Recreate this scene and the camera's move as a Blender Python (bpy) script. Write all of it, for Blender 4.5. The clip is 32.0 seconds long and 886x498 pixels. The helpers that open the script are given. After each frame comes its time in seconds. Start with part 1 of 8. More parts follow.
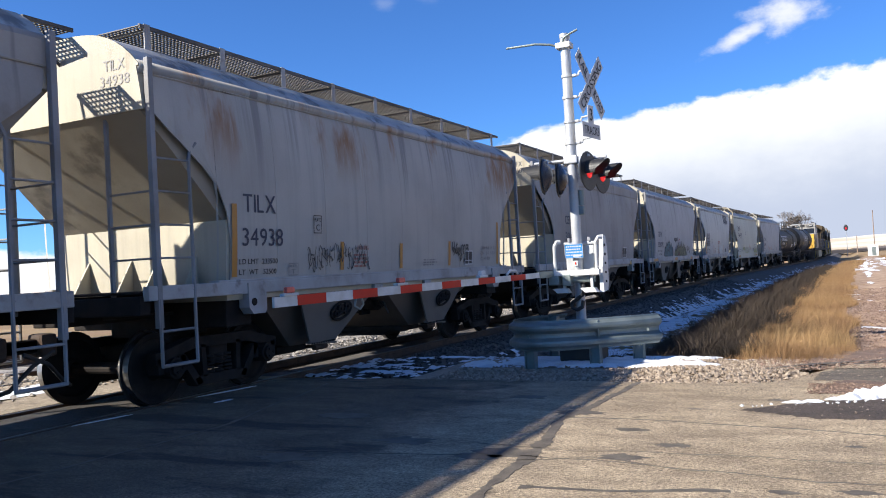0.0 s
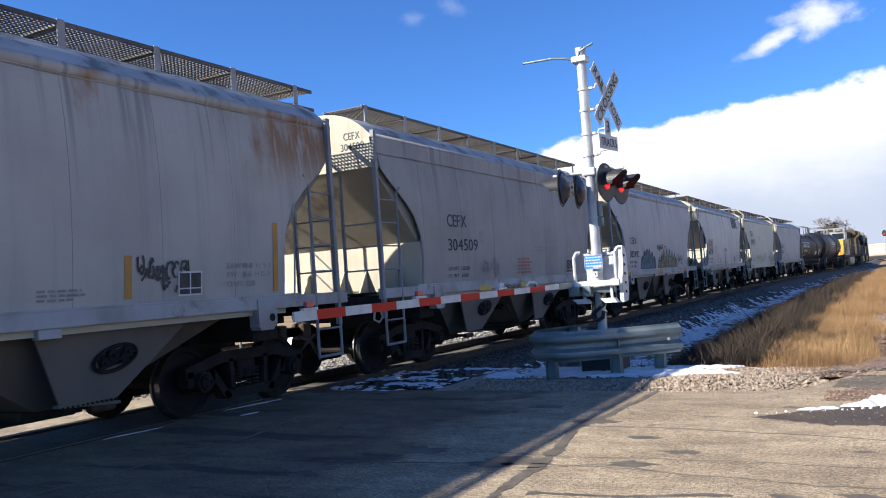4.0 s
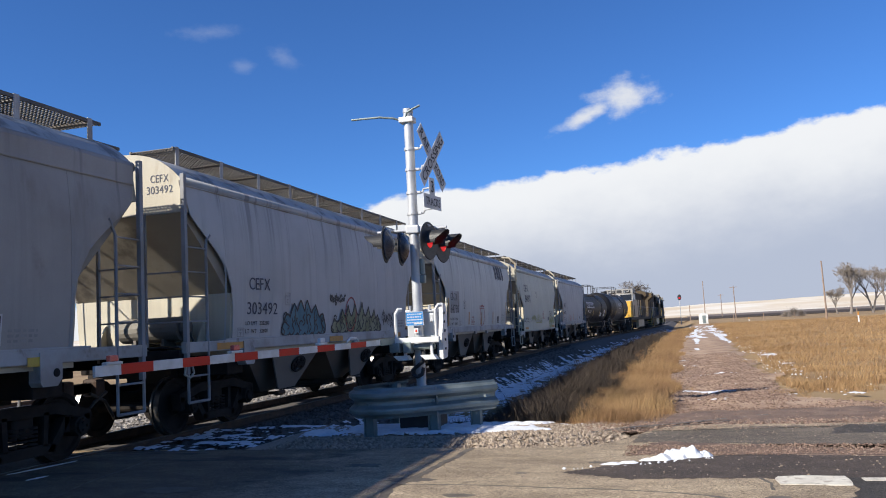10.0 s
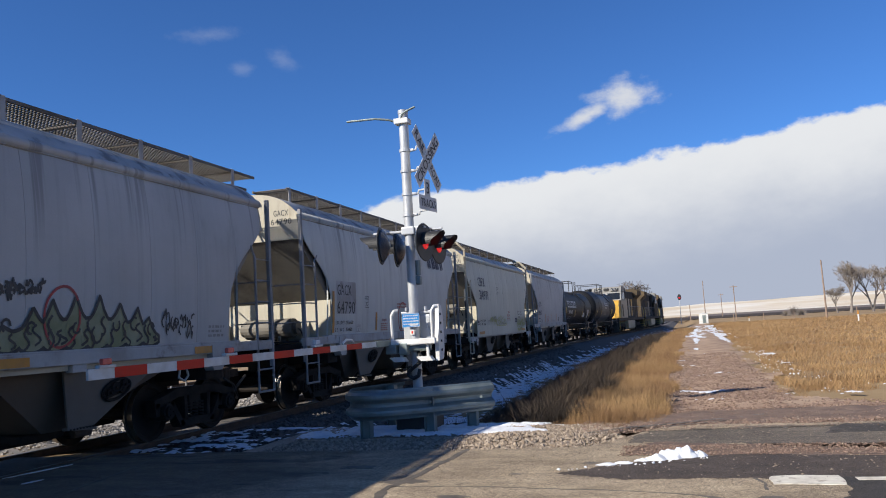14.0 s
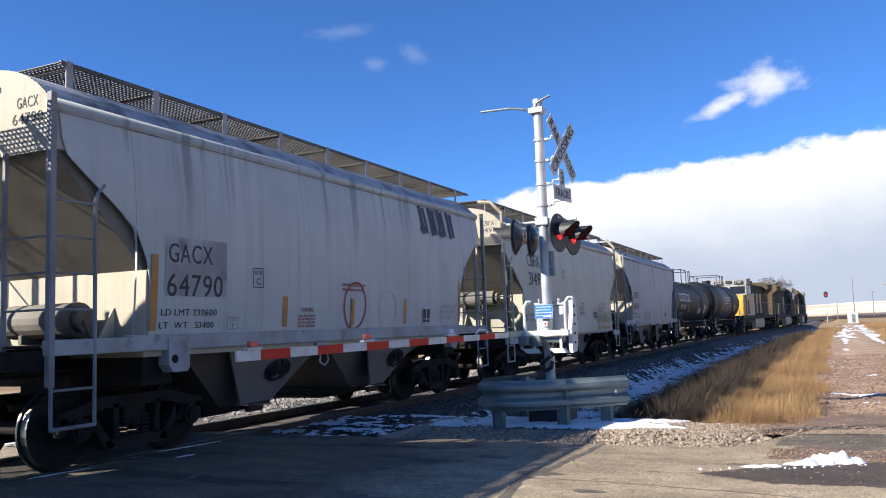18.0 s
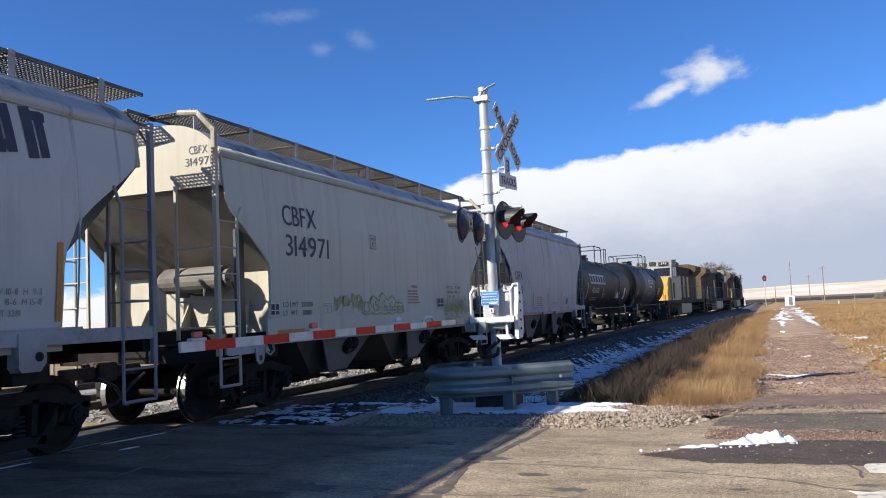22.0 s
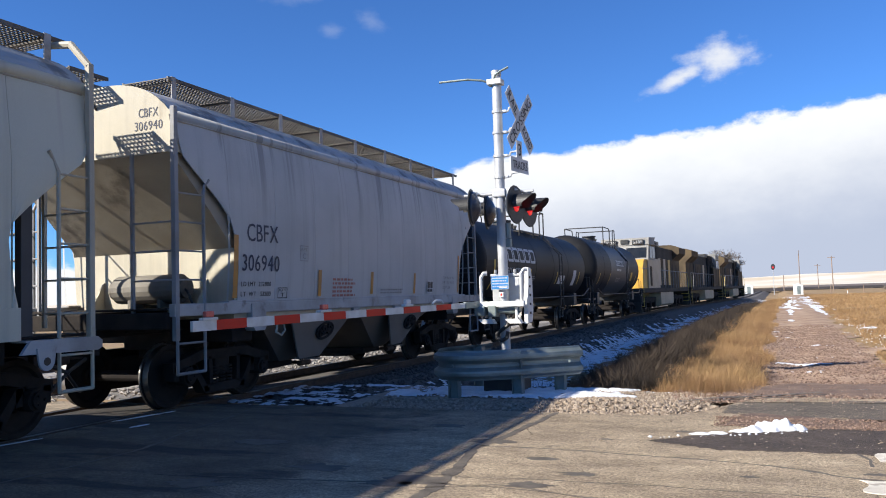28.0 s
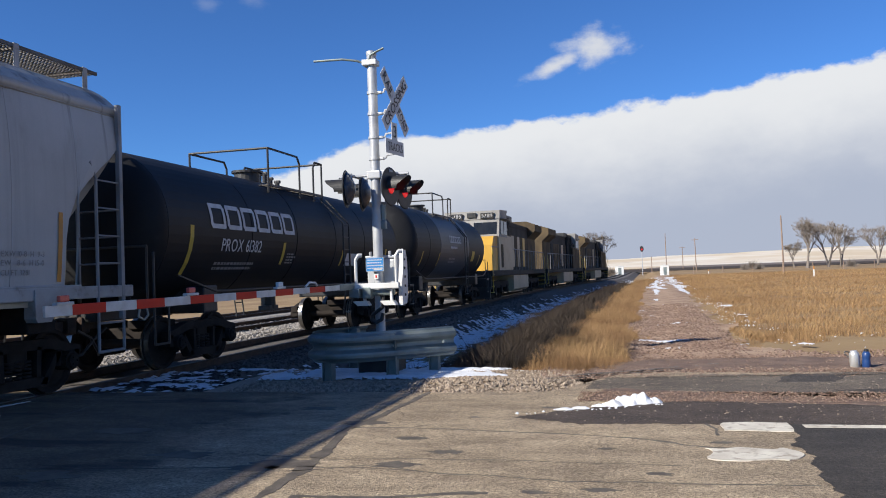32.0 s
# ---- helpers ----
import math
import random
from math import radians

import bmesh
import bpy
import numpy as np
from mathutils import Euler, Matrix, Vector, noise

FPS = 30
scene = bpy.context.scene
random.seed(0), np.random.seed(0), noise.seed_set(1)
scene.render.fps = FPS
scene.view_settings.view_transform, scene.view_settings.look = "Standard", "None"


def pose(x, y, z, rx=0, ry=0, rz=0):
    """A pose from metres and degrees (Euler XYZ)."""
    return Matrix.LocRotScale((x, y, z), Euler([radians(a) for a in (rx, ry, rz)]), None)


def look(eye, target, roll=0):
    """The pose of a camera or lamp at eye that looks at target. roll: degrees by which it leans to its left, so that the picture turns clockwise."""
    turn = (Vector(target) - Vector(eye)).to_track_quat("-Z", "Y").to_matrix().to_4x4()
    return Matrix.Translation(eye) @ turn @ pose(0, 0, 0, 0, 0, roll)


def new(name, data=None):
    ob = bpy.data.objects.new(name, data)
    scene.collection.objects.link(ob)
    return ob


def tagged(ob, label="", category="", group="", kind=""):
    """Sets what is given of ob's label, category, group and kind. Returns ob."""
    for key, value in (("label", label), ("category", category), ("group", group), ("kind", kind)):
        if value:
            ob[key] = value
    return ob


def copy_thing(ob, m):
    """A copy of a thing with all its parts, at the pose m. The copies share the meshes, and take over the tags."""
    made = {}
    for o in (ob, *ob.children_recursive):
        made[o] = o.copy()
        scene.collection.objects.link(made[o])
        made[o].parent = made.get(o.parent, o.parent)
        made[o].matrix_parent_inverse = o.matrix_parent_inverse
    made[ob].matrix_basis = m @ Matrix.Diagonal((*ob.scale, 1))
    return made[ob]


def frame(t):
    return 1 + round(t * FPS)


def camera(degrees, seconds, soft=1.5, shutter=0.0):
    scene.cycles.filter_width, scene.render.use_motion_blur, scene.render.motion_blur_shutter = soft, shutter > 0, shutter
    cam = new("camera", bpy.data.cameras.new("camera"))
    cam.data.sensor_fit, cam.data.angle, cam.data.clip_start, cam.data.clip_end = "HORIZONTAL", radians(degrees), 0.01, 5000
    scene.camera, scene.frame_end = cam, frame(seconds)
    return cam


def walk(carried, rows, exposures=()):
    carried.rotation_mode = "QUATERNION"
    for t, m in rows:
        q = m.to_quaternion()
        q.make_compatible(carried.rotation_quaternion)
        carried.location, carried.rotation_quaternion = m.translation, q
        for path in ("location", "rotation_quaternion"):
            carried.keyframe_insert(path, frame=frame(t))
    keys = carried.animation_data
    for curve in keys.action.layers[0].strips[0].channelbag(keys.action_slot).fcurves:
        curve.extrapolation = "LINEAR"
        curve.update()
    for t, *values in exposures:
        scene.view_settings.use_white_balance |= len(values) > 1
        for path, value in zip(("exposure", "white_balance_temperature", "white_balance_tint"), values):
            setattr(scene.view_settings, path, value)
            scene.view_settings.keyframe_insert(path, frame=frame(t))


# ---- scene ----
# camera: held in the hand at the roadside
cam = camera(56.86, 32.0, 1.0)
PATH = [
    (0.0, -0.258, 0.046, 1.498, 91.44, 3.21, 26.43),
    (0.5, -0.205, -0.091, 1.480, 91.05, 5.30, 24.88),
    (1.0, -0.136, -0.108, 1.489, 89.65, 3.08, 29.77),
    (1.5, -0.120, -0.100, 1.481, 90.51, 3.09, 36.11),
    (2.0, -0.096, -0.042, 1.457, 90.98, 3.62, 34.95),
    (2.5, -0.079, -0.047, 1.458, 91.96, 4.69, 35.29),
    (3.0, -0.064, -0.054, 1.457, 92.25, 4.98, 36.47),
    (3.5, -0.039, -0.044, 1.461, 92.31, 5.34, 32.19),
    (4.0, -0.007, -0.048, 1.489, 92.48, 4.10, 28.72),
    (4.5, -0.003, -0.049, 1.481, 92.13, 2.77, 26.03),
    (6.5, 0.021, -0.005, 1.481, 93.03, 2.59, 16.63),
    (7.0, 0.015, -0.009, 1.481, 93.09, 3.00, 16.42),
    (7.5, 0.013, -0.003, 1.491, 93.15, 2.90, 16.76),
    (8.0, 0.010, 0.020, 1.477, 93.76, 3.22, 17.26),
    (8.5, 0.008, -0.006, 1.481, 94.64, 3.16, 17.05),
    (9.0, 0.011, -0.014, 1.493, 95.01, 2.61, 16.55),
    (9.5, -0.001, -0.014, 1.495, 95.43, 2.49, 16.93),
    (10.0, 0.007, -0.016, 1.500, 95.52, 3.06, 16.38),
    (10.5, 0.032, -0.003, 1.492, 95.24, 3.40, 15.07),
    (11.0, 0.047, -0.001, 1.490, 94.52, 3.26, 14.39),
    (11.5, 0.062, -0.016, 1.496, 95.23, 2.91, 14.51),
    (12.0, 0.077, -0.017, 1.499, 95.93, 3.05, 13.53),
    (12.5, 0.086, 0.003, 1.489, 95.18, 3.66, 12.85),
    (13.0, 0.071, 0.004, 1.495, 95.41, 3.63, 15.04),
    (13.5, 0.074, 0.007, 1.499, 95.69, 3.52, 16.60),
    (15.5, 0.065, 0.006, 1.489, 95.06, 2.79, 14.90),
    (16.0, 0.079, 0.016, 1.486, 94.97, 3.09, 14.52),
    (16.5, 0.076, 0.018, 1.490, 94.62, 3.12, 14.50),
    (17.0, 0.061, 0.021, 1.488, 94.48, 3.27, 16.57),
    (17.5, 0.015, 0.025, 1.483, 94.91, 2.22, 21.42),
    (18.0, -0.026, 0.036, 1.481, 95.47, 2.03, 25.29),
    (18.5, -0.035, 0.043, 1.485, 94.70, 2.94, 25.68),
    (19.0, -0.004, 0.039, 1.481, 93.02, 4.33, 23.30),
    (19.5, 0.017, 0.062, 1.481, 92.63, 5.09, 21.66),
    (20.0, 0.007, 0.028, 1.489, 93.00, 3.98, 22.94),
    (20.5, 0.000, 0.010, 1.488, 93.25, 3.36, 24.82),
    (21.0, 0.007, 0.005, 1.494, 93.57, 3.13, 24.07),
    (21.5, 0.019, 0.001, 1.493, 94.24, 2.86, 22.48),
    (22.0, 0.019, 0.005, 1.492, 94.40, 2.67, 21.72),
    (22.5, 0.034, 0.001, 1.493, 94.30, 2.70, 20.56),
    (23.0, 0.054, 0.012, 1.496, 94.39, 2.92, 18.48),
    (23.5, 0.057, 0.017, 1.496, 94.29, 2.83, 17.19),
    (24.0, 0.045, 0.027, 1.497, 94.06, 2.34, 19.37),
    (24.5, -0.008, 0.026, 1.500, 94.34, 1.31, 24.79),
    (26.5, -0.049, 0.013, 1.478, 92.63, 1.99, 25.74),
    (27.0, -0.043, 0.009, 1.485, 92.85, 2.13, 25.15),
    (27.5, -0.034, 0.002, 1.487, 93.26, 1.90, 23.91),
    (28.0, -0.027, 0.000, 1.489, 93.28, 1.80, 22.20),
    (28.5, -0.014, 0.001, 1.486, 93.45, 1.88, 20.70),
    (29.0, -0.004, 0.007, 1.485, 93.57, 1.89, 19.56),
    (29.5, -0.000, 0.008, 1.485, 93.42, 2.02, 18.60),
    (30.0, 0.001, 0.020, 1.486, 93.28, 1.96, 17.93),
    (30.5, 0.015, 0.053, 1.488, 93.25, 2.06, 16.97),
    (31.0, 0.034, 0.025, 1.481, 93.09, 2.32, 15.68),
    (31.5, 0.058, 0.029, 1.474, 92.76, 2.44, 14.32),
    (32.0, 0.075, 0.034, 1.481, 91.75, 2.11, 13.94),
]
# the camera's own exposure drifts as the pale cars and the sky fill its view
EXPOSE = [(0.0, 1.02), (1.0, 1.15), (2.0, 1.25), (3.0, 1.25), (4.0, 1.13), (6.5, 0.56), (7.0, 0.54), (8.0, 0.70), (9.0, 0.58), (10.0, 0.68), (11.0, 0.66), (12.0, 0.50), (13.0, 0.50), (16.0, 0.62), (17.0, 0.58), (18.0, 1.00), (19.0, 0.95), (20.0, 0.93), (21.0, 0.88), (22.0, 0.80), (24.0, 0.68), (27.0, 0.88), (28.0, 0.88), (30.0, 0.68), (31.0, 0.60), (32.0, 0.55)]
walk(cam, [(t, pose(*p)) for t, *p in PATH], EXPOSE)

# ---------- light ----------
SUN_DIR = Vector((-1.08, -1.17, 1.0)).normalized()      # towards the sun
sun = new("sun", bpy.data.lights.new("sun", "SUN"))
sun.data.energy, sun.data.angle, sun.data.color = 5.0, radians(0.53), (1.0, 0.94, 0.84)
sun.matrix_world = look(SUN_DIR * 60, (0, 0, 0))

world = bpy.data.worlds.new("sky")
scene.world = world
world.use_nodes = True


class Nodes:
    """Short hand for wiring a node tree."""

    def __init__(self, tree):
        self.tree = tree
        self.tree.nodes.clear()

    def add(self, kind, *ins, **props):
        n = self.tree.nodes.new(kind)
        for key, value in props.items():
            setattr(n, key, value)
        for k, v in enumerate(ins):
            self.put(n.inputs[k], v)
        return n

    def put(self, socket, v):
        if v is None:
            return
        if isinstance(v, bpy.types.NodeSocket):
            self.tree.links.new(v, socket)
        else:
            socket.default_value = v

    def math(self, op, a, b=None, c=None, clamp=False):
        n = self.add("ShaderNodeMath", a, b, c, operation=op)
        n.use_clamp = clamp
        return n.outputs[0]

    def step(self, x, lo, hi):
        """0 below lo, 1 above hi, smooth between."""
        n = self.add("ShaderNodeMapRange", x, lo, hi, 0.0, 1.0)
        n.interpolation_type = "SMOOTHSTEP"
        return n.outputs[0]

    def mix(self, f, a, b, how="MIX"):
        n = self.tree.nodes.new("ShaderNodeMix")
        n.data_type, n.blend_type = "RGBA", how
        self.put(n.inputs[0], f)
        self.put(n.inputs[6], a if isinstance(a, bpy.types.NodeSocket) else (*a[:3], 1))
        self.put(n.inputs[7], b if isinstance(b, bpy.types.NodeSocket) else (*b[:3], 1))
        return n.outputs[2]

    def noise(self, at, scale, detail=4.0, rough=0.55, out=0):
        n = self.tree.nodes.new("ShaderNodeTexNoise")
        self.put(n.inputs["Vector"], at)
        n.inputs["Scale"].default_value, n.inputs["Detail"].default_value, n.inputs["Roughness"].default_value = scale, detail, rough
        return n.outputs[out]

    def stretch(self, at, sx, sy, sz):
        n = self.tree.nodes.new("ShaderNodeMapping")
        self.put(n.inputs[0], at)
        n.inputs["Scale"].default_value = (sx, sy, sz)
        return n.outputs[0]


def sky_world():
    g = Nodes(world.node_tree)
    sky = g.add("ShaderNodeTexSky", sky_type="NISHITA", sun_disc=False)
    sky.sun_elevation = math.asin(SUN_DIR.z)
    sky.sun_rotation = math.atan2(SUN_DIR.x, SUN_DIR.y)
    sky.altitude, sky.dust_density, sky.ozone_density, sky.air_density = 1900, 0.3, 3.0, 1.0
    way = g.add("ShaderNodeTexCoord").outputs["Generated"]
    xyz = g.add("ShaderNodeSeparateXYZ", way)
    deg = 180 / math.pi
    az = g.math("MULTIPLY", g.math("ARCTAN2", xyz.outputs[0], xyz.outputs[1]), deg)
    el = g.math("MULTIPLY", g.math("ARCSINE", xyz.outputs[2]), deg)
    flat = g.add("ShaderNodeCombineXYZ", g.math("MULTIPLY", az, 0.1), g.math("MULTIPLY", el, 0.16)).outputs[0]
    puff = g.noise(flat, 2.6, 7.0, 0.55)
    fine = g.noise(flat, 9.0, 5.0, 0.6)
    big = g.noise(flat, 0.9, 3.0, 0.5)
    # the bank of cloud along the horizon
    edge = g.math("MULTIPLY_ADD", az, 0.088, 11.15)
    fall = g.math("MULTIPLY", g.math("MAXIMUM", g.math("SUBTRACT", -20.0, az), 0.0), 0.33)
    edge = g.math("MAXIMUM", g.math("SUBTRACT", edge, fall), 2.6)
    lift = g.math("MULTIPLY_ADD", puff, 2.6, -1.3)
    lift = g.math("ADD", lift, g.math("MULTIPLY_ADD", fine, 0.9, -0.45))
    depth = g.math("SUBTRACT", g.math("ADD", edge, lift), el)
    bank = g.step(depth, -0.12, 0.5)
    bank = g.math("MULTIPLY", bank, g.step(g.math("ABSOLUTE", az), 110.0, 60.0))
    shade = g.step(g.math("ADD", depth, g.math("MULTIPLY", big, 3.0)), 2.2, 10.0)
    white = g.mix(shade, (0.93, 0.95, 0.98), (0.50, 0.56, 0.70))
    # one small cumulus above it
    def blob(a0, e0, wa, we, lean):
        da = g.math("SUBTRACT", az, a0)
        de = g.math("SUBTRACT", g.math("SUBTRACT", el, e0), g.math("MULTIPLY", da, lean))
        r = g.math("ADD", g.math("POWER", g.math("DIVIDE", da, wa), 2.0), g.math("POWER", g.math("DIVIDE", de, we), 2.0))
        return g.math("SUBTRACT", 1.0, g.math("SQRT", r))
    body = g.math("MAXIMUM", blob(-2.7, 15.0, 2.7, 1.35, 0.05), blob(-5.2, 14.1, 3.2, 0.70, 0.40))
    body = g.math("ADD", body, g.math("MULTIPLY_ADD", g.noise(flat, 4.6, 7.0, 0.58), 1.9, -0.95))
    small = g.math("MULTIPLY", g.step(body, -0.08, 0.95), 0.95)
    wisp = g.math("MAXIMUM", blob(-31.8, 20.4, 2.4, 0.5, 0.1), g.math("MAXIMUM", blob(-29.6, 18.3, 0.9, 0.5, 0.0), blob(-26.6, 18.9, 1.2, 0.7, -0.3)))
    wisp = g.math("ADD", wisp, g.math("MULTIPLY_ADD", g.noise(flat, 8.0, 6.0, 0.6), 1.8, -0.9))
    wisp = g.math("MULTIPLY", g.step(wisp, -0.3, 1.3), 0.15)
    small = g.math("MAXIMUM", small, wisp)
    blue = g.add("ShaderNodeBackground", g.mix(1.0, sky.outputs[0], (0.53, 0.935, 1.47), "MULTIPLY"), 0.064)
    a = g.add("ShaderNodeBackground", white, 0.59)
    b = g.add("ShaderNodeBackground", (0.86, 0.89, 0.95, 1), 0.55)
    m1 = g.add("ShaderNodeMixShader", small, blue.outputs[0], b.outputs[0])
    m2 = g.add("ShaderNodeMixShader", bank, m1.outputs[0], a.outputs[0])
    g.add("ShaderNodeOutputWorld", m2.outputs[0])


sky_world()

# ---------- materials ----------
def mat(name, col, col2=None, scale=2.0, rough=0.6, metal=0.0, bump=0.15, grain=60.0, dirt=None, dirt_at=0.55, dirt_scale=1.2, streak=None, streak_at=0.6, vary=0.0, spec=0.5, island=0.0, blotch=0.9, runs=(0.15, 0.145, 0.14)):
    """A worn surface: two tones at a large scale, fine grain in colour and relief, optional dirt in blotches, optional streaks that run down."""
    m = bpy.data.materials.new(name)
    m.use_nodes = True
    g = Nodes(m.node_tree)
    at = g.add("ShaderNodeTexCoord").outputs["Object"]
    c2 = col2 or tuple(v * 0.8 for v in col)
    big = g.noise(at, scale, 5.0)
    tone = g.mix(g.step(big, 0.35, 0.68), col, c2)
    fine = g.noise(at, grain, 3.0, 0.6)
    tone = g.mix(g.math("MULTIPLY", fine, 0.35), tone, g.mix(1.0, tone, (0.62, 0.62, 0.62), "MULTIPLY"))
    if vary:
        rnd = g.add("ShaderNodeObjectInfo").outputs["Random"]
        tone = g.mix(g.math("MULTIPLY", rnd, vary), tone, g.mix(1.0, tone, (0.45, 0.43, 0.42), "MULTIPLY"))
    if island:
        rnd = g.add("ShaderNodeNewGeometry").outputs["Random Per Island"]
        tone = g.mix(g.math("MULTIPLY", rnd, island), tone, g.mix(1.0, tone, (0.40, 0.36, 0.33), "MULTIPLY"))
    if streak:
        up = g.add("ShaderNodeSeparateXYZ", at).outputs[2]
        # fuzzy blotches below the eave, drawn out downwards
        blot = g.noise(g.stretch(at, 1.0, 1.0, 0.42), blotch, 5.0, 0.60)
        k = g.math("MULTIPLY", g.step(blot, streak_at, streak_at + 0.14), g.step(up, 2.75, 3.75))
        run = g.noise(g.stretch(at, 6.0, 6.0, 0.5), 2.0, 4.0, 0.6)
        tone = g.mix(g.math("MULTIPLY", k, g.step(run, 0.25, 0.55)), tone, streak)
        # narrow runs of grime that start at the eave and taper off
        drip = g.noise(g.stretch(at, 0.0, 5.0, 0.16), 1.0, 3.0, 0.55)
        reach = g.math("MULTIPLY_ADD", g.noise(g.stretch(at, 0.0, 1.0, 0.0), 1.6, 3.0), 4.4, 0.75)
        fade = g.math("SUBTRACT", up, reach)
        k = g.math("MULTIPLY", g.step(drip, 0.56, 0.66), g.step(fade, -0.25, 1.1))
        tone = g.mix(g.math("MULTIPLY", k, 0.62), tone, runs)
        # broad soft bands of dust
        soot = g.noise(g.stretch(at, 3.0, 3.0, 0.1), 1.5, 5.0, 0.6)
        tone = g.mix(g.math("MULTIPLY", g.step(soot, 0.48, 0.75), 0.26), tone, (0.17, 0.16, 0.15))
    if dirt:
        k = g.noise(at, dirt_scale, 7.0, 0.62)
        tone = g.mix(g.math("MULTIPLY", g.step(k, dirt_at, dirt_at + 0.16), 0.85), tone, dirt)
    p = g.tree.nodes.new("ShaderNodeBsdfPrincipled")
    g.put(p.inputs["Base Color"], tone)
    g.put(p.inputs["Roughness"], g.math("MULTIPLY_ADD", fine, 0.25, rough - 0.12))
    p.inputs["Metallic"].default_value = metal
    p.inputs["Specular IOR Level"].default_value = spec
    if bump:
        b = g.tree.nodes.new("ShaderNodeBump")
        b.inputs["Strength"].default_value, b.inputs["Distance"].default_value = bump, 0.02
        g.put(b.inputs["Height"], g.math("ADD", fine, g.math("MULTIPLY", big, 0.6)))
        g.put(p.inputs["Normal"], b.outputs[0])
    g.add("ShaderNodeOutputMaterial", p.outputs[0])
    return m


def glow(name, col, power):
    m = bpy.data.materials.new(name)
    m.use_nodes = True
    p = m.node_tree.nodes["Principled BSDF"]
    p.inputs["Base Color"].default_value = (*col, 1)
    p.inputs["Emission Color"].default_value = (*col, 1)
    p.inputs["Emission Strength"].default_value = power
    p.inputs["Roughness"].default_value = 0.2
    return m


GREY = mat("hopper_paint", (0.47, 0.47, 0.46), (0.41, 0.41, 0.40), 0.7, 0.55, bump=0.05, dirt=(0.24, 0.22, 0.20), dirt_at=0.68, dirt_scale=0.9, streak=(0.29, 0.275, 0.255), streak_at=0.54)
DUSKY = mat("dust_dulled_paint", (0.37, 0.35, 0.325), (0.30, 0.28, 0.258), 0.7, 0.6, bump=0.06, dirt=(0.20, 0.175, 0.15), dirt_at=0.60, dirt_scale=0.8, streak=(0.22, 0.19, 0.16), streak_at=0.52)
STAINED = mat("stained_paint", (0.48, 0.455, 0.405), (0.40, 0.375, 0.335), 0.6, 0.6, bump=0.06, streak=(0.27, 0.13, 0.045), streak_at=0.44, blotch=0.8, dirt=(0.23, 0.20, 0.17), dirt_at=0.64, dirt_scale=0.8)
PALE = mat("pale_paint", (0.56, 0.57, 0.53), (0.49, 0.50, 0.47), 0.6, 0.5, bump=0.05, dirt=(0.32, 0.30, 0.27), dirt_at=0.7, streak=(0.34, 0.325, 0.30), streak_at=0.57)
BUFF = mat("clean_buff_paint", (0.535, 0.54, 0.445), (0.485, 0.49, 0.405), 0.5, 0.5, bump=0.04, dirt=(0.36, 0.335, 0.285), dirt_at=0.74, streak=(0.44, 0.42, 0.37), streak_at=0.62, runs=(0.42, 0.40, 0.35))
# the sides' paint, warmed in colour for the sun on the car ends
SUN_CREAM = mat("end_paint", (0.50, 0.455, 0.35), (0.42, 0.38, 0.295), 0.8, 0.6, bump=0.06, streak=(0.22, 0.17, 0.11), streak_at=0.58)
GALV = mat("galvanised_grating", (0.15, 0.14, 0.13), (0.10, 0.085, 0.07), 1.5, 0.6, 0.4, 0.1)
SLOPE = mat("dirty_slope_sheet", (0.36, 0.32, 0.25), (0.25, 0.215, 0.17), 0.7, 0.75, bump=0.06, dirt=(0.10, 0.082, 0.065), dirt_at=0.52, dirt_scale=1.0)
# soot, with shade put into the colour, for darker slopes and reservoirs
SOOT_SHADE = mat("sooty_slope_sheet", (0.22, 0.20, 0.165), (0.13, 0.115, 0.095), 0.7, 0.75, bump=0.06, dirt=(0.05, 0.043, 0.037), dirt_at=0.47, dirt_scale=0.8)
ROOF = mat("dusty_roof_paint", (0.50, 0.49, 0.47), (0.36, 0.35, 0.33), 1.2, 0.6, bump=0.08, dirt=(0.15, 0.14, 0.13), dirt_at=0.50, dirt_scale=2.4)
SILL = mat("sill_paint", (0.43, 0.43, 0.43), (0.30, 0.28, 0.26), 1.4, 0.6, bump=0.1, dirt=(0.16, 0.13, 0.11), dirt_at=0.56, dirt_scale=2.5)
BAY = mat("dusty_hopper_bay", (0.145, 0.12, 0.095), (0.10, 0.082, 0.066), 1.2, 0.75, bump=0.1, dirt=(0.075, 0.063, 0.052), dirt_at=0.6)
GRIME = mat("running_gear", (0.020, 0.017, 0.016), (0.034, 0.028, 0.024), 3.0, 0.85, 0.0, 0.2, spec=0.15)
STEEL = mat("worn_steel", (0.33, 0.31, 0.29), (0.20, 0.18, 0.16), 4.0, 0.35, 0.9, 0.05)
RAILTOP = mat("rail_head", (0.15, 0.14, 0.13), (0.09, 0.08, 0.072), 4.0, 0.55, 0.6, 0.05)
# end paint greyed down in colour for the shaded ladders and posts
POST = mat("ladder_paint", (0.27, 0.27, 0.28), (0.20, 0.195, 0.19), 2.0, 0.6, bump=0.1)
RUST = mat("rusty_iron", (0.10, 0.062, 0.042), (0.055, 0.038, 0.03), 5.0, 0.8, 0.3, 0.2)
BLACK = mat("tank_paint", (0.012, 0.0125, 0.014), (0.018, 0.018, 0.019), 0.8, 0.55, spec=0.22, bump=0.02, dirt=(0.03, 0.029, 0.028), dirt_at=0.62, runs=(0.05, 0.045, 0.04))
SLATE = mat("tank_lining_band", (0.050, 0.057, 0.066), (0.040, 0.045, 0.052), 1.0, 0.5, bump=0.04)
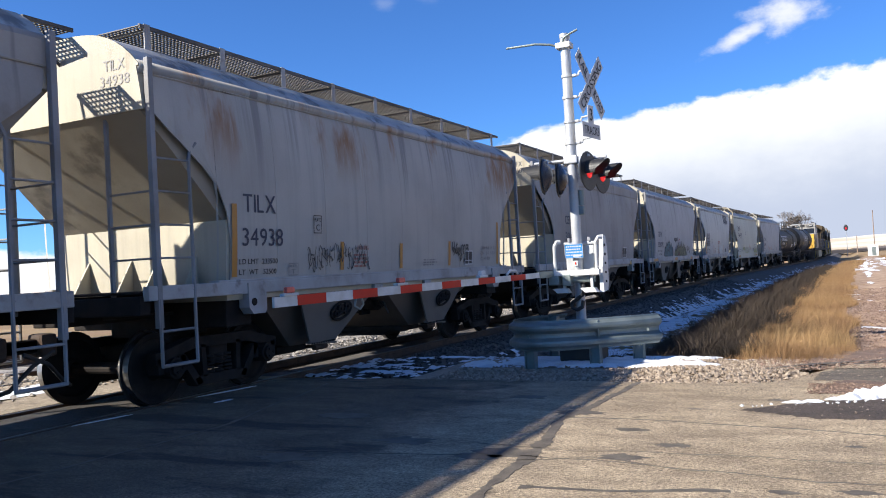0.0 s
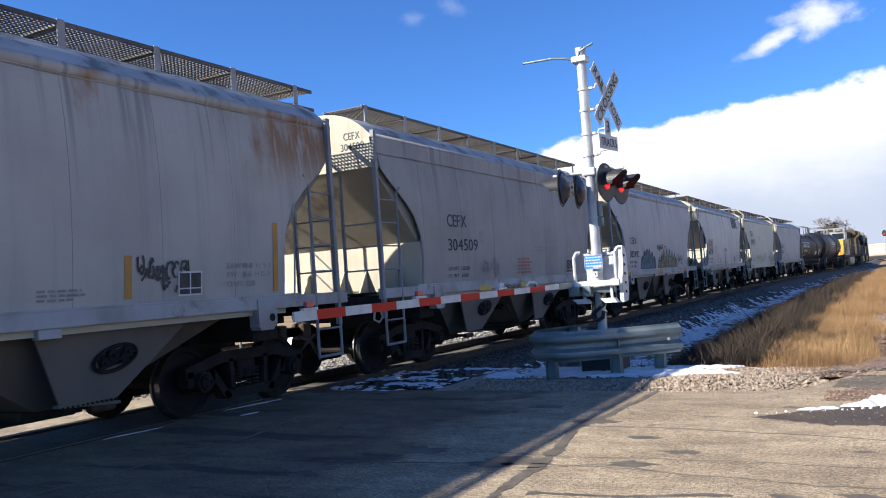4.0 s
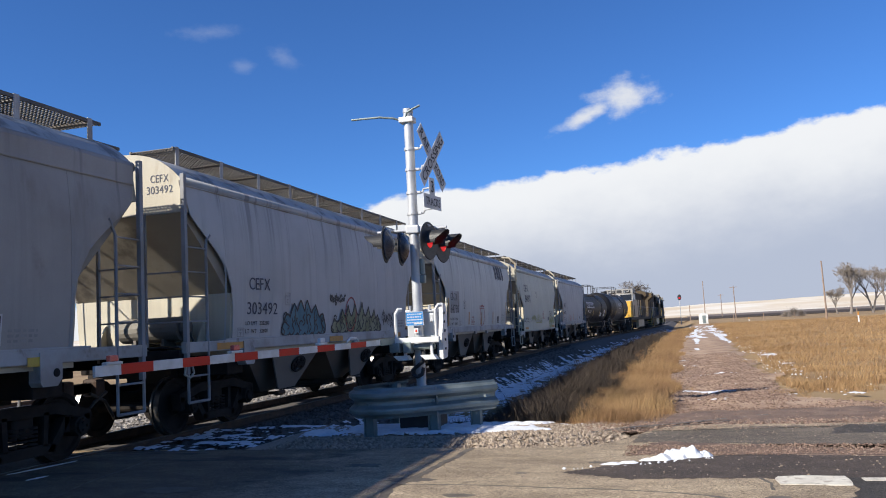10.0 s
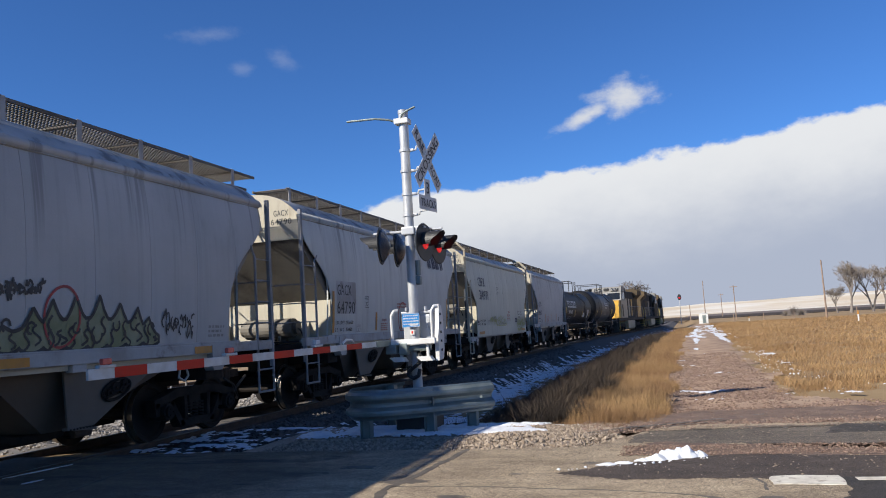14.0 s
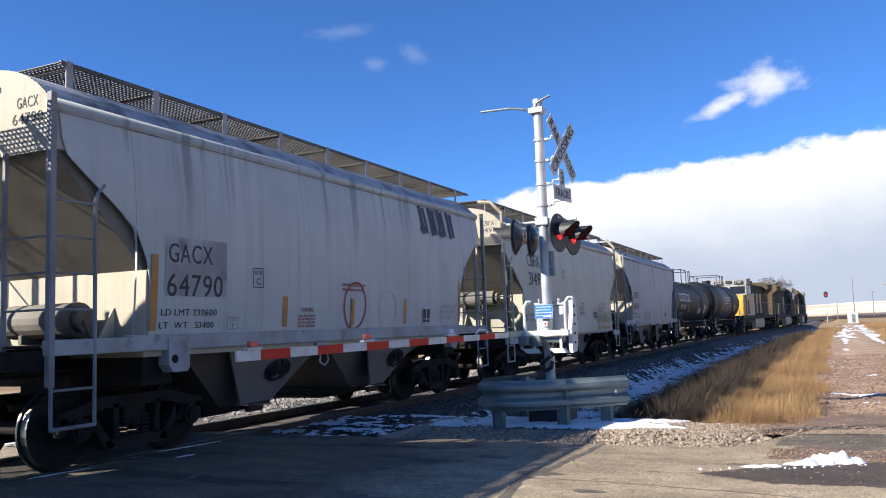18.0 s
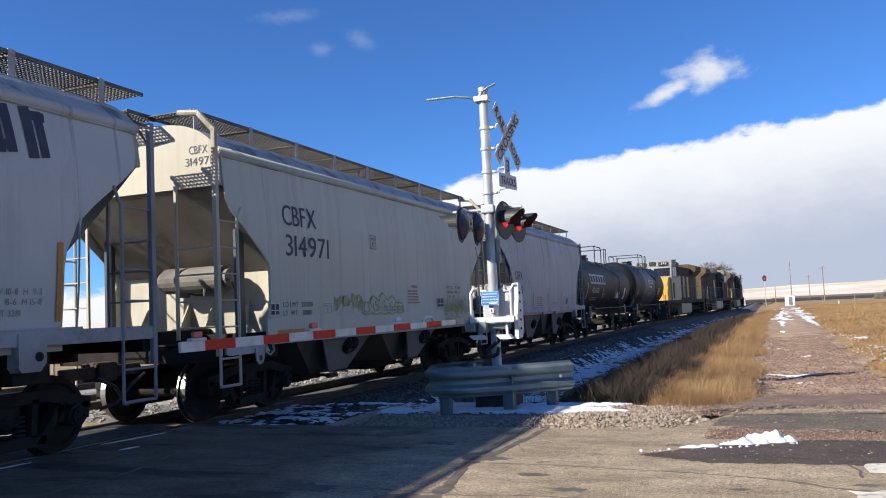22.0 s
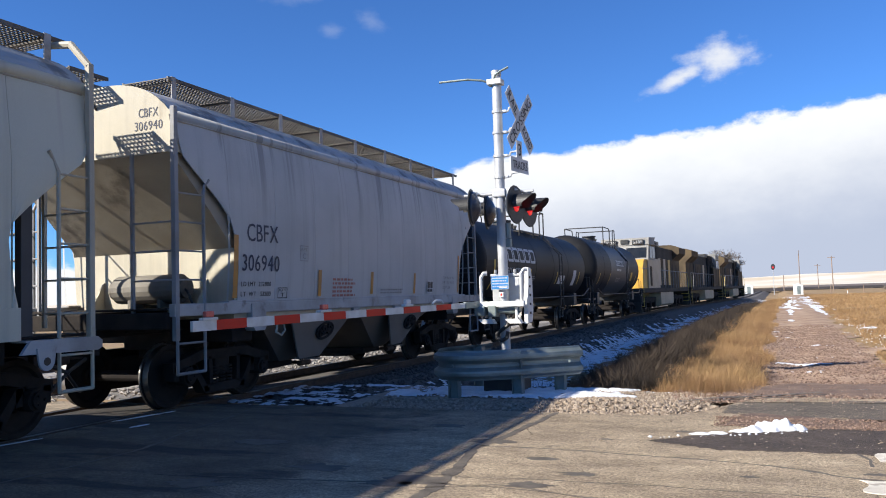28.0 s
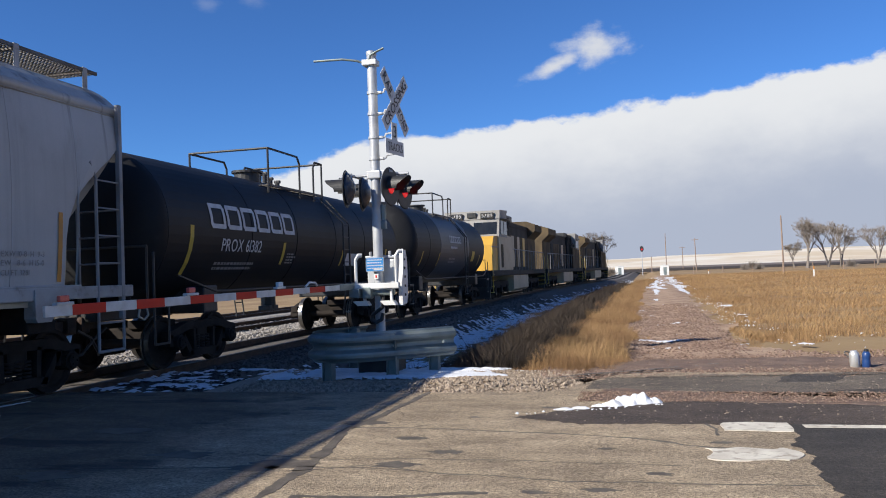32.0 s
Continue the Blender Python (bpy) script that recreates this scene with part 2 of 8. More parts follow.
YELLOW = mat("locomotive_yellow", (0.62, 0.36, 0.05), (0.50, 0.28, 0.045), 0.8, 0.5, bump=0.05, dirt=(0.16, 0.10, 0.05), dirt_at=0.62, dirt_scale=1.4)
LGREY = mat("locomotive_grey", (0.05, 0.048, 0.046), (0.03, 0.029, 0.028), 0.8, 0.7, spec=0.1, bump=0.06)
DARK = mat("black_paint", (0.02, 0.02, 0.021), (0.035, 0.034, 0.033), 4.0, 0.5)
WHITE = mat("white_paint", (0.74, 0.74, 0.72), (0.62, 0.61, 0.58), 2.0, 0.5, bump=0.05)
MAST = mat("aluminium_paint", (0.52, 0.53, 0.54), (0.40, 0.41, 0.43), 3.0, 0.45, 0.3, 0.06)
ZINC = mat("weathered_zinc", (0.25, 0.29, 0.28), (0.17, 0.205, 0.20), 2.5, 0.5, 0.5, 0.08)
ARMRED = mat("red_reflective_sheet", (0.66, 0.04, 0.018), (0.58, 0.045, 0.025), 5.0, 0.5, spec=0.2, bump=0.04)
ARMWHITE = mat("white_reflective_sheet", (0.72, 0.71, 0.68), (0.58, 0.55, 0.50), 4.0, 0.45, bump=0.04)
BLUE = mat("blue_notice", (0.03, 0.25, 0.62), (0.03, 0.23, 0.58), 4.0, 0.4, bump=0.02)
TIN = mat("bright_tin", (0.72, 0.72, 0.70), (0.55, 0.55, 0.53), 6.0, 0.38, 0.6, 0.05)
JUG = mat("navy_plastic", (0.015, 0.05, 0.17), (0.02, 0.06, 0.19), 4.0, 0.35, bump=0.0)
ORANGE = mat("orange_tape", (0.55, 0.24, 0.035), (0.42, 0.20, 0.05), 4.0, 0.5, bump=0.02)
GOLD = mat("yellow_tape", (0.60, 0.42, 0.05), (0.50, 0.36, 0.06), 4.0, 0.5, bump=0.02)
NAVY = mat("navy_lettering", (0.03, 0.035, 0.07), (0.05, 0.055, 0.08), 6.0, 0.6, bump=0.0)
INK = mat("black_lettering", (0.028, 0.028, 0.03), (0.06, 0.06, 0.06), 6.0, 0.6, bump=0.0)
FAINT = mat("faded_lettering", (0.25, 0.24, 0.235), (0.33, 0.32, 0.31), 6.0, 0.6, bump=0.0)
PINK = mat("red_lettering", (0.42, 0.15, 0.12), (0.36, 0.17, 0.14), 6.0, 0.6, bump=0.0)
CHALK = mat("white_lettering", (0.66, 0.66, 0.65), (0.52, 0.52, 0.52), 6.0, 0.6, bump=0.0)
TEAL = mat("teal_spray_paint", (0.05, 0.17, 0.22), (0.09, 0.22, 0.27), 3.0, 0.6, bump=0.0)
OLIVE = mat("olive_spray_paint", (0.20, 0.22, 0.11), (0.30, 0.31, 0.20), 3.0, 0.6, bump=0.0)
LIME = mat("lime_spray_paint", (0.36, 0.38, 0.12), (0.44, 0.45, 0.24), 3.0, 0.6, bump=0.0)
REDSPRAY = mat("red_spray_paint", (0.40, 0.05, 0.05), (0.33, 0.06, 0.06), 3.0, 0.6, bump=0.0)
GLASS = mat("dark_glass", (0.012, 0.015, 0.018), (0.02, 0.022, 0.025), 2.0, 0.14, 0.0, 0.0)
LENS_ON = glow("lit_red_lens", (0.90, 0.02, 0.03), 0.42)
LENS_ON.node_tree.nodes["Principled BSDF"].inputs["Base Color"].default_value = (0.25, 0.01, 0.01, 1)
GLOSS = mat("glossy_blue_black", (0.035, 0.045, 0.065), (0.05, 0.06, 0.08), 3.0, 0.28, bump=0.02)
LENS_OFF = mat("dim_red_lens", (0.20, 0.015, 0.012), (0.16, 0.014, 0.012), 4.0, 0.2, bump=0.0)
ARMLAMP = mat("arm_lamp_lens", (0.75, 0.12, 0.09), (0.7, 0.14, 0.1), 4.0, 0.25, bump=0.0)
SNOW = mat("old_snow", (0.80, 0.81, 0.83), (0.66, 0.68, 0.71), 5.0, 0.7, bump=0.4, grain=25.0)
SNOW.node_tree.nodes["Principled BSDF"].inputs["Subsurface Weight"].default_value = 0.0
BALLAST = mat("ballast_stone", (0.25, 0.225, 0.20), (0.36, 0.33, 0.29), 6.0, 0.9, bump=0.6, grain=30.0, dirt=(0.09, 0.08, 0.07), dirt_at=0.56, dirt_scale=9.0)
PEBBLE = mat("tan_gravel", (0.44, 0.36, 0.27), (0.27, 0.21, 0.16), 30.0, 0.9, bump=0.3, grain=40.0, island=0.85)
DIRT = mat("reddish_dirt", (0.28, 0.18, 0.12), (0.42, 0.30, 0.205), 1.3, 0.95, bump=1.0, grain=16.0, dirt=(0.15, 0.095, 0.065), dirt_at=0.54, dirt_scale=4.5)
REDSTONE = mat("red_brown_stones", (0.36, 0.25, 0.19), (0.20, 0.13, 0.10), 30.0, 0.95, bump=0.3, island=1.0)
SOIL = mat("dry_ground", (0.30, 0.205, 0.098), (0.23, 0.145, 0.068), 0.14, 0.95, bump=0.9, grain=9.0, dirt=(0.41, 0.30, 0.155), dirt_at=0.55, dirt_scale=0.30)
TIE = mat("creosoted_timber", (0.085, 0.068, 0.055), (0.05, 0.042, 0.036), 6.0, 0.85, bump=0.3, vary=0.5)
STRAW = mat("dry_grass", (0.47, 0.305, 0.14), (0.33, 0.20, 0.088), 0.16, 0.85, bump=0.0, grain=20.0, island=0.7)
STRAW2 = mat("rusty_dry_grass", (0.35, 0.205, 0.092), (0.22, 0.118, 0.058), 0.22, 0.85, bump=0.0, grain=20.0, island=0.75)
# dead weeds, darkened in colour for the train's shade over the ditch
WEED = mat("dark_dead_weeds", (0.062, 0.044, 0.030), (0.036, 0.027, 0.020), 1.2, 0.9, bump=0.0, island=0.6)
TWIG = mat("bare_twigs", (0.22, 0.185, 0.155), (0.165, 0.14, 0.12), 2.0, 0.9, bump=0.1)
WOOD = mat("weathered_pole_timber", (0.30, 0.21, 0.15), (0.22, 0.155, 0.115), 3.0, 0.85, bump=0.2)
HILL = mat("far_stubble", (0.60, 0.49, 0.34), (0.74, 0.69, 0.60), 0.006, 0.95, bump=0.0, grain=0.06, dirt=(0.40, 0.31, 0.20), dirt_at=0.60, dirt_scale=0.012)
PLOUGH = mat("ploughed_soil", (0.135, 0.105, 0.085), (0.175, 0.135, 0.105), 0.01, 0.95, bump=0.0, grain=0.3)
UMBER = mat("grimy_yellow_brown", (0.13, 0.095, 0.055), (0.075, 0.058, 0.04), 0.8, 0.75, spec=0.1, bump=0.05, dirt=(0.06, 0.05, 0.04), dirt_at=0.55)
DUSTY = mat("dusty_beige_paint", (0.50, 0.40, 0.27), (0.42, 0.33, 0.21), 0.8, 0.55, bump=0.05, dirt=(0.15, 0.11, 0.07), dirt_at=0.6)
FROST = mat("light_grey_cab_paint", (0.27, 0.26, 0.24), (0.20, 0.19, 0.175), 0.9, 0.6, bump=0.04, dirt=(0.10, 0.09, 0.08), dirt_at=0.6)
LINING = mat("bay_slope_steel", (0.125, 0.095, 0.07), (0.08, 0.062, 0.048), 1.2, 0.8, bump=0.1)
CRUST = mat("red_stony_earth", (0.13, 0.085, 0.064), (0.20, 0.135, 0.10), 3.0, 0.95, bump=0.9, grain=34.0, dirt=(0.13, 0.09, 0.07), dirt_at=0.54, dirt_scale=14.0)
PAINTLINE = mat("worn_road_paint", (0.70, 0.66, 0.56), (0.55, 0.50, 0.42), 4.0, 0.8, bump=0.3, dirt=(0.30, 0.26, 0.21), dirt_at=0.50, dirt_scale=9.0)


def asphalt(name, col, col2, stain, shade_x=None):
    m = bpy.data.materials.new(name)
    m.use_nodes = True
    g = Nodes(m.node_tree)
    at = g.add("ShaderNodeTexCoord").outputs["Object"]
    tone = g.mix(g.step(g.noise(at, 0.5, 5.0), 0.35, 0.65), col, col2)
    stone = g.noise(at, 38.0, 3.0, 0.75)
    pale = g.noise(at, 85.0, 2.0, 0.6)
    tone = g.mix(g.step(stone, 0.55, 0.66), tone, tuple(v * 0.40 for v in col))
    tone = g.mix(g.math("MULTIPLY", g.step(pale, 0.56, 0.68), 0.8), tone, tuple(min(1, v * 1.55) for v in col2))
    wear = g.noise(g.stretch(at, 0.35, 1.6, 1.0), 1.2, 6.0, 0.65)
    tone = g.mix(g.math("MULTIPLY", g.step(wear, 0.55, 0.72), 0.55), tone, stain)
    mid = g.noise(at, 9.0, 4.0, 0.65)
    tone = g.mix(g.math("MULTIPLY", g.step(mid, 0.42, 0.70), 0.45), tone, tuple(v * 0.55 for v in col))
    chips = g.noise(at, 36.0, 5.0, 0.9)
    tone = g.mix(g.step(chips, 0.38, 0.64), g.mix(1.0, tone, (0.44, 0.42, 0.40), "MULTIPLY"), g.mix(1.0, tone, (1.62, 1.60, 1.57), "MULTIPLY"))
    wash = g.noise(g.stretch(at, 0.8, 1.5, 1.0), 1.9, 6.0, 0.65)
    tone = g.mix(g.step(wash, 0.30, 0.70), g.mix(1.0, tone, (0.80, 0.775, 0.745), "MULTIPLY"), g.mix(1.0, tone, (1.32, 1.30, 1.25), "MULTIPLY"))
    spot = g.noise(at, 1.7, 6.0, 0.55)
    tone = g.mix(g.math("MULTIPLY", g.step(spot, 0.66, 0.72), 0.75), tone, tuple(v * 0.35 for v in stain))
    if shade_x:
        # train shade painted in: darker, tar-streaked towards the rails, with a frayed edge
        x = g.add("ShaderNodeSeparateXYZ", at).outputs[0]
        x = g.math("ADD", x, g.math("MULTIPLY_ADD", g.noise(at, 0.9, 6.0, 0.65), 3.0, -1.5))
        near = g.step(x, shade_x[0], shade_x[1])
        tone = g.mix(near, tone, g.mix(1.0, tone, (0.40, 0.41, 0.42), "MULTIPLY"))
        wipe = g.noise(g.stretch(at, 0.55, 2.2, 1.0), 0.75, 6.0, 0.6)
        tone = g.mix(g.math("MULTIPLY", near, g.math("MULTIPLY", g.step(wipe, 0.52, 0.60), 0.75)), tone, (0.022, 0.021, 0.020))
    p = g.tree.nodes.new("ShaderNodeBsdfPrincipled")
    g.put(p.inputs["Base Color"], tone)
    p.inputs["Roughness"].default_value = 0.88
    b = g.tree.nodes.new("ShaderNodeBump")
    b.inputs["Strength"].default_value, b.inputs["Distance"].default_value = 0.9, 0.015
    g.put(b.inputs["Height"], g.math("ADD", stone, g.math("MULTIPLY", pale, 0.6)))
    g.put(p.inputs["Normal"], b.outputs[0])
    g.add("ShaderNodeOutputMaterial", p.outputs[0])
    return m


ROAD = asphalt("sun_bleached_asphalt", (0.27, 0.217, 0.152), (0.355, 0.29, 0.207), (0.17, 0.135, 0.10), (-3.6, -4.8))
WEDGE = asphalt("tarry_brown_asphalt", (0.052, 0.039, 0.032), (0.082, 0.063, 0.051), (0.065, 0.05, 0.042))
APRON = asphalt("grey_apron_asphalt", (0.105, 0.088, 0.07), (0.145, 0.122, 0.098), (0.10, 0.088, 0.075))
FARROAD = asphalt("dusty_far_asphalt", (0.27, 0.225, 0.165), (0.37, 0.31, 0.235), (0.18, 0.15, 0.115))
PATCH = asphalt("dark_asphalt_patch", (0.034, 0.030, 0.027), (0.054, 0.047, 0.041), (0.030, 0.027, 0.025))
# ballast again, darker in colour for the shade beside the train
SHADE_BALLAST = mat("oily_ballast", (0.085, 0.075, 0.068), (0.12, 0.105, 0.092), 6.0, 0.9, bump=0.6, grain=30.0, dirt=(0.04, 0.036, 0.032), dirt_at=0.54, dirt_scale=9.0)
TAR = mat("tar_seal", (0.085, 0.07, 0.055), (0.14, 0.118, 0.09), 5.0, 0.7, bump=0.3)

# ---------- building blocks ----------
def part(name, bm, material, parent=None, label="", smooth=False):
    """Link a bmesh as one mesh object under a thing or a part."""
    me = bpy.data.meshes.new(name)
    bm.normal_update()
    bm.to_mesh(me)
    bm.free()
    for m in (material if isinstance(material, (list, tuple)) else [material]):
        me.materials.append(m)
    if smooth:
        me.polygons.foreach_set("use_smooth", [True] * len(me.polygons))
    ob = new(name, me)
    ob.parent = parent
    if label:
        ob["label"] = label
    return ob


def again(ob, m=None, parent=None):
    """A further object on the mesh of ob, one more piece of the same kind."""
    o = new(ob.name.split(".")[0], ob.data)
    o.parent = parent if parent is not None else ob.parent
    if m is not None:
        o.matrix_basis = m
    return o


def thing(name, label, category, group="", kind="", at=None):
    ob = new(name)
    if at is not None:
        ob.matrix_basis = at
    return tagged(ob, label, category, group, kind)


def box(bm, c, s, bevel=0.0, turn=None):
    m = Matrix.Translation(c) @ (turn.to_4x4() if turn else Matrix()) @ Matrix.Diagonal((*s, 1))
    vs = bmesh.ops.create_cube(bm, size=1.0, matrix=m)["verts"]
    if bevel:
        es = {e for v in vs for e in v.link_edges}
        bmesh.ops.bevel(bm, geom=list(es), offset=bevel, segments=2, affect="EDGES", profile=0.6)
    return bm


def rod(bm, a, b, r, n=8, r2=None):
    a, b = Vector(a), Vector(b)
    d = b - a
    m = Matrix.Translation((a + b) / 2) @ d.to_track_quat("Z", "Y").to_matrix().to_4x4()
    bmesh.ops.create_cone(bm, cap_ends=True, segments=n, radius1=r, radius2=r if r2 is None else r2, depth=d.length, matrix=m)
    return bm


def pipe(bm, pts, r, n=8):
    for a, b in zip(pts, pts[1:]):
        rod(bm, a, b, r, n)
    for p in pts[1:-1]:
        bmesh.ops.create_uvsphere(bm, u_segments=n, v_segments=max(4, n // 2), radius=r, matrix=Matrix.Translation(p))
    return bm


def prism(bm, outline, a, b, to):
    """A closed outline of (p, q) pairs drawn out from a to b; to(p, q, h) gives the place."""
    lo = [bm.verts.new(to(p, q, a)) for p, q in outline]
    hi = [bm.verts.new(to(p, q, b)) for p, q in outline]
    n = len(outline)
    for i in range(n):
        bm.faces.new((lo[i], lo[(i + 1) % n], hi[(i + 1) % n], hi[i]))
    bm.faces.new(lo[::-1])
    bm.faces.new(hi)
    bmesh.ops.recalc_face_normals(bm, faces=bm.faces)
    return bm


def lathe(bm, profile, m, n=24):
    """Profile of (radius, height) turned about z, then placed by m."""
    rings = []
    for r, h in profile:
        rings.append([bm.verts.new(m @ Vector((r * math.cos(2 * math.pi * i / n), r * math.sin(2 * math.pi * i / n), h))) for i in range(n)])
    for p, q in zip(rings, rings[1:]):
        for i in range(n):
            bm.faces.new((p[i], p[(i + 1) % n], q[(i + 1) % n], q[i]))
    bm.faces.new(rings[0][::-1])
    bm.faces.new(rings[-1])
    return bm


def sheet(name, xs, ys, height, material, parent=None, keep=None, thick=0.0, smooth=True, label=""):
    """A surface over a grid: height(x, y) in metres, kept where keep(x, y) holds."""
    X, Y = np.meshgrid(xs, ys)
    Zh = np.vectorize(height)(X, Y)
    nx, ny = len(xs), len(ys)
    ix = np.arange(nx * ny).reshape(ny, nx)
    faces = np.stack([ix[:-1, :-1], ix[:-1, 1:], ix[1:, 1:], ix[1:, :-1]], -1).reshape(-1, 4)
    if keep is not None:
        cx = (X[:-1, :-1] + X[1:, 1:]).ravel() / 2
        cy = (Y[:-1, :-1] + Y[1:, 1:]).ravel() / 2
        faces = faces[np.array([bool(keep(a, b)) for a, b in zip(cx, cy)])]
    used = np.unique(faces)
    back = np.full(nx * ny, -1)
    back[used] = np.arange(len(used))
    co = np.stack([X.ravel(), Y.ravel(), Zh.ravel()], -1)[used]
    me = bpy.data.meshes.new(name)
    me.from_pydata(co.tolist(), [], back[faces].tolist())
    me.materials.append(material)
    if smooth:
        me.polygons.foreach_set("use_smooth", [True] * len(me.polygons))
    ob = new(name, me)
    ob.parent = parent
    if label:
        ob["label"] = label
    return ob


def soft(a, b, v):
    k = min(1.0, max(0.0, (v - a) / (b - a)))
    return k * k * (3 - 2 * k)


def nz(x, y, s, seed=0.0):
    return noise.noise(Vector((x * s, y * s, seed)))


# ---------- ground ----------
TRACK_X = -8.97            # centre of the near track, rail tops at z = 0


def sway(y):
    """How far the track has moved to the right at y."""
    return 4.0 * soft(50.0, 140.0, y)


def ground_z(x, y):
    """The land: level by the road, a ditch beside the track, a low bank."""
    k = soft(10.6, 13.0, y)
    xr = x - sway(y)
    ditch = -0.62 * soft(-8.0, -6.2, xr) * (1 - soft(-4.4, -1.9, xr))
    bed = -0.30 * (1 - soft(-8.0, -6.6, xr))
    z = (ditch + bed) * k - 0.10
    if x > 2.4:
        z += 0.05 * soft(2.4, 6.0, x)
    z += 0.05 * nz(x, y, 0.35) * soft(11.0, 14.0, y)
    return z


def build_ground():
    xs = np.unique(np.concatenate([np.linspace(-3000, -60, 14), np.linspace(-60, -14, 24), np.linspace(-14, 6, 61), np.linspace(6, 40, 35), np.linspace(40, 3000, 16)]))
    ys = np.unique(np.concatenate([np.linspace(-3000, -30, 10), np.linspace(-30, 9, 14), np.linspace(9, 45, 91), np.linspace(45, 160, 60), np.linspace(160, 3000, 16)]))
    tagged(sheet("ground", xs, ys, ground_z, SOIL), "dry tan prairie ground beside the railway", "ground", kind="structure")


build_ground()


def road_edge(x):
    """The far edge of the asphalt, with the flare of the dirt lane."""
    e = 10.05 + 0.18 * nz(x, 0, 0.9, 3.0) + 0.06 * nz(x, 0, 4.0, 5.0)
    return e + 1.75 * soft(-1.2, -0.2, x)


def slab(name, x0, x1, y0, far, material, label, top=0.0, step=0.25, deep=0.2):
    bm = bmesh.new()
    xs = np.arange(x0, x1 + 1e-6, step)
    a = [(x, far(x)) for x in xs] + [(x, y0) for x in xs[::-1]]
    prism(bm, a, top - deep, top, lambda p, q, h: (p, q, h))
    return tagged(part(name, bm, material), label, "road", kind="structure")


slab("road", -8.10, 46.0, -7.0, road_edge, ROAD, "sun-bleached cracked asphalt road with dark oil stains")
slab("road", -9.52, -8.36, -7.0, lambda x: 10.0, PATCH, "dark asphalt infill between the rails of the crossing", -0.01, 0.29)
slab("road", -24.0, -9.78, -7.0, lambda x: 10.0 + 0.2 * nz(x, 0, 1.0), FARROAD, "pale dusty asphalt road beyond the near track", -0.01, 0.3)


def overlay(name, outline, material, label, z=0.004, kind="structure", cat="road"):
    bm = bmesh.new()
    prism(bm, outline, 0.0, z, lambda p, q, h: (p, q, h))
    return tagged(part(name, bm, material), label, cat, kind=kind)


def ragged(x0, y0, x1, y1, wob=0.05, step=0.12, seed=0.0):
    """A rectangle with uneven edges."""
    pts = []
    for (ax, ay), (bx, by) in (((x0, y0), (x1, y0)), ((x1, y0), (x1, y1)), ((x1, y1), (x0, y1)), ((x0, y1), (x0, y0))):
        n = max(1, int(math.hypot(bx - ax, by - ay) / step))
        for i in range(n):
            x, y = ax + (bx - ax) * i / n, ay + (by - ay) * i / n
            pts.append((x + wob * nz(x, y, 3.0, seed), y + wob * nz(x, y, 3.0, seed + 7.0)))
    return pts


# darker repaired asphalt at the mouth of the lane, stop line and edge line
def rough_line(pts, wob=0.05, step=0.12, seed=0.0):
    """An uneven closed outline through the corner points."""
    out = []
    for (ax, ay), (bx, by) in zip(pts, pts[1:] + pts[:1]):
        n = max(1, int(math.hypot(bx - ax, by - ay) / step))
        for i in range(n):
            x, y = ax + (bx - ax) * i / n, ay + (by - ay) * i / n
            out.append((x + wob * (nz(x, y, 3.0, seed) + 0.6 * nz(x, y, 14.0, seed)), y + wob * (nz(x, y, 3.0, seed + 7.0) + 0.6 * nz(x, y, 14.0, seed + 3.0))))
    return out


overlay("dark_patch", rough_line([(-1.31, 8.31), (-0.58, 7.97), (0.3, 8.02), (1.24, 7.95), (12.0, 7.95), (12.0, 9.1), (2.17, 9.10), (1.5, 9.21), (0.39, 9.40), (-0.5, 8.97)], 0.10, 0.04, 1.0), WEDGE, "dark reddish tarry wedge across the asphalt", 0.003)
overlay("dark_patch", rough_line([(1.30, 8.02), (1.19, 7.14), (1.17, 6.2), (1.22, 3.0), (9.0, 3.0), (9.0, 8.02)], 0.08, 0.04, 2.0), PATCH, "dark resurfaced strip of asphalt", 0.0036)
overlay("grey_apron", rough_line([(-0.75, 10.25), (0.42, 10.08), (2.22, 9.24), (9.0, 9.2), (9.0, 11.8), (2.84, 11.75), (1.71, 11.58), (0.49, 11.45), (-0.55, 11.3)], 0.14, 0.04, 4.0), APRON, "grey asphalt apron where the dirt lane meets the road", 0.004)
overlay("gravel_strip", rough_line([(-0.72, 9.35), (0.2, 9.42), (0.6, 9.38), (1.5, 9.24), (2.2, 9.12), (9.0, 9.12), (9.0, 9.9), (2.2, 9.6), (1.2, 9.85), (0.42, 10.10), (-0.4, 10.2)], 0.16, 0.05, 8.0), CRUST, "strip of dark reddish grit between the tarred wedge and the apron", 0.0055)
overlay("wet_patch", rough_line([(1.54, 10.74), (1.75, 11.3), (1.91, 11.56), (2.49, 11.44), (2.4, 11.1), (2.22, 10.82)], 0.07, 0.1, 5.0), PATCH, "dark damp patch on the apron", 0.006, cat="stain")
overlay("wet_patch", rough_line([(2.1, 10.1), (3.2, 10.35), (4.6, 10.2), (4.5, 9.95), (3.0, 9.9)], 0.10, 0.1, 6.0), PATCH, "dark damp patch on the apron", 0.006, cat="stain")
overlay("stop_line", ragged(0.68, 7.72, 1.26, 8.10, 0.07, 0.03, 1.0), PAINTLINE, "worn white stop line fragment painted on asphalt", 0.007, cat="road marking")
overlay("stop_line", ragged(0.45, 6.50, 1.06, 6.97, 0.24, 0.03, 2.0), PAINTLINE, "worn white stop line fragment painted on asphalt", 0.007, cat="road marking")
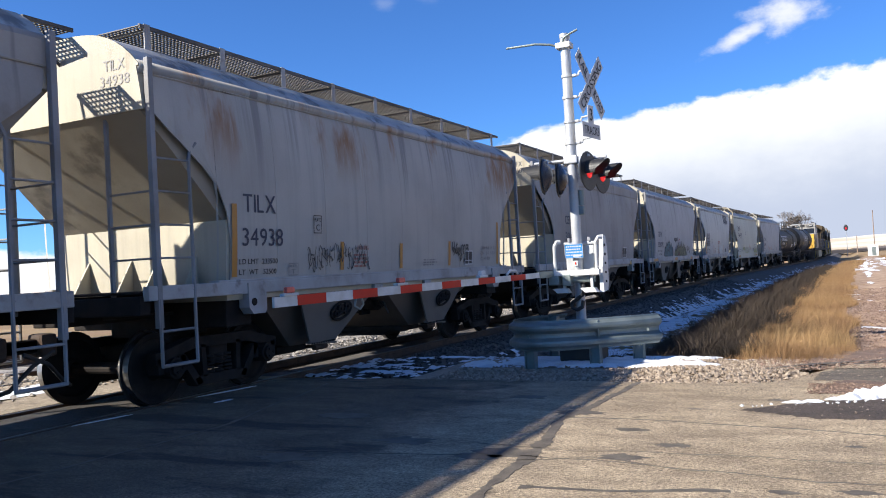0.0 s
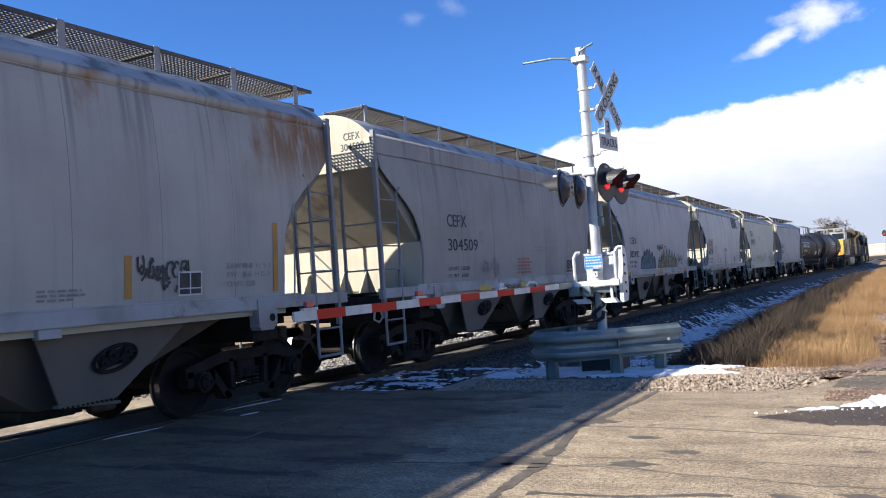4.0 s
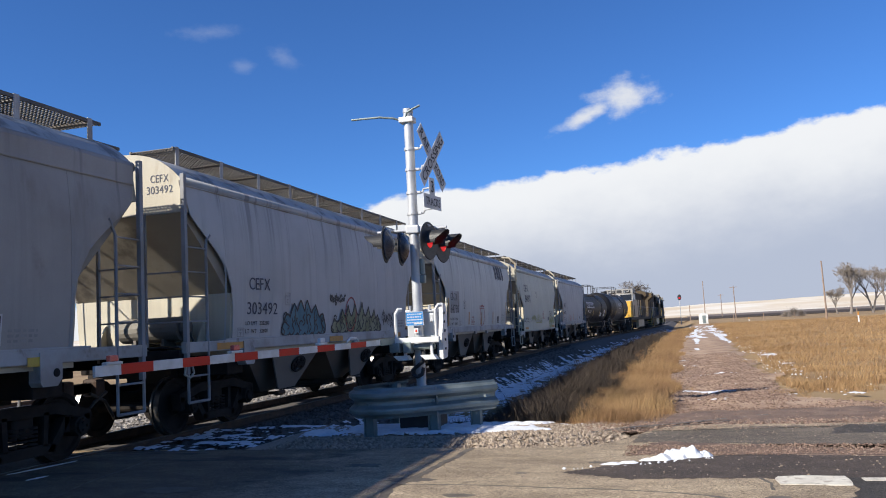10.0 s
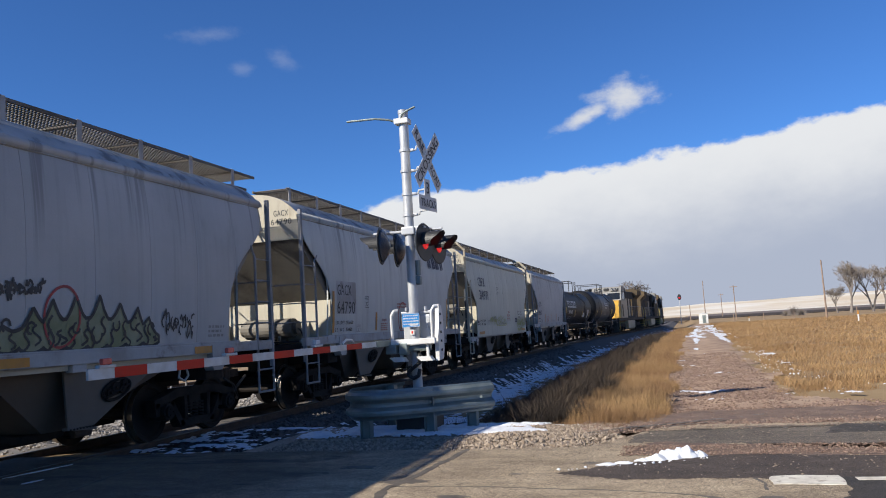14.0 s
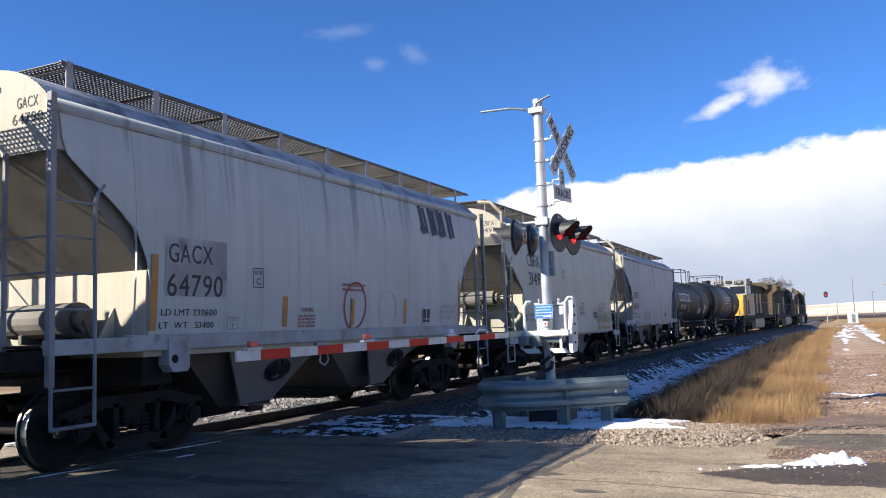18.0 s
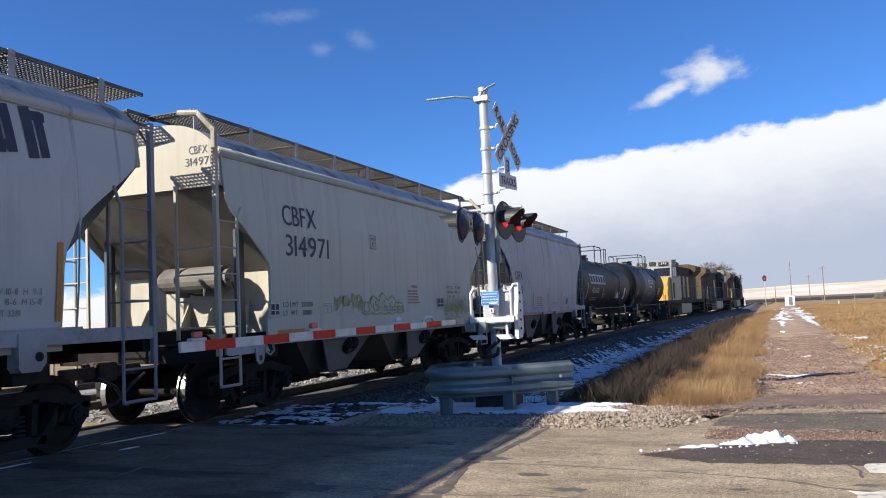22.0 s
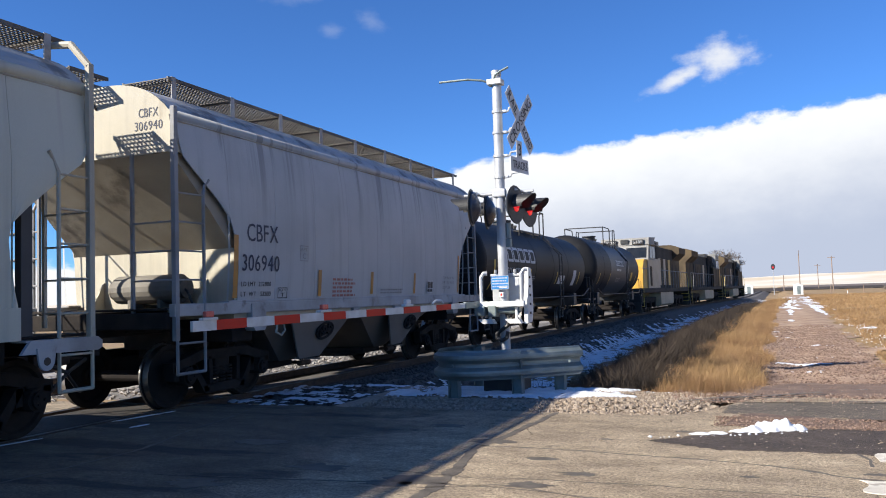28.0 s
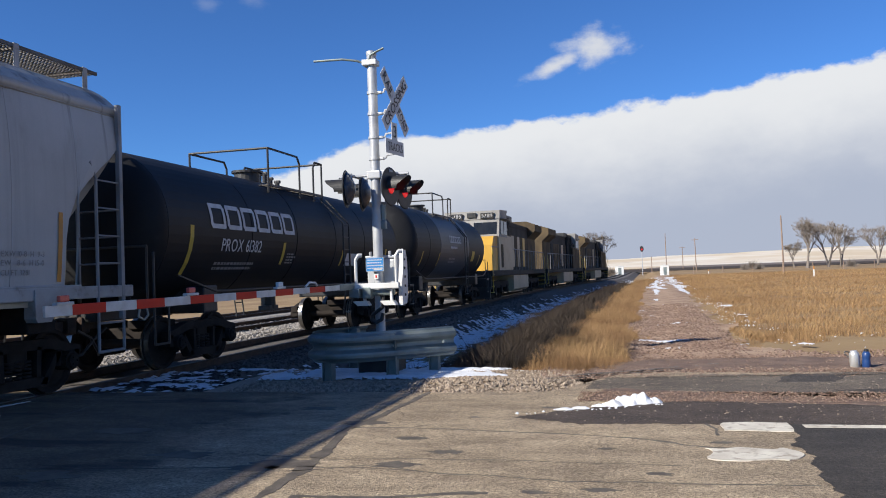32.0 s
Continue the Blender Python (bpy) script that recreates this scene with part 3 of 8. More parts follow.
overlay("edge_line", ragged(1.38, 7.88, 9.0, 8.00, 0.02, 0.2, 3.0), PAINTLINE, "thin white edge line on dark asphalt", 0.008, cat="road marking")


def crack(pts, w, label="tar-filled crack in the asphalt"):
    """A thin uneven seam of tar along pts."""
    left, right = [], []
    dense = []
    for (ax, ay), (bx, by) in zip(pts, pts[1:]):
        n = max(2, int(math.hypot(bx - ax, by - ay) / 0.05))
        dense += [(ax + (bx - ax) * i / n, ay + (by - ay) * i / n) for i in range(n)]
    dense.append(pts[-1])
    for i, (x, y) in enumerate(dense):
        x2, y2 = dense[min(i + 1, len(dense) - 1)]
        x1, y1 = dense[max(i - 1, 0)]
        d = Vector((x2 - x1, y2 - y1)).normalized()
        k = w * (0.30 + 0.8 * abs(nz(x, y, 2.5, 9.0)) + 0.9 * abs(nz(x, y, 11.0, 3.0)))
        ox, oy = 0.07 * nz(x, y, 1.3, 2.0) + 0.02 * nz(x, y, 7.0, 2.0), 0.07 * nz(x, y, 1.3, 4.0) + 0.02 * nz(x, y, 7.0, 4.0)
        left.append((x + ox - d.y * k, y + oy + d.x * k))
        right.append((x + ox + d.y * k, y + oy - d.x * k))
    return overlay("road_crack", left + right[::-1], TAR, label, 0.003, cat="crack")


crack([(-2.62, 10.0), (-2.72, 8.6), (-2.80, 7.6), (-2.60, 6.0), (-2.5, 4.0), (-2.55, 2.0)], 0.07)
crack([(-6.9, 9.6), (-6.2, 6.6), (-6.4, 3.0)], 0.03)
crack([(-5.2, 5.8), (-3.9, 5.9), (-2.6, 6.1), (-0.5, 5.85), (1.1, 5.9)], 0.012)
crack([(-2.8, 7.72), (-2.03, 7.68), (-1.33, 7.58), (-0.67, 7.49), (0.06, 7.26), (0.49, 7.05), (1.1, 6.9)], 0.022, "long curved seam of tar across the asphalt")
crack([(-2.35, 5.22), (-1.7, 5.31), (-1.0, 5.43)], 0.045, "dark broken strip of old tar")
crack([(-2.75, 5.92), (-2.13, 6.13), (-1.45, 5.95)], 0.010)
crack([(-3.2, 6.45), (-2.4, 6.35), (-1.2, 6.45), (0.3, 6.35)], 0.009)
crack([(0.55, 8.0), (0.62, 7.75), (0.60, 7.5)], 0.02)
for k, (px, py, pr) in enumerate(((-2.06, 7.22, 0.21), (-1.60, 6.68, 0.20), (-1.89, 6.21, 0.26), (-2.78, 7.94, 0.36), (-2.81, 6.17, 0.42), (-2.99, 6.0, 0.3), (-0.29, 5.62, 0.16), (-0.71, 5.52, 0.13), (-1.7, 8.3, 0.10), (-3.6, 8.8, 0.3), (0.1, 6.1, 0.14), (-1.0, 8.9, 0.12), (-3.9, 6.4, 0.4), (-5.2, 7.4, 0.45), (0.62, 7.2, 0.14), (-0.3, 6.9, 0.10), (-4.6, 5.6, 0.4))):
    pr *= 0.62
    ring = [(px + pr * math.cos(a) * (1.1 + 0.9 * nz(2.2 * math.cos(a), 2.2 * math.sin(a), 1.0, k)), py + 0.55 * pr * math.sin(a) * (1.0 + 0.9 * nz(2.2 * math.cos(a), 2.2 * math.sin(a), 1.0, k + 9.0))) for a in np.linspace(0, 2 * math.pi, 30, endpoint=False)]
    overlay("oil_stain", ring, TAR, "dark oil spot worn into the asphalt", 0.0025, cat="stain")


for k, (cx, cy, ln, w) in enumerate(((-7.98, 8.75, 0.50, 0.035), (-7.42, 8.05, 0.14, 0.035), (-7.98, 6.70, 0.35, 0.025))):
    overlay("ice_streak", [(cx + w * math.cos(a) * (1 + 0.8 * nz(3 * math.cos(a), 3 * math.sin(a), 1.0, k)) + 0.18 * ln * math.sin(a), cy + ln * math.sin(a) * (1 + 0.3 * nz(math.cos(a), math.sin(a), 2.0, k + 5))) for a in np.linspace(0, 2 * math.pi, 40, endpoint=False)], SNOW, "thin streak of ice beside the rail", 0.005, "stuff", "ice")


def dark_ribbon():
    """A dark ribbon that runs from the road's edge on to the lane."""
    path = [(-1.55, 11.02), (-0.79, 11.75), (-0.02, 12.12), (0.55, 12.55), (1.11, 12.95)]
    for off, w in ((0.0, 0.07), (0.16, 0.035)):
        pts = [(x + off, y - off) for x, y in path]
        crack(pts, w, "dark ribbon along the road edge")


dark_ribbon()

# ---------- railway tracks ----------
def bed(name, cx, y0, y1, swing, label, top=-0.15, half=1.75, foot=3.9, low=-1.15):
    prof = [(-foot, low - 0.4), (-foot, low), (-half, top), (half, top), (foot, low), (foot, low - 0.4)]
    bm = bmesh.new()
    ys = list(np.arange(y0, min(y1, 160), 2.0)) + list(np.arange(160, y1 + 1, 20.0)) if y1 > 160 else list(np.arange(y0, y1 + 0.1, 2.0))
    rows = []
    for y in ys:
        s = swing(y)
        rows.append([bm.verts.new((cx + s + p, y, q + (0.03 * nz(p * 3, y, 0.8) if abs(p) > half - 0.1 else 0))) for p, q in prof])
    for a, b in zip(rows, rows[1:]):
        for i in range(len(prof) - 1):
            bm.faces.new((a[i], a[i + 1], b[i + 1], b[i]))
    bmesh.ops.recalc_face_normals(bm, faces=bm.faces)
    return tagged(part(name, bm, SHADE_BALLAST if swing is sway else BALLAST), label, "ballast", kind="structure")


RAIL = [(-0.07, -0.16), (0.07, -0.16), (0.07, -0.145), (0.012, -0.125), (0.012, -0.045), (0.036, -0.035), (0.036, -0.004), (0.028, 0.004), (-0.028, 0.004), (-0.036, -0.004), (-0.036, -0.035), (-0.012, -0.045), (-0.012, -0.125), (-0.07, -0.145)]


def track(cx, y0, y1, swing, ties, label):
    tr = thing("railway_track", label, "railway track", "the three tracks", "structure")
    ys = list(np.arange(y0, min(y1, 160), 4.0)) + ([y for y in np.arange(160, y1 + 1, 24.0)] if y1 > 160 else [y1])
    for side in (-1, 1):
        bm = bmesh.new()
        rows = [[bm.verts.new((cx + swing(y) + side * 0.755 + p, y, q)) for p, q in RAIL] for y in ys]
        n = len(RAIL)
        for a, b in zip(rows, rows[1:]):
            for i in range(n):
                bm.faces.new((a[i], a[(i + 1) % n], b[(i + 1) % n], b[i]))
        bmesh.ops.recalc_face_normals(bm, faces=bm.faces)
        o = part("rail", bm, [RUST, RAILTOP], tr, "steel rail with a bright worn head")
        for f in o.data.polygons:
            if f.normal.z > 0.4 and f.center.z > -0.02:
                f.material_index = 1
    first = None
    for y in ties:
        m = pose(cx + swing(y) + random.uniform(-0.04, 0.04), y, -0.235, 0, 0, random.uniform(-1.2, 1.2))
        if first is None:
            bm = bmesh.new()
            box(bm, (0, 0, 0), (2.6, 0.23, 0.16), 0.012)
            first = part("sleeper", bm, TIE, tr)
            first.matrix_basis = m
        else:
            again(first, m)
    return tr


still = lambda y: 0.0
bed("ballast_near", TRACK_X, 9.9, 420, sway, "dirty grey ballast under the near track, darkened in colour for the train's shade")
bed("ballast_mid", -13.6, 9.9, 420, still, "sunlit grey ballast under the second track")
bed("ballast_far", -18.2, 9.9, 420, still, "sunlit grey ballast under the third track")
track(TRACK_X, -20, 420, sway, [10.4 + 0.53 * i for i in range(150)], "near railway track on timber sleepers, crossing the road")
track(-13.6, -20, 420, still, [10.4 + 0.53 * i for i in range(60)], "second railway track beyond the train")
track(-18.2, -20, 420, still, [10.4 + 0.53 * i for i in range(60)], "third railway track beyond the train")

# ---------- dirt lane ----------
def lane_z(x, y):
    return ground_z(x, y) + 0.055 + 0.03 * nz(x, y, 1.1, 4.0) - 0.035 * math.exp(-((x - 0.0 - 0.012 * y) / 0.35) ** 2) - 0.035 * math.exp(-((x - 1.65 - 0.012 * y) / 0.35) ** 2)


tagged(sheet("dirt_lane", np.linspace(-2.0, 5.0, 61), np.concatenate([np.linspace(10.9, 40, 120), np.linspace(41, 135, 60)]), lane_z, DIRT, keep=lambda x, y: -0.95 + 0.35 * nz(x, y, 0.7) + 0.2 * nz(x, y, 2.5) + 0.010 * y < x < 1.65 + 0.5 * nz(x, y, 0.6, 2.0) + 0.25 * nz(x, y, 2.5, 2.0) + 0.012 * y + 2.6 * (1 - soft(12.0, 16.5, y))), "reddish-brown dirt lane with wheel ruts", "lane", kind="structure")
tagged(sheet("stony_verge", np.linspace(-1.4, 7.0, 100), np.linspace(11.2, 14.6, 60), lambda x, y: max(lane_z(x, y), -0.03 * soft(12.6, 11.6, y)) + 0.006 + 0.02 * nz(x, y, 4.0, 3.0), CRUST, keep=lambda x, y: y > 11.42 + 0.05 * x + 0.2 * nz(x, y, 1.2, 4.0) and y < 13.5 + 0.5 * nz(x, y, 0.8, 8.0) and x > -1.1 + 0.25 * (y - 11.4) + 0.3 * nz(x, y, 1.5)), "band of reddish stony earth at the mouth of the lane", "verge", kind="structure")

# ---------- far land ----------
def hill_z(x, y):
    az = math.degrees(math.atan2(x, y))
    e = 0.58 + 0.016 * max(0.0, min(az + 3, 14.0)) + 0.05 * nz(az, 0, 0.30) + 0.02 * nz(az, 2, 1.1)
    return 1.2 + y * math.tan(radians(e)) * soft(900, 1650, y) - 12.0 * (1 - soft(560, 1000, y))


tagged(sheet("ploughed_field", np.linspace(2, 900, 50), np.linspace(250, 1050, 20), lambda x, y: 0.10 + 0.0010 * (y - 250), PLOUGH, keep=lambda x, y: x > 4 + 0.02 * (y - 250)), "dark ploughed field below the pale hill", "field", kind="structure")
tagged(sheet("far_hill", np.linspace(-1400, 1400, 71), np.linspace(560, 1700, 24), hill_z, HILL), "pale stubble fields rising to a low hill on the horizon", "hill", kind="structure")

# ---------- the train ----------
def shift(t):
    """How far the train has moved along the track by t seconds (it backs towards the road)."""
    k = t / 32.0
    return -66.992 * k - 7.328 * k ** 2 - 1.2927 * k ** 3 + 1.7619 * k ** 4


def letters(text, size, bold=0.009):
    """A mesh of built-in lettering, set letter by letter with even gaps, baseline at 0."""
    vs, fs, x = [], [], 0.0
    for ch in text:
        if ch == " ":
            x += 0.30 * size
            continue
        cu = bpy.data.curves.new("lettering", "FONT")
        cu.body, cu.size, cu.resolution_u = ch, size, 3
        ob = bpy.data.objects.new("lettering", cu)
        me = bpy.data.meshes.new_from_object(ob)
        bpy.data.objects.remove(ob)
        bpy.data.curves.remove(cu)
        co = [v.co.copy() for v in me.vertices]
        lo, hi = min(c.x for c in co), max(c.x for c in co)
        k = len(vs)
        for d in (0, 1):
            vs += [(c.x - lo + x + bold * d * 2, c.y, 0.0012 * d) for c in co]
            fs += [[k + d * len(co) + i for i in f.vertices] for f in me.polygons]
        bpy.data.meshes.remove(me)
        x += hi - lo + 0.11 * size
    me = bpy.data.meshes.new("lettering")
    me.from_pydata(vs, [], fs)
    return me


def lettering(name, text, y0, z0, y1, z1, wall, material, parent, label="", x_sign=1):
    """Text fitted to the rectangle y0..y1, z0..z1 and laid on the wall whose outside is x = wall(z)."""
    me = letters(text, 1.0)
    co = np.array([v.co[:] for v in me.vertices])
    lo, hi = co.min(0), co.max(0)
    for v, c in zip(me.vertices, co):
        y = y0 + (c[0] - lo[0]) / (hi[0] - lo[0]) * (y1 - y0)
        z = z0 + (c[1] - lo[1]) / (hi[1] - lo[1]) * (z1 - z0)
        v.co = (wall(z) + 0.007 + c[2], y, z)
    me.materials.clear()
    me.materials.append(material)
    ob = new(name, me)
    ob.parent = parent
    ob["kind"] = "stuff"
    if label:
        ob["label"] = label
    return ob


def decal(bm, y0, z0, y1, z1, wall, lift=0.006, ny=1, nzs=4):
    """A thin plate on the curved wall."""
    zs = np.linspace(z0, z1, nzs + 1)
    lo = [[bm.verts.new((wall(z) + lift, y, z)) for z in zs] for y in (y0, y1)]
    for i in range(nzs):
        bm.faces.new((lo[0][i], lo[1][i], lo[1][i + 1], lo[0][i + 1]))
    return bm


def bars(bm, y0, z0, y1, z1, wall, rows, lift=0.006, rag=True, seed=1):
    """Lines of small unreadable writing."""
    rnd = random.Random(seed)
    h = (z1 - z0) / rows
    for r in range(rows):
        z = z1 - (r + 0.8) * h
        y = y0
        stop = y1 - (rnd.random() * 0.3 * (y1 - y0) if rag else 0)
        while y < stop:
            w = rnd.uniform(0.05, 0.13)
            decal(bm, y, z, min(y + w, stop), z + h * 0.55, wall, lift, nzs=1)
            y += w + 0.03
    return bm


def stroke(bm, pts, w, wall, lift):
    """A painted line through (y, z) points."""
    fine, k = [pts[0]], 0
    for (ay, az), (by, bz) in zip(pts, pts[1:]):
        n = max(1, int(abs(bz - az) / 0.09 + 0.99))
        fine += [(ay + (by - ay) * i / n, az + (bz - az) * i / n) for i in range(1, n + 1)]
    for (ay, az), (by, bz) in zip(fine, fine[1:]):
        d = Vector((by - ay, bz - az))
        if d.length < 1e-5:
            continue
        n = Vector((-d.y, d.x)).normalized() * w / 2
        e = d.normalized() * w * 0.35
        q = [(ay - e.x + n.x, az - e.y + n.y), (by + e.x + n.x, bz + e.y + n.y), (by + e.x - n.x, bz + e.y - n.y), (ay - e.x - n.x, az - e.y - n.y)]
        k += 1
        bm.faces.new([bm.verts.new((wall(z) + lift + 0.0007 * (k % 4), y, z)) for y, z in q])


def spray_edges(y0, z0, y1, z1, n, seed, sharp):
    """The lower and upper edge of a painted piece: rounded feet below, peaks above."""
    rnd = random.Random(seed)
    peak = [rnd.uniform(0.72, 1.0) for _ in range(n + 1)]
    lean = [rnd.uniform(-0.25, 0.25) for _ in range(n + 1)]
    low, high, ys = [], [], np.linspace(y0, y1, 30 * n)
    for y in ys:
        f = (y - y0) / (y1 - y0) * n
        i = min(n - 1, int(f))
        q = f - i
        p = max(0.0, 1 - abs(q - 0.5 - lean[i]) / 0.5)
        crown = p ** 1.6 if sharp else p ** 0.85
        body = math.sin(math.pi * min(1.0, max(0.0, (y - y0) / (y1 - y0) * 0.94 + 0.03))) ** 0.45
        high.append(z0 + (z1 - z0) * body * ((0.58 if sharp else 0.66) + (0.42 if sharp else 0.34) * crown * peak[i]))
        low.append(z0 + 0.09 * (z1 - z0) * (1 - abs(math.sin(math.pi * f)) ** 0.6) + 0.05 * (z1 - z0) * (1 - body))
    return ys, low, high


def bubble_graffiti(parent, y0, z0, y1, z1, n, seed, wall, fill, line, w=0.03, sharp=False):
    """A filled piece of overlapping shapes with black contours; it spells nothing."""
    ys, low, high = spray_edges(y0, z0, y1, z1, n, seed, sharp)
    bm = bmesh.new()
    rows = [[bm.verts.new((wall(z) + 0.006, y, z)) for z in np.linspace(a, b, 8)] for y, a, b in zip(ys, low, high)]
    for p, q in zip(rows, rows[1:]):
        for i in range(7):
            bm.faces.new((p[i], q[i], q[i + 1], p[i + 1]))
    part("graffiti_fill", bm, fill, parent, "spray-painted piece with a peaked outline")
    bm = bmesh.new()
    rnd = random.Random(seed + 5)
    top, foot = list(zip(ys, high))[::2], list(zip(ys, low))[::2]
    stroke(bm, foot + top[::-1] + foot[:1], w * 1.15, wall, 0.011)
    part("graffiti_outline", bm, line, parent, "black spray-painted contour")
    bm = bmesh.new()
    h, step = z1 - z0, (y1 - y0) / n
    for i in range(n):
        for side in (0.0, 0.5):
            cy = y0 + (i + side + rnd.uniform(0.1, 0.3)) * step
            k = min(len(ys) - 1, int((cy - y0) / (y1 - y0) * len(ys)))
            za, zb = low[k], high[k]
            bend, drift = rnd.uniform(0.10, 0.24) * step, rnd.uniform(-0.2, 0.35) * step
            full = zb - za
            a, b = (0.02, rnd.uniform(0.55, 0.95)) if side == 0 else (rnd.uniform(0.12, 0.4), rnd.uniform(0.6, 0.9))
            stroke(bm, [(cy + drift * t + bend * math.sin(t * 6.0), za + full * (a + (b - a) * t)) for t in np.linspace(0, 1, 9)], w * rnd.uniform(0.7, 1.0), wall, 0.011)
        cy, cz, r = y0 + (i + 0.45) * step, z0 + h * rnd.uniform(0.22, 0.5), step * rnd.uniform(0.16, 0.28)
        a0 = rnd.uniform(0, 3)
        stroke(bm, [(cy + r * math.cos(a0 + t), cz + 1.1 * r * math.sin(a0 + t)) for t in np.linspace(0, 4.2, 9)], w * 0.8, wall, 0.011)
    part("graffiti_lines", bm, line, parent, "black spray-painted inner lines")["kind"] = "stuff"


def scrawl(parent, y0, z0, y1, z1, n, seed, wall, material, w=0.018, label="black spray-painted scrawl", times=2):
    """Quick tangled handwriting that nobody can read."""
    rnd = random.Random(seed)
    bm = bmesh.new()
    step = (y1 - y0) / (2 * n)
    h = z1 - z0
    for i in range(2 * n):
        for _ in range(times):
            cy, cz = y0 + (i + rnd.uniform(0.2, 0.8)) * step, z0 + h * rnd.uniform(0.30, 0.72)
            a0, sweep = rnd.uniform(0, 6.28), rnd.uniform(1.8, 5.2) * rnd.choice((-1, 1))
            ry, rz = step * rnd.uniform(0.3, 0.65), h * rnd.uniform(0.10, 0.28)
            pts = [(cy + ry * math.cos(a0 + sweep * k / 9), cz + rz * math.sin(a0 + sweep * k / 9) + 0.02 * k * rnd.uniform(-0.4, 0.4)) for k in range(10)]
            stroke(bm, pts, w, wall, 0.009)
    part("graffiti", bm, material, parent, label)["kind"] = "stuff"


def ring_mark(parent, cy, cz, ry, rz, wall, material, w=0.035):
    bm = bmesh.new()
    pts = [(cy + ry * math.cos(a), cz + rz * math.sin(a) * (1 + 0.04 * math.sin(2 * a))) for a in np.linspace(0.2, 6.6, 34)]
    stroke(bm, pts, w, wall, 0.011)
    part("painted_ring", bm, material, parent, "red spray-painted ring")


WHEEL_R = 0.457


def wheelset(parent, at, r=WHEEL_R):
    """Axle with two flanged wheels; turns about x."""
    bm = bmesh.new()
    side = Matrix.Rotation(radians(90), 4, "Y")
    for s in (-1, 1):
        m = Matrix.Translation((s * 0.745, 0, 0)) @ side @ Matrix.Diagonal((1, 1, s, 1))
        lathe(bm, [(0.10, -0.10), (0.13, -0.09), (0.14, -0.03), (r * 0.80, 0.0), (r * 0.86, -0.065), (r + 0.028, -0.065), (r + 0.026, -0.035), (r, -0.02), (r - 0.006, 0.07), (r * 0.86, 0.07), (r * 0.80, 0.035), (0.16, 0.05), (0.13, 0.10), (0.08, 0.10)], m, 32)
    rod(bm, (-1.05, 0, 0), (1.05, 0, 0), 0.08, 12)
    bmesh.ops.recalc_face_normals(bm, faces=bm.faces)
    o = part("wheelset", bm, [GRIME, STEEL], parent, "steel axle with two flanged wheels, treads worn bright")
    for f in o.data.polygons:
        c = f.center
        if abs(math.hypot(c.y, c.z) - r) < 0.03 and abs(f.normal.x) < 0.5:
            f.material_index = 1
    o.matrix_basis = at
    return o


def sideframe(parent, s):
    """A cast truck side with its windows, journals and springs; s is the side."""
    bm = bmesh.new()
    x0, x1 = s * 0.93, s * 1.10
    if x0 > x1:
        x0, x1 = x1, x0
    to = lambda p, q, h: (h, p, q)
    prism(bm, [(-1.16, 0.52), (-1.16, 0.66), (-0.95, 0.70), (-0.55, 0.80), (0.55, 0.80), (0.95, 0.70), (1.16, 0.66), (1.16, 0.52), (0.95, 0.56), (0.52, 0.66), (-0.52, 0.66), (-0.95, 0.56)], x0, x1, to)
    prism(bm, [(-0.46, 0.17), (0.46, 0.17), (0.50, 0.27), (0.34, 0.30), (-0.34, 0.30), (-0.50, 0.27)], x0, x1, to)
    for k in (-1, 1):
        prism(bm, [(k * 0.80, 0.62), (k * 0.66, 0.60), (k * 0.36, 0.20), (k * 0.48, 0.18)], x0, x1, to)
        prism(bm, [(k * 0.36, 0.28), (k * 0.28, 0.28), (k * 0.30, 0.70), (k * 0.38, 0.70)], x0, x1, to)
        prism(bm, [(k * 1.13, 0.60), (k * 1.03, 0.60), (k * 1.03, 0.40), (k * 1.13, 0.40)], x0, x1, to)
        prism(bm, [(k * 0.75, 0.60), (k * 0.66, 0.60), (k * 0.66, 0.40), (k * 0.75, 0.40)], x0, x1, to)
        rod(bm, (s * 0.95, k * 0.89, 0.457), (s * 1.17, k * 0.89, 0.457), 0.135, 14)
        rod(bm, (s * 1.17, k * 0.89, 0.457), (s * 1.21, k * 0.89, 0.457), 0.10, 12)
        for b in range(3):
            a = b * 2.094
            rod(bm, (s * 1.21, k * 0.89 + 0.055 * math.cos(a), 0.457 + 0.055 * math.sin(a)), (s * 1.23, k * 0.89 + 0.055 * math.cos(a), 0.457 + 0.055 * math.sin(a)), 0.018, 6)
    for y in (-0.17, 0.0, 0.17):
        for j in range(5):
            bmesh.ops.create_cone(bm, cap_ends=True, segments=10, radius1=0.075, radius2=0.075, depth=0.028, matrix=Matrix.Translation((s * 1.015, y, 0.325 + j * 0.05)))
    bmesh.ops.recalc_face_normals(bm, faces=bm.faces)
    return part("sideframe", bm, GRIME, parent, "cast-iron truck side with springs")


def truck(parent, y):
    """Four-wheel truck under a car: the bolster carries sides and wheelsets."""
    bm = bmesh.new()
    box(bm, (0, 0, 0.55), (2.1, 0.36, 0.26), 0.03)
    box(bm, (0, 0, 0.74), (0.7, 0.5, 0.16), 0.03)
    for k in (-1, 1):
        box(bm, (0, k * 0.44, 0.38), (1.7, 0.09, 0.12), 0.02)
        for s in (-1, 1):
            box(bm, (s * 0.745, k * 0.40, 0.42), (0.11, 0.07, 0.34), 0.02)
    o = part("truck", bm, GRIME, parent, "grimy cast steel truck with two wheelsets")
    o.matrix_basis = pose(0, y, 0)
    sideframe(o, 1)
    sideframe(o, -1)
    for k in (-0.89, 0.89):
        wheelset(o, pose(0, k, WHEEL_R))
    return o


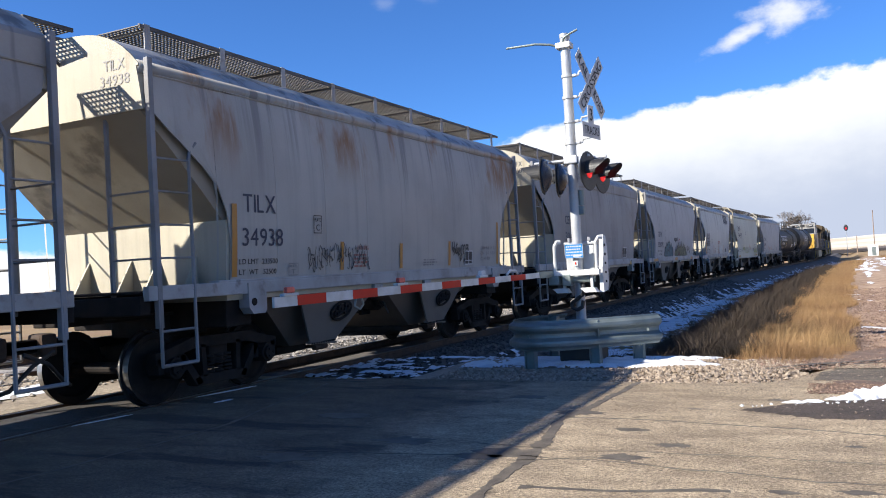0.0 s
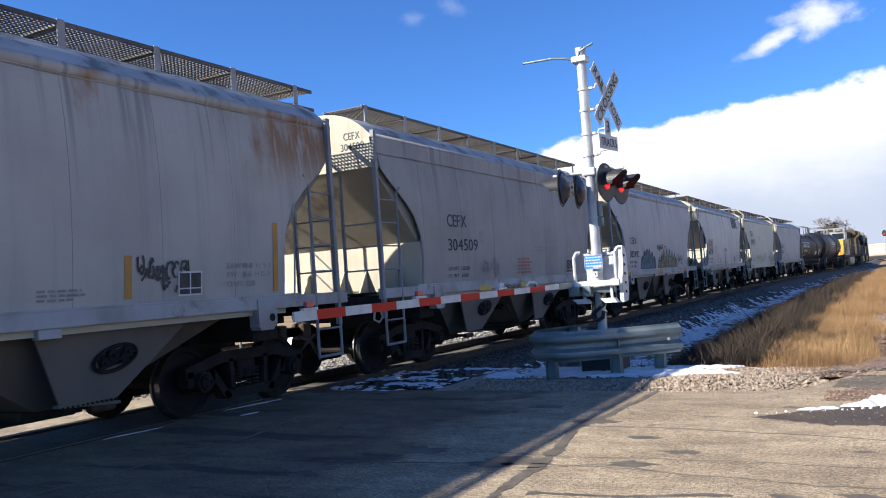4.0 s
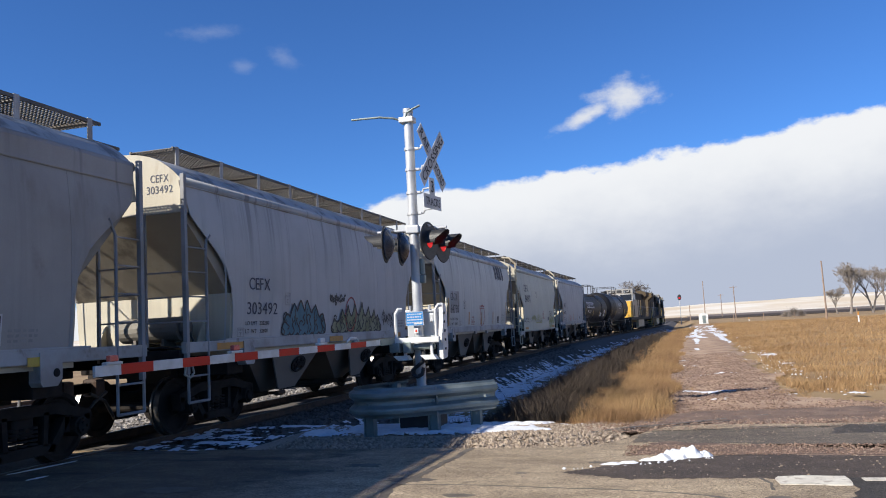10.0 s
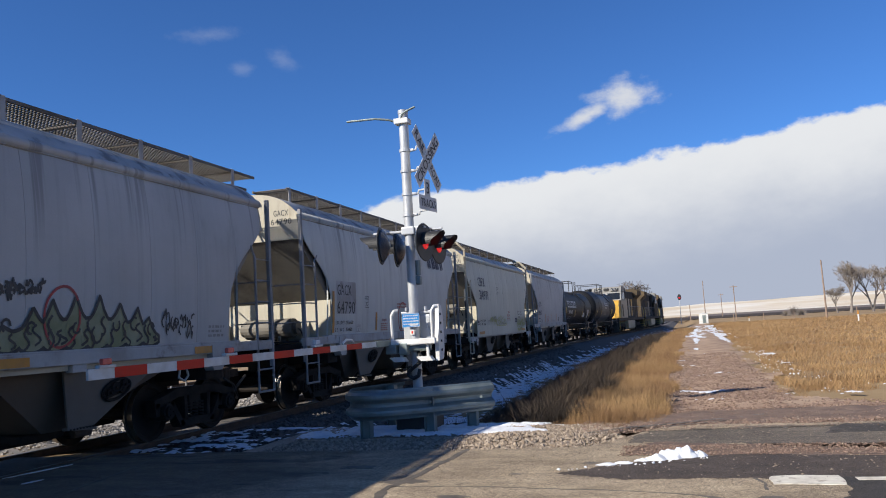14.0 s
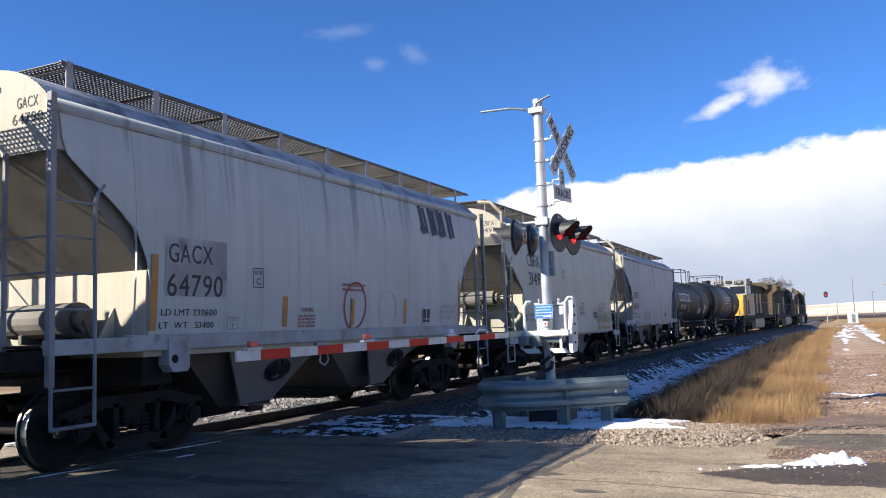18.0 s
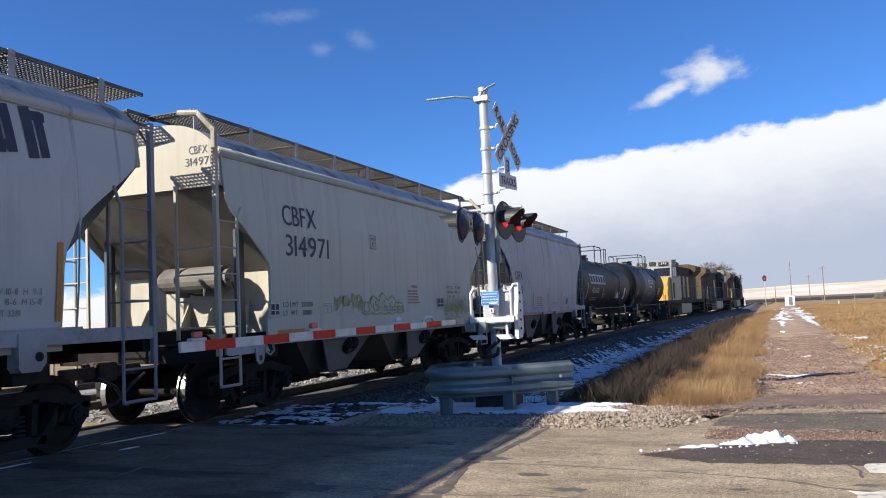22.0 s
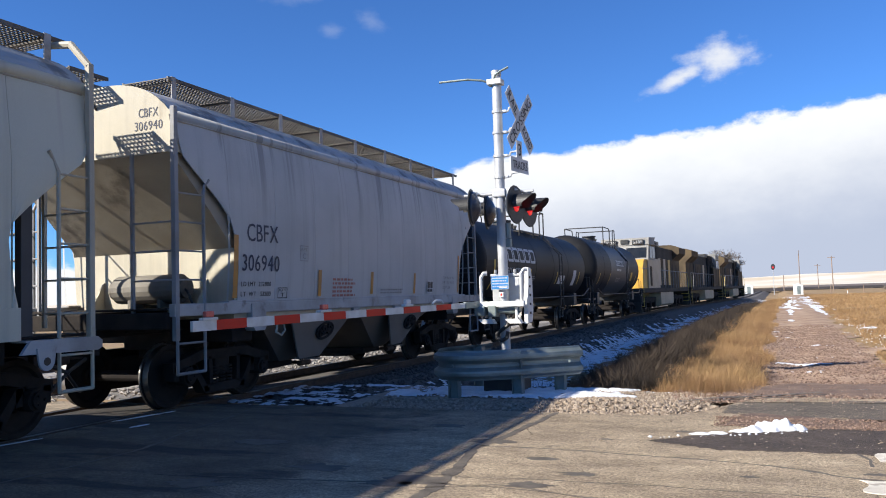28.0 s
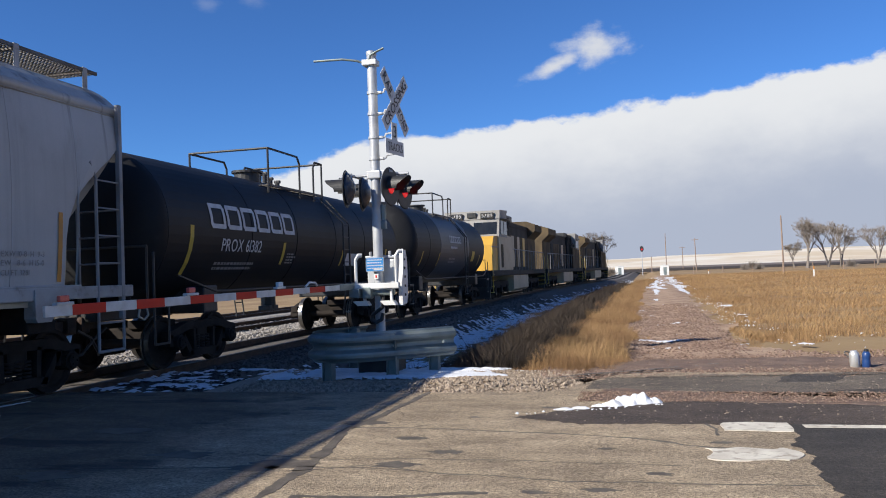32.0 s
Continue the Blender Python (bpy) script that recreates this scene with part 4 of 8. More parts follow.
def coupler(parent, y, d):
    bm = bmesh.new()
    box(bm, (0, y, 0.86), (0.13, 0.75, 0.16), 0.02)
    box(bm, (0.02, y + d * 0.42, 0.86), (0.27, 0.22, 0.28), 0.05)
    box(bm, (-0.10, y + d * 0.52, 0.86), (0.10, 0.14, 0.26), 0.03)
    part("coupler", bm, RUST, parent, "rusty knuckle coupler")
    bm = bmesh.new()
    pipe(bm, [(0.38, y - d * 0.1, 0.80), (0.40, y + d * 0.2, 0.66), (0.34, y + d * 0.45, 0.42), (0.22, y + d * 0.62, 0.36)], 0.026, 6)
    part("air_hose", bm, DARK, parent, "black rubber brake hose")


HALF = 5.97                      # half the length between corner posts
SILL_Z, WIDE_Z, EAVE_Z = 1.49, 2.70, 4.05
SLOPE_TOP, SLOPE_LOW = 3.54, 2.29


def round_wall(z):
    """Half the width of a curved-side body at z."""
    if z < WIDE_Z:
        return 1.62 - 0.07 * ((WIDE_Z - z) / 1.3) ** 2
    return 1.62 - 0.12 * ((z - WIDE_Z) / 1.35) ** 2.2


def flat_wall(z):
    return 1.60 - 0.10 * soft(2.9, 4.2, z)


EDGE_Z = (2.04, 2.45, 2.83, 3.11, 3.19, 3.40, 3.55)
EDGE_IN = (1.43, 1.36, 1.11, 0.74, 0.64, 0.34, 0.20)


def round_edge(z):
    """How far the side sheet stops short of the corner post at z."""
    return float(np.interp(z, EDGE_Z, EDGE_IN))


def flat_edge(z):
    """The same for a flat-sided body, with its straight slanting cut."""
    return float(np.interp(z, (1.36, 1.85, 2.34, 2.62, 2.90, 3.19, 3.30), (1.08, 1.20, 1.24, 0.93, 0.58, 0.17, 0.14)))


def slope_edge(z):
    """The same for the slope sheet and the bulkhead behind it."""
    if z > SLOPE_TOP - 0.002:
        return 0.10
    return 0.11 + 1.27 * min(1.0, (SLOPE_TOP - z) / (SLOPE_TOP - SLOPE_LOW))


def grating(parent, x0, x1, y0, y1, z, cell=0.062, name="walkway"):
    """A perforated steel walkway, every hole open."""
    bm = bmesh.new()
    n = max(2, int((x1 - x0) / cell))
    for i in range(n + 1):
        x = x0 + (x1 - x0) * i / n
        w = 0.03 if i in (0, n) else 0.020
        h = 0.05 if i in (0, n) else 0.012
        box(bm, (x, (y0 + y1) / 2, z), (w, y1 - y0, h))
    vs, fs = [], []
    m = max(2, int((y1 - y0) / cell))
    for j in range(m + 1):
        y = y0 + (y1 - y0) * j / m
        k = len(vs)
        for dz in (-0.005, 0.005):
            vs += [(x0, y - 0.011, z + dz), (x1, y - 0.011, z + dz), (x1, y + 0.011, z + dz), (x0, y + 0.011, z + dz)]
        fs += [(k, k + 3, k + 2, k + 1), (k + 4, k + 5, k + 6, k + 7), (k, k + 1, k + 5, k + 4), (k + 2, k + 3, k + 7, k + 6)]
    me = bpy.data.meshes.new("grid")
    me.from_pydata(vs, [], fs)
    bm.from_mesh(me)
    bpy.data.meshes.remove(me)
    return part(name, bm, GALV, parent, "perforated galvanised steel walkway")


def corner(parent, e, s, paint, tall, bottom, inset):
    """Post, end ladder and side ladder at one corner; e: end (+-1), s: side (+-1)."""
    y, x = e * (HALF - inset), s * 1.58
    top = 4.34 if tall else 4.14
    bm = bmesh.new()
    box(bm, (x, y, (1.0 + top) / 2), (0.07, 0.075, top - 1.0), 0.008)
    if tall:
        pipe(bm, [(x, y, top - 0.03), (x - s * 0.28, y, top + 0.27), (s * 0.95, y, top + 0.31)], 0.046, 8)
    part("corner_post", bm, paint, parent, "upright steel corner post")
    bm = bmesh.new()
    box(bm, (s * 0.86, y, 2.40), (0.045, 0.045, 2.3), 0.006)
    for i in range(4):
        rod(bm, (s * 0.86, y, 1.42 + 0.39 * i), (x, y, 1.42 + 0.39 * i), 0.013, 6)
    part("end_ladder", bm, paint, parent, "steel end ladder")
    bm = bmesh.new()
    yi = y - e * (0.47 if tall else 0.56)
    pipe(bm, [(s * 1.60, yi, 1.30), (s * 1.60, yi, 3.00), (s * 1.58, yi - e * 0.05, 3.12), (s * 1.60, yi - e * 0.13, 3.22)], 0.024, 6)
    for i in range(5):
        rod(bm, (s * 1.58, y, 1.42 + 0.39 * i), (s * 1.60, yi, 1.42 + 0.39 * i), 0.013, 6)
    part("side_ladder", bm, paint, parent, "steel side ladder")
    bm = bmesh.new()
    pipe(bm, [(s * 1.60, y, 1.34), (s * 1.60, y, bottom), (s * 1.60, yi, bottom), (s * 1.60, yi, 1.34)], 0.022, 6)
    rod(bm, (s * 1.60, y, bottom + 0.40), (s * 1.60, yi, bottom + 0.40), 0.016, 6)
    part("stirrup_step", bm, paint, parent, "steel stirrup step")


def low_sill(car, s, paint):
    """Side sheet carried down over the sill, with tapered end plates and their pull lugs."""
    bm = bmesh.new()
    box(bm, (s * 1.585, 0, 1.325), (0.035, 2 * 4.88, 0.35), 0.006)
    part("side_skirt", bm, paint, car, "smooth side sheet carried down over the sill")
    bm = bmesh.new()
    box(bm, (s * 1.50, 0, 1.12), (0.09, 2 * 4.6, 0.05), 0.01)
    part("side_sill", bm, SILL, car, "dusty side sill")
    for e in (1, -1):
        bm = bmesh.new()
        prism(bm, [(e * 4.86, 1.00), (e * 4.98, 1.145), (e * 5.90, 1.145), (e * 5.97, 1.10), (e * 5.97, 1.02), (e * 5.90, 0.99)], min(s * 1.585, s * 1.625), max(s * 1.585, s * 1.625), lambda p, q, h: (h, p, q))
        box(bm, (s * 1.50, e * 5.43, 1.135), (0.22, 1.0, 0.02), 0.004)
        plate = part("end_plate", bm, SILL, car, "tapered grey sill plate at the car's end")
        bm = bmesh.new()
        lug = [(e * 5.04, 1.06), (e * 5.06, 0.93)] + [(e * (5.165 + 0.10 * math.cos(a)), 0.915 - 0.10 * math.sin(a)) for a in np.linspace(math.pi * 0.9, math.pi * 0.1, 9)] + [(e * 5.27, 0.93), (e * 5.29, 1.06)]
        prism(bm, lug, min(s * 1.626, s * 1.650), max(s * 1.626, s * 1.650), lambda p, q, h: (h, p, q))
        part("pull_lug", bm, SILL, plate, "rounded steel lug with a round hole")
        bm = bmesh.new()
        rod(bm, (s * 1.640, e * 5.165, 0.915), (s * 1.653, e * 5.165, 0.915), 0.045, 16)
        part("lug_hole", bm, DARK, plate, "dark round hole")
        bm = bmesh.new()
        box(bm, (s * 1.30, e * 5.17, 2.1), (0.10, 0.15, 1.95), 0.01)
        part("end_post", bm, SLATE, car, "heavy upright post behind the ladder")


BUILT = {}                       # parts of each car before its lettering
MID = 0.17                       # the lettering is laid out from a point this far behind the middle


def hopper(label, paint, wall=round_wall, edge=round_edge, tall=False, tank_end=-1, ends=None, reservoir=True, foot=(0.86, 1.30), inset=(0.10, 0.13), gap=0.05, high=1.72, slope=None, deck=0.05, chord=0.0):
    """A two-bay covered hopper car, centred on its own origin at rail height."""
    car = thing("hopper_car", label, "rail car", "cars of the freight train")
    ends = ends or SUN_CREAM
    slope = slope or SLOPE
    bogie = 4.58 if tall else 4.26
    # inner body with slope sheets, bulkheads and end walls
    def band(name, zs, mt, label):
        bm = bmesh.new()
        rows = []
        for z in zs:
            w, y = wall(max(z, SILL_Z)) - (0.10 if name == "slope_body" else 0.035), HALF - slope_edge(z)
            rows.append([bm.verts.new(p) for p in ((w, -y, z), (w, y, z), (-w, y, z), (-w, -y, z))])
        for p, q in zip(rows, rows[1:]):
            for i in range(4):
                bm.faces.new((p[i], p[(i + 1) % 4], q[(i + 1) % 4], q[i]))
        bm.faces.new(rows[0][::-1])
        bm.faces.new(rows[-1])
        part(name, bm, mt, car, label)

    band("bulkhead", [1.25, SILL_Z, 1.8, SLOPE_LOW], ends, "upright bulkhead below the slope sheets")
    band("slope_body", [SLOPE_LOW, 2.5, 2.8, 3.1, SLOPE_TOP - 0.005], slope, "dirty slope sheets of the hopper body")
    band("end_wall", [SLOPE_TOP, SLOPE_TOP + 0.01, 3.8, EAVE_Z], ends, "upright end walls below the roof")
    # side sheets panel by panel
    count = 8 if chord else 10
    for s in (1, -1):
        cuts = np.linspace(-HALF, HALF, count + 1)
        cuts[0] = -HALF
        for k in range(count):
            a, b = cuts[k] + 0.0025, cuts[k + 1] - 0.0025
            lv = list(np.linspace(SILL_Z - 0.02, EAVE_Z, 15))
            bm = bmesh.new()
            grid = []
            for z in lv:
                lo, hi = max(a, -HALF + edge(z)), min(b, HALF - edge(z))
                if lo > hi:
                    lo = hi = (lo if k < count / 2 else hi)
                    lo = hi = min(max(lo, a), b)
                grid.append([bm.verts.new((s * (wall(z) + 0.014 * math.sin(math.pi * q) - 0.010), lo + (hi - lo) * q, z)) for q in (0, 0.2, 0.5, 0.8, 1)] + [bm.verts.new((s * (wall(z) - 0.028), hi, z)), bm.verts.new((s * (wall(z) - 0.028), lo, z))])
            for r1, r2 in zip(grid, grid[1:]):
                for i in range(7):
                    f = (r1[i], r1[(i + 1) % 7], r2[(i + 1) % 7], r2[i])
                    bm.faces.new(f if s > 0 else f[::-1])
            bmesh.ops.remove_doubles(bm, verts=bm.verts, dist=1e-4)
            bmesh.ops.recalc_face_normals(bm, faces=bm.faces)
            part("side_panel", bm, paint, car)
    # roof, eave pipes, hatch trough
    bm = bmesh.new()
    w = wall(EAVE_Z)
    arc = [(-w, EAVE_Z)] + [(w * q, EAVE_Z + 0.03 + 0.49 * (1 - abs(q) ** 3.6)) for q in np.linspace(-1, 1, 27)] + [(w, EAVE_Z)]
    prism(bm, arc, -HALF + 0.13, HALF - 0.13, lambda p, q, h: (p, h, q))
    part("roof", bm, ROOF, car, "gently curved dusty roof with old snow stains")
    for e in (1, -1):
        bm = bmesh.new()
        prism(bm, arc, e * (HALF - 0.128), e * (HALF - 0.10), lambda p, q, h: (p, h, q))
        part("end_cap", bm, ends, car, "flat end sheet under the curved roof edge")
    for s in (1, -1):
        bm = bmesh.new()
        rod(bm, (s * (w - 0.045), -HALF + 0.11, EAVE_Z - 0.005), (s * (w - 0.045), HALF - 0.11, EAVE_Z - 0.005), 0.082, 20)
        part("eave_rail", bm, paint, car, "rounded top chord along the eave", smooth=True)
        bm = bmesh.new()
        if chord:
            box(bm, (s * (w + 0.012), 0, EAVE_Z - chord / 2), (0.06, 2 * HALF - 0.30, chord), 0.012)
            part("chord_plate", bm, paint, car, "deep pressed top chord above the side sheets")
            bm = bmesh.new()
        # thin dark strip paints the shade line under the chord, with its grime
        box(bm, (s * (wall(EAVE_Z - 0.085 - chord) + 0.003), 0, EAVE_Z - 0.082 - (chord - 0.07 if chord else 0)), (0.012, 2 * HALF - 0.36, 0.016))
        part("drip_strip", bm, SLOPE, car, "thin dark strip for the grime and shade line under the top chord")
    for k in range(5):
        bm = bmesh.new()
        box(bm, (0, -4.2 + 2.1 * k, EAVE_Z + 0.60), (0.34, 1.9, 0.10), 0.03)
        part("roof_hatch", bm, paint, car, "long loading hatch cover")
    # walkways on their brackets
    zt = 4.72
    for s in (1, -1):
        ya, yb = (-HALF + 0.05, HALF + 0.05) if tall else (-HALF + 0.60 if s > 0 else -HALF - 0.05, HALF + deck if s > 0 else HALF - 0.60)
        grating(car, min(s * 0.20, s * 1.02), max(s * 0.20, s * 1.02), ya, yb, zt)
        for k in range(9):
            bm = bmesh.new()
            y = max(ya, -HALF) + 0.12 + k * (min(yb, HALF) - 0.35 - max(ya, -HALF)) / 8
            box(bm, (s * 1.03, y, zt - 0.16), (0.016, 0.10, 0.40), 0.004)
            part("walkway_bracket", bm, SILL, car)
            bm = bmesh.new()
            box(bm, (s * 0.61, y, zt - 0.03), (0.80, 0.045, 0.04), 0.004)
            part("walkway_crossbar", bm, GALV, car)
    for e in (1, -1):
        reach = HALF + (gap if e > 0 else 0.40)
        grating(car, -0.47, 0.21, min(e * (HALF - 0.30), e * reach), max(e * (HALF - 0.30), e * reach), zt + 0.012, name="end_walkway")
        for x in (-0.45, 0.19):
            bm = bmesh.new()
            pipe(bm, [(x, e * (reach - 0.02), zt), (x, e * (HALF - 0.11), 4.25)], 0.02, 6)
            part("walkway_brace", bm, GALV, car)
    # sills, bolster blocks, end platforms
    for s in (1, -1):
        bm = bmesh.new()
        if tall:
            low_sill(car, s, paint)
            continue
        box(bm, (s * 1.56, 0, 1.405), (0.10, 2 * HALF, 0.17), 0.015)
        box(bm, (s * 1.53, 0, 1.50), (0.16, 2 * HALF - 2.3, 0.03), 0.01)
        part("side_sill", bm, SILL, car, "dusty side sill")
        for e in (1, -1):
            bm = bmesh.new()
            prism(bm, [(e * (HALF - 2.05), 1.46), (e * (HALF - 2.05), 1.10), (e * (HALF - 2.01), 1.05), (e * (HALF - 1.77), 1.05), (e * (HALF - 1.69), 1.14), (e * (HALF - 1.69), 1.46)], min(s * 1.46, s * 1.63), max(s * 1.46, s * 1.63), lambda p, q, h: (h, p, q))
            block = part("jacking_block", bm, SILL, car, "bolster end plate with a round hole")
            bm = bmesh.new()
            lathe(bm, [(0.030, 0.0), (0.052, 0.0), (0.052, 0.010), (0.046, 0.012)], pose(s * 1.629, e * (HALF - 1.79), 1.21, 0, 90 * s), 16)
            part("jacking_hole", bm, GRIME, block, "dark round hole")
            bm = bmesh.new()
            box(bm, (s * 1.535, e * 0.9, 1.27), (0.11, 0.26, 0.10), 0.01)
            part("towing_lug", bm, SILL, car)
    for e in (1, -1):
        bm = bmesh.new()
        drop = 0.25 if tall else 0.0
        box(bm, (0, e * (HALF - 0.02), 1.27 - drop), (3.05, 0.16, 0.22), 0.015)
        box(bm, (0, e * (HALF - 0.9), 1.22), (0.6, 1.9, 0.34), 0.02)
        part("end_sill", bm, GRIME, car, "grimy end sill")
        bm = bmesh.new()
        box(bm, (0, e * (HALF - 0.95), 1.42 - drop), (2.9, 1.85, 0.03), 0.006)
        part("end_deck", bm, GRIME, car, "grimy deck under the slope sheet")
        for x in (-0.95, -0.12, 0.38, 1.05):
            bm = bmesh.new()
            prism(bm, [(e * (HALF - 1.38), 1.43), (e * (HALF - 1.10), 1.43), (e * (HALF - 1.37), 1.86)], x - 0.012, x + 0.012, lambda p, q, h: (h, p, q))
            part("gusset", bm, ends, car, "pointed gusset plate at the foot of the bulkhead")
        bm = bmesh.new()
        box(bm, (0, e * bogie, 1.10), (2.86, 0.50, 0.40), 0.02)
        box(bm, (0, e * bogie, 0.95), (0.9, 0.9, 0.30), 0.02)
        box(bm, (0, e * 3.5, 1.10), (0.5, 1.2, 0.30), 0.02)
        part("body_bolster", bm, GRIME, car, "grimy cross bolster over the truck")
        for s in (1, -1):
            corner(car, e, s, ends if tall else POST, tall, 0.56, inset[0 if e < 0 else 1])
    # hopper bays with their side plates and gates
    for plate, y0, y1, t0, t1 in (([(-2.95, 1.36), (-2.71, 0.52), (-2.10, 0.47), (-0.55, 1.36)], -2.67, -2.12, -3.95, -0.47), ([(0.78, 1.36), (foot[0], 0.52), (foot[1], 0.49), (3.0, 1.36)], foot[0], foot[1], -0.62, 3.95)):
        bm = bmesh.new()
        A = [bm.verts.new((x, y, 1.42)) for x, y in ((1.38, t0), (1.38, t1), (-1.38, t1), (-1.38, t0))]
        B = [bm.verts.new((x, y, 0.46)) for x, y in ((1.02, y0), (1.02, y1), (-1.02, y1), (-1.02, y0))]
        for i in range(4):
            bm.faces.new((A[i], A[(i + 1) % 4], B[(i + 1) % 4], B[i]))
        bm.faces.new(A)
        bm.faces.new(B)
        bmesh.ops.recalc_face_normals(bm, faces=bm.faces)
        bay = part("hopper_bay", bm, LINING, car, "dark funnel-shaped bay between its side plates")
        ym, zm = (plate[0][0] + plate[3][0]) / 2 - 0.12, 0.94
        for s in (1, -1):
            bm = bmesh.new()
            prism(bm, plate, min(s * 1.40, s * 1.43), max(s * 1.40, s * 1.43), lambda p, q, h: (h, p, q))
            box(bm, (s * 1.42, (plate[1][0] + plate[2][0]) / 2, 0.49), (0.09, plate[2][0] - plate[1][0] + 0.1, 0.035), 0.006, Euler((-0.08, 0, 0)).to_matrix())
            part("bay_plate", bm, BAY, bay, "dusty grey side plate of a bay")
            bm = bmesh.new()
            n = int((plate[2][0] - plate[1][0]) / 0.06)
            for i in range(n + 1):
                rod(bm, (s * 1.445, plate[1][0] + 0.06 * i, 0.50), (s * 1.475, plate[1][0] + 0.06 * i, 0.50), 0.013, 6)
            part("bolts", bm, GRIME, bay, "row of small bolts along the flange")["kind"] = "stuff"
            bm = bmesh.new()
            tip = Euler((0.22, 0, 0)).to_matrix()
            loop = []
            for i in range(20):
                p = Vector((0, 0.29 * math.cos(i * math.pi / 10), 0.125 * math.sin(i * math.pi / 10)))
                p.rotate(tip)
                loop.append((s * 1.455, ym + p.y, zm + p.z))
            for p, q in zip(loop, loop[1:] + loop[:1]):
                rod(bm, p, q, 0.022, 6)
            box(bm, (s * 1.44, ym, zm), (0.016, 0.44, 0.15), 0.006, tip)
            for i, (py, pz, pr) in enumerate(((-0.15, -0.01, 0.060), (-0.03, 0.035, 0.075), (0.08, -0.03, 0.052), (0.17, 0.02, 0.065))):
                p = Vector((0, py, pz))
                p.rotate(tip)
                rod(bm, (s * 1.44, ym + p.y, zm + p.z), (s * (1.475 + 0.010 * (i % 3)), ym + p.y, zm + p.z), pr, 10)
                rod(bm, (s * 1.44, ym + p.y, zm + p.z), (s * 1.505, ym + p.y, zm + p.z), 0.022, 6)
            rod(bm, (s * 1.49, ym - 0.24, zm - 0.10), (s * 1.49, ym + 0.25, zm + 0.06), 0.014, 6)
            part("gate_gear", bm, GRIME, bay, "rusty gate-opening gear in an oval frame")
        bm = bmesh.new()
        yc = (y0 + y1) / 2
        box(bm, (0, yc, 0.40), (1.70, 0.74, 0.11), 0.015)
        box(bm, (0, yc, 0.32), (1.1, 1.0, 0.06), 0.015)
        part("outlet_gate", bm, GRIME, bay, "sliding discharge gate")
        bm = bmesh.new()
        rod(bm, (-1.1, yc + 0.48, 0.38), (1.1, yc + 0.48, 0.38), 0.03, 8)
        for x in (-1.05, 1.05):
            rod(bm, (x, yc + 0.30, 0.38), (x, yc + 0.62, 0.38), 0.05, 10)
        part("gate_shaft", bm, RUST, bay, "cross shaft of the gate")
    # brake gear
    bm = bmesh.new()
    y0 = tank_end * (HALF - 1.05)
    y0, zr = (y0, high) if reservoir else (0.25, 1.02)
    rod(bm, (-0.30, y0, zr), (0.85, y0, zr), 0.21, 18)
    for x, r in ((-0.36, 0.15), (0.91, 0.15)):
        rod(bm, (x - 0.04, y0, zr), (x + 0.04, y0, zr), r, 14)
    for x in (0.0, 0.55):
        box(bm, (x, y0, zr - 0.22), (0.06, 0.30, 0.12), 0.01)
    part("air_reservoir", bm, SOOT_SHADE if reservoir else GRIME, car, "cylindrical brake air reservoir", smooth=False)
    for pts in ([(0.9, y0, zr), (1.05, y0 - 0.1, zr - 0.07), (1.1, y0 - 0.05, zr - 0.27)], [(-0.1, y0, zr - 0.17), (0.15, y0 + 0.15, zr - 0.24), (0.5, y0 + 0.3, zr - 0.26)]):
        bm = bmesh.new()
        pipe(bm, pts, 0.018, 6)
        part("brake_pipe", bm, DARK, car, "thin bent brake pipe")
    bm = bmesh.new()
    wy = -tank_end * (HALF + 0.02)
    for i in range(20):
        a, b = 2 * math.pi * i / 20, 2 * math.pi * (i + 1) / 20
        rod(bm, (-0.55 + 0.28 * math.cos(a), wy, 2.25 + 0.28 * math.sin(a)), (-0.55 + 0.28 * math.cos(b), wy, 2.25 + 0.28 * math.sin(b)), 0.017, 6)
    for i in range(5):
        a = 2 * math.pi * i / 5
        rod(bm, (-0.55, wy, 2.25), (-0.55 + 0.28 * math.cos(a), wy, 2.25 + 0.28 * math.sin(a)), 0.013, 6)
    rod(bm, (-0.55, wy, 2.25), (-0.55, wy + tank_end * 0.2, 2.25), 0.05, 8)
    part("brake_wheel", bm, DARK, car, "spoked hand brake wheel")
    bm = bmesh.new()
    box(bm, (-0.55, -tank_end * (HALF - 0.12), 2.2), (0.20, 0.12, 0.42), 0.02)
    rod(bm, (-0.55, -tank_end * (HALF - 0.12), 2.0), (-0.55, -tank_end * (HALF - 0.12), 1.35), 0.018, 6)
    part("brake_housing", bm, GRIME, car)
    bm = bmesh.new()
    box(bm, (0, 0, 1.30), (0.42, 2 * HALF - 2.0, 0.22), 0.02)
    pipe(bm, [(0.5, -HALF + 0.3, 1.12), (0.5, -2.0, 1.10), (0.35, -0.4, 0.95), (0.35, 0.4, 0.95), (0.5, 2.0, 1.10), (0.5, HALF - 0.3, 1.12)], 0.022, 6)
    part("centre_sill", bm, GRIME, car)
    for e in (1, -1):
        truck(car, e * bogie)
        coupler(car, e * 6.37, e)
    BUILT[car.name] = {o.name for o in car.children}
    return car


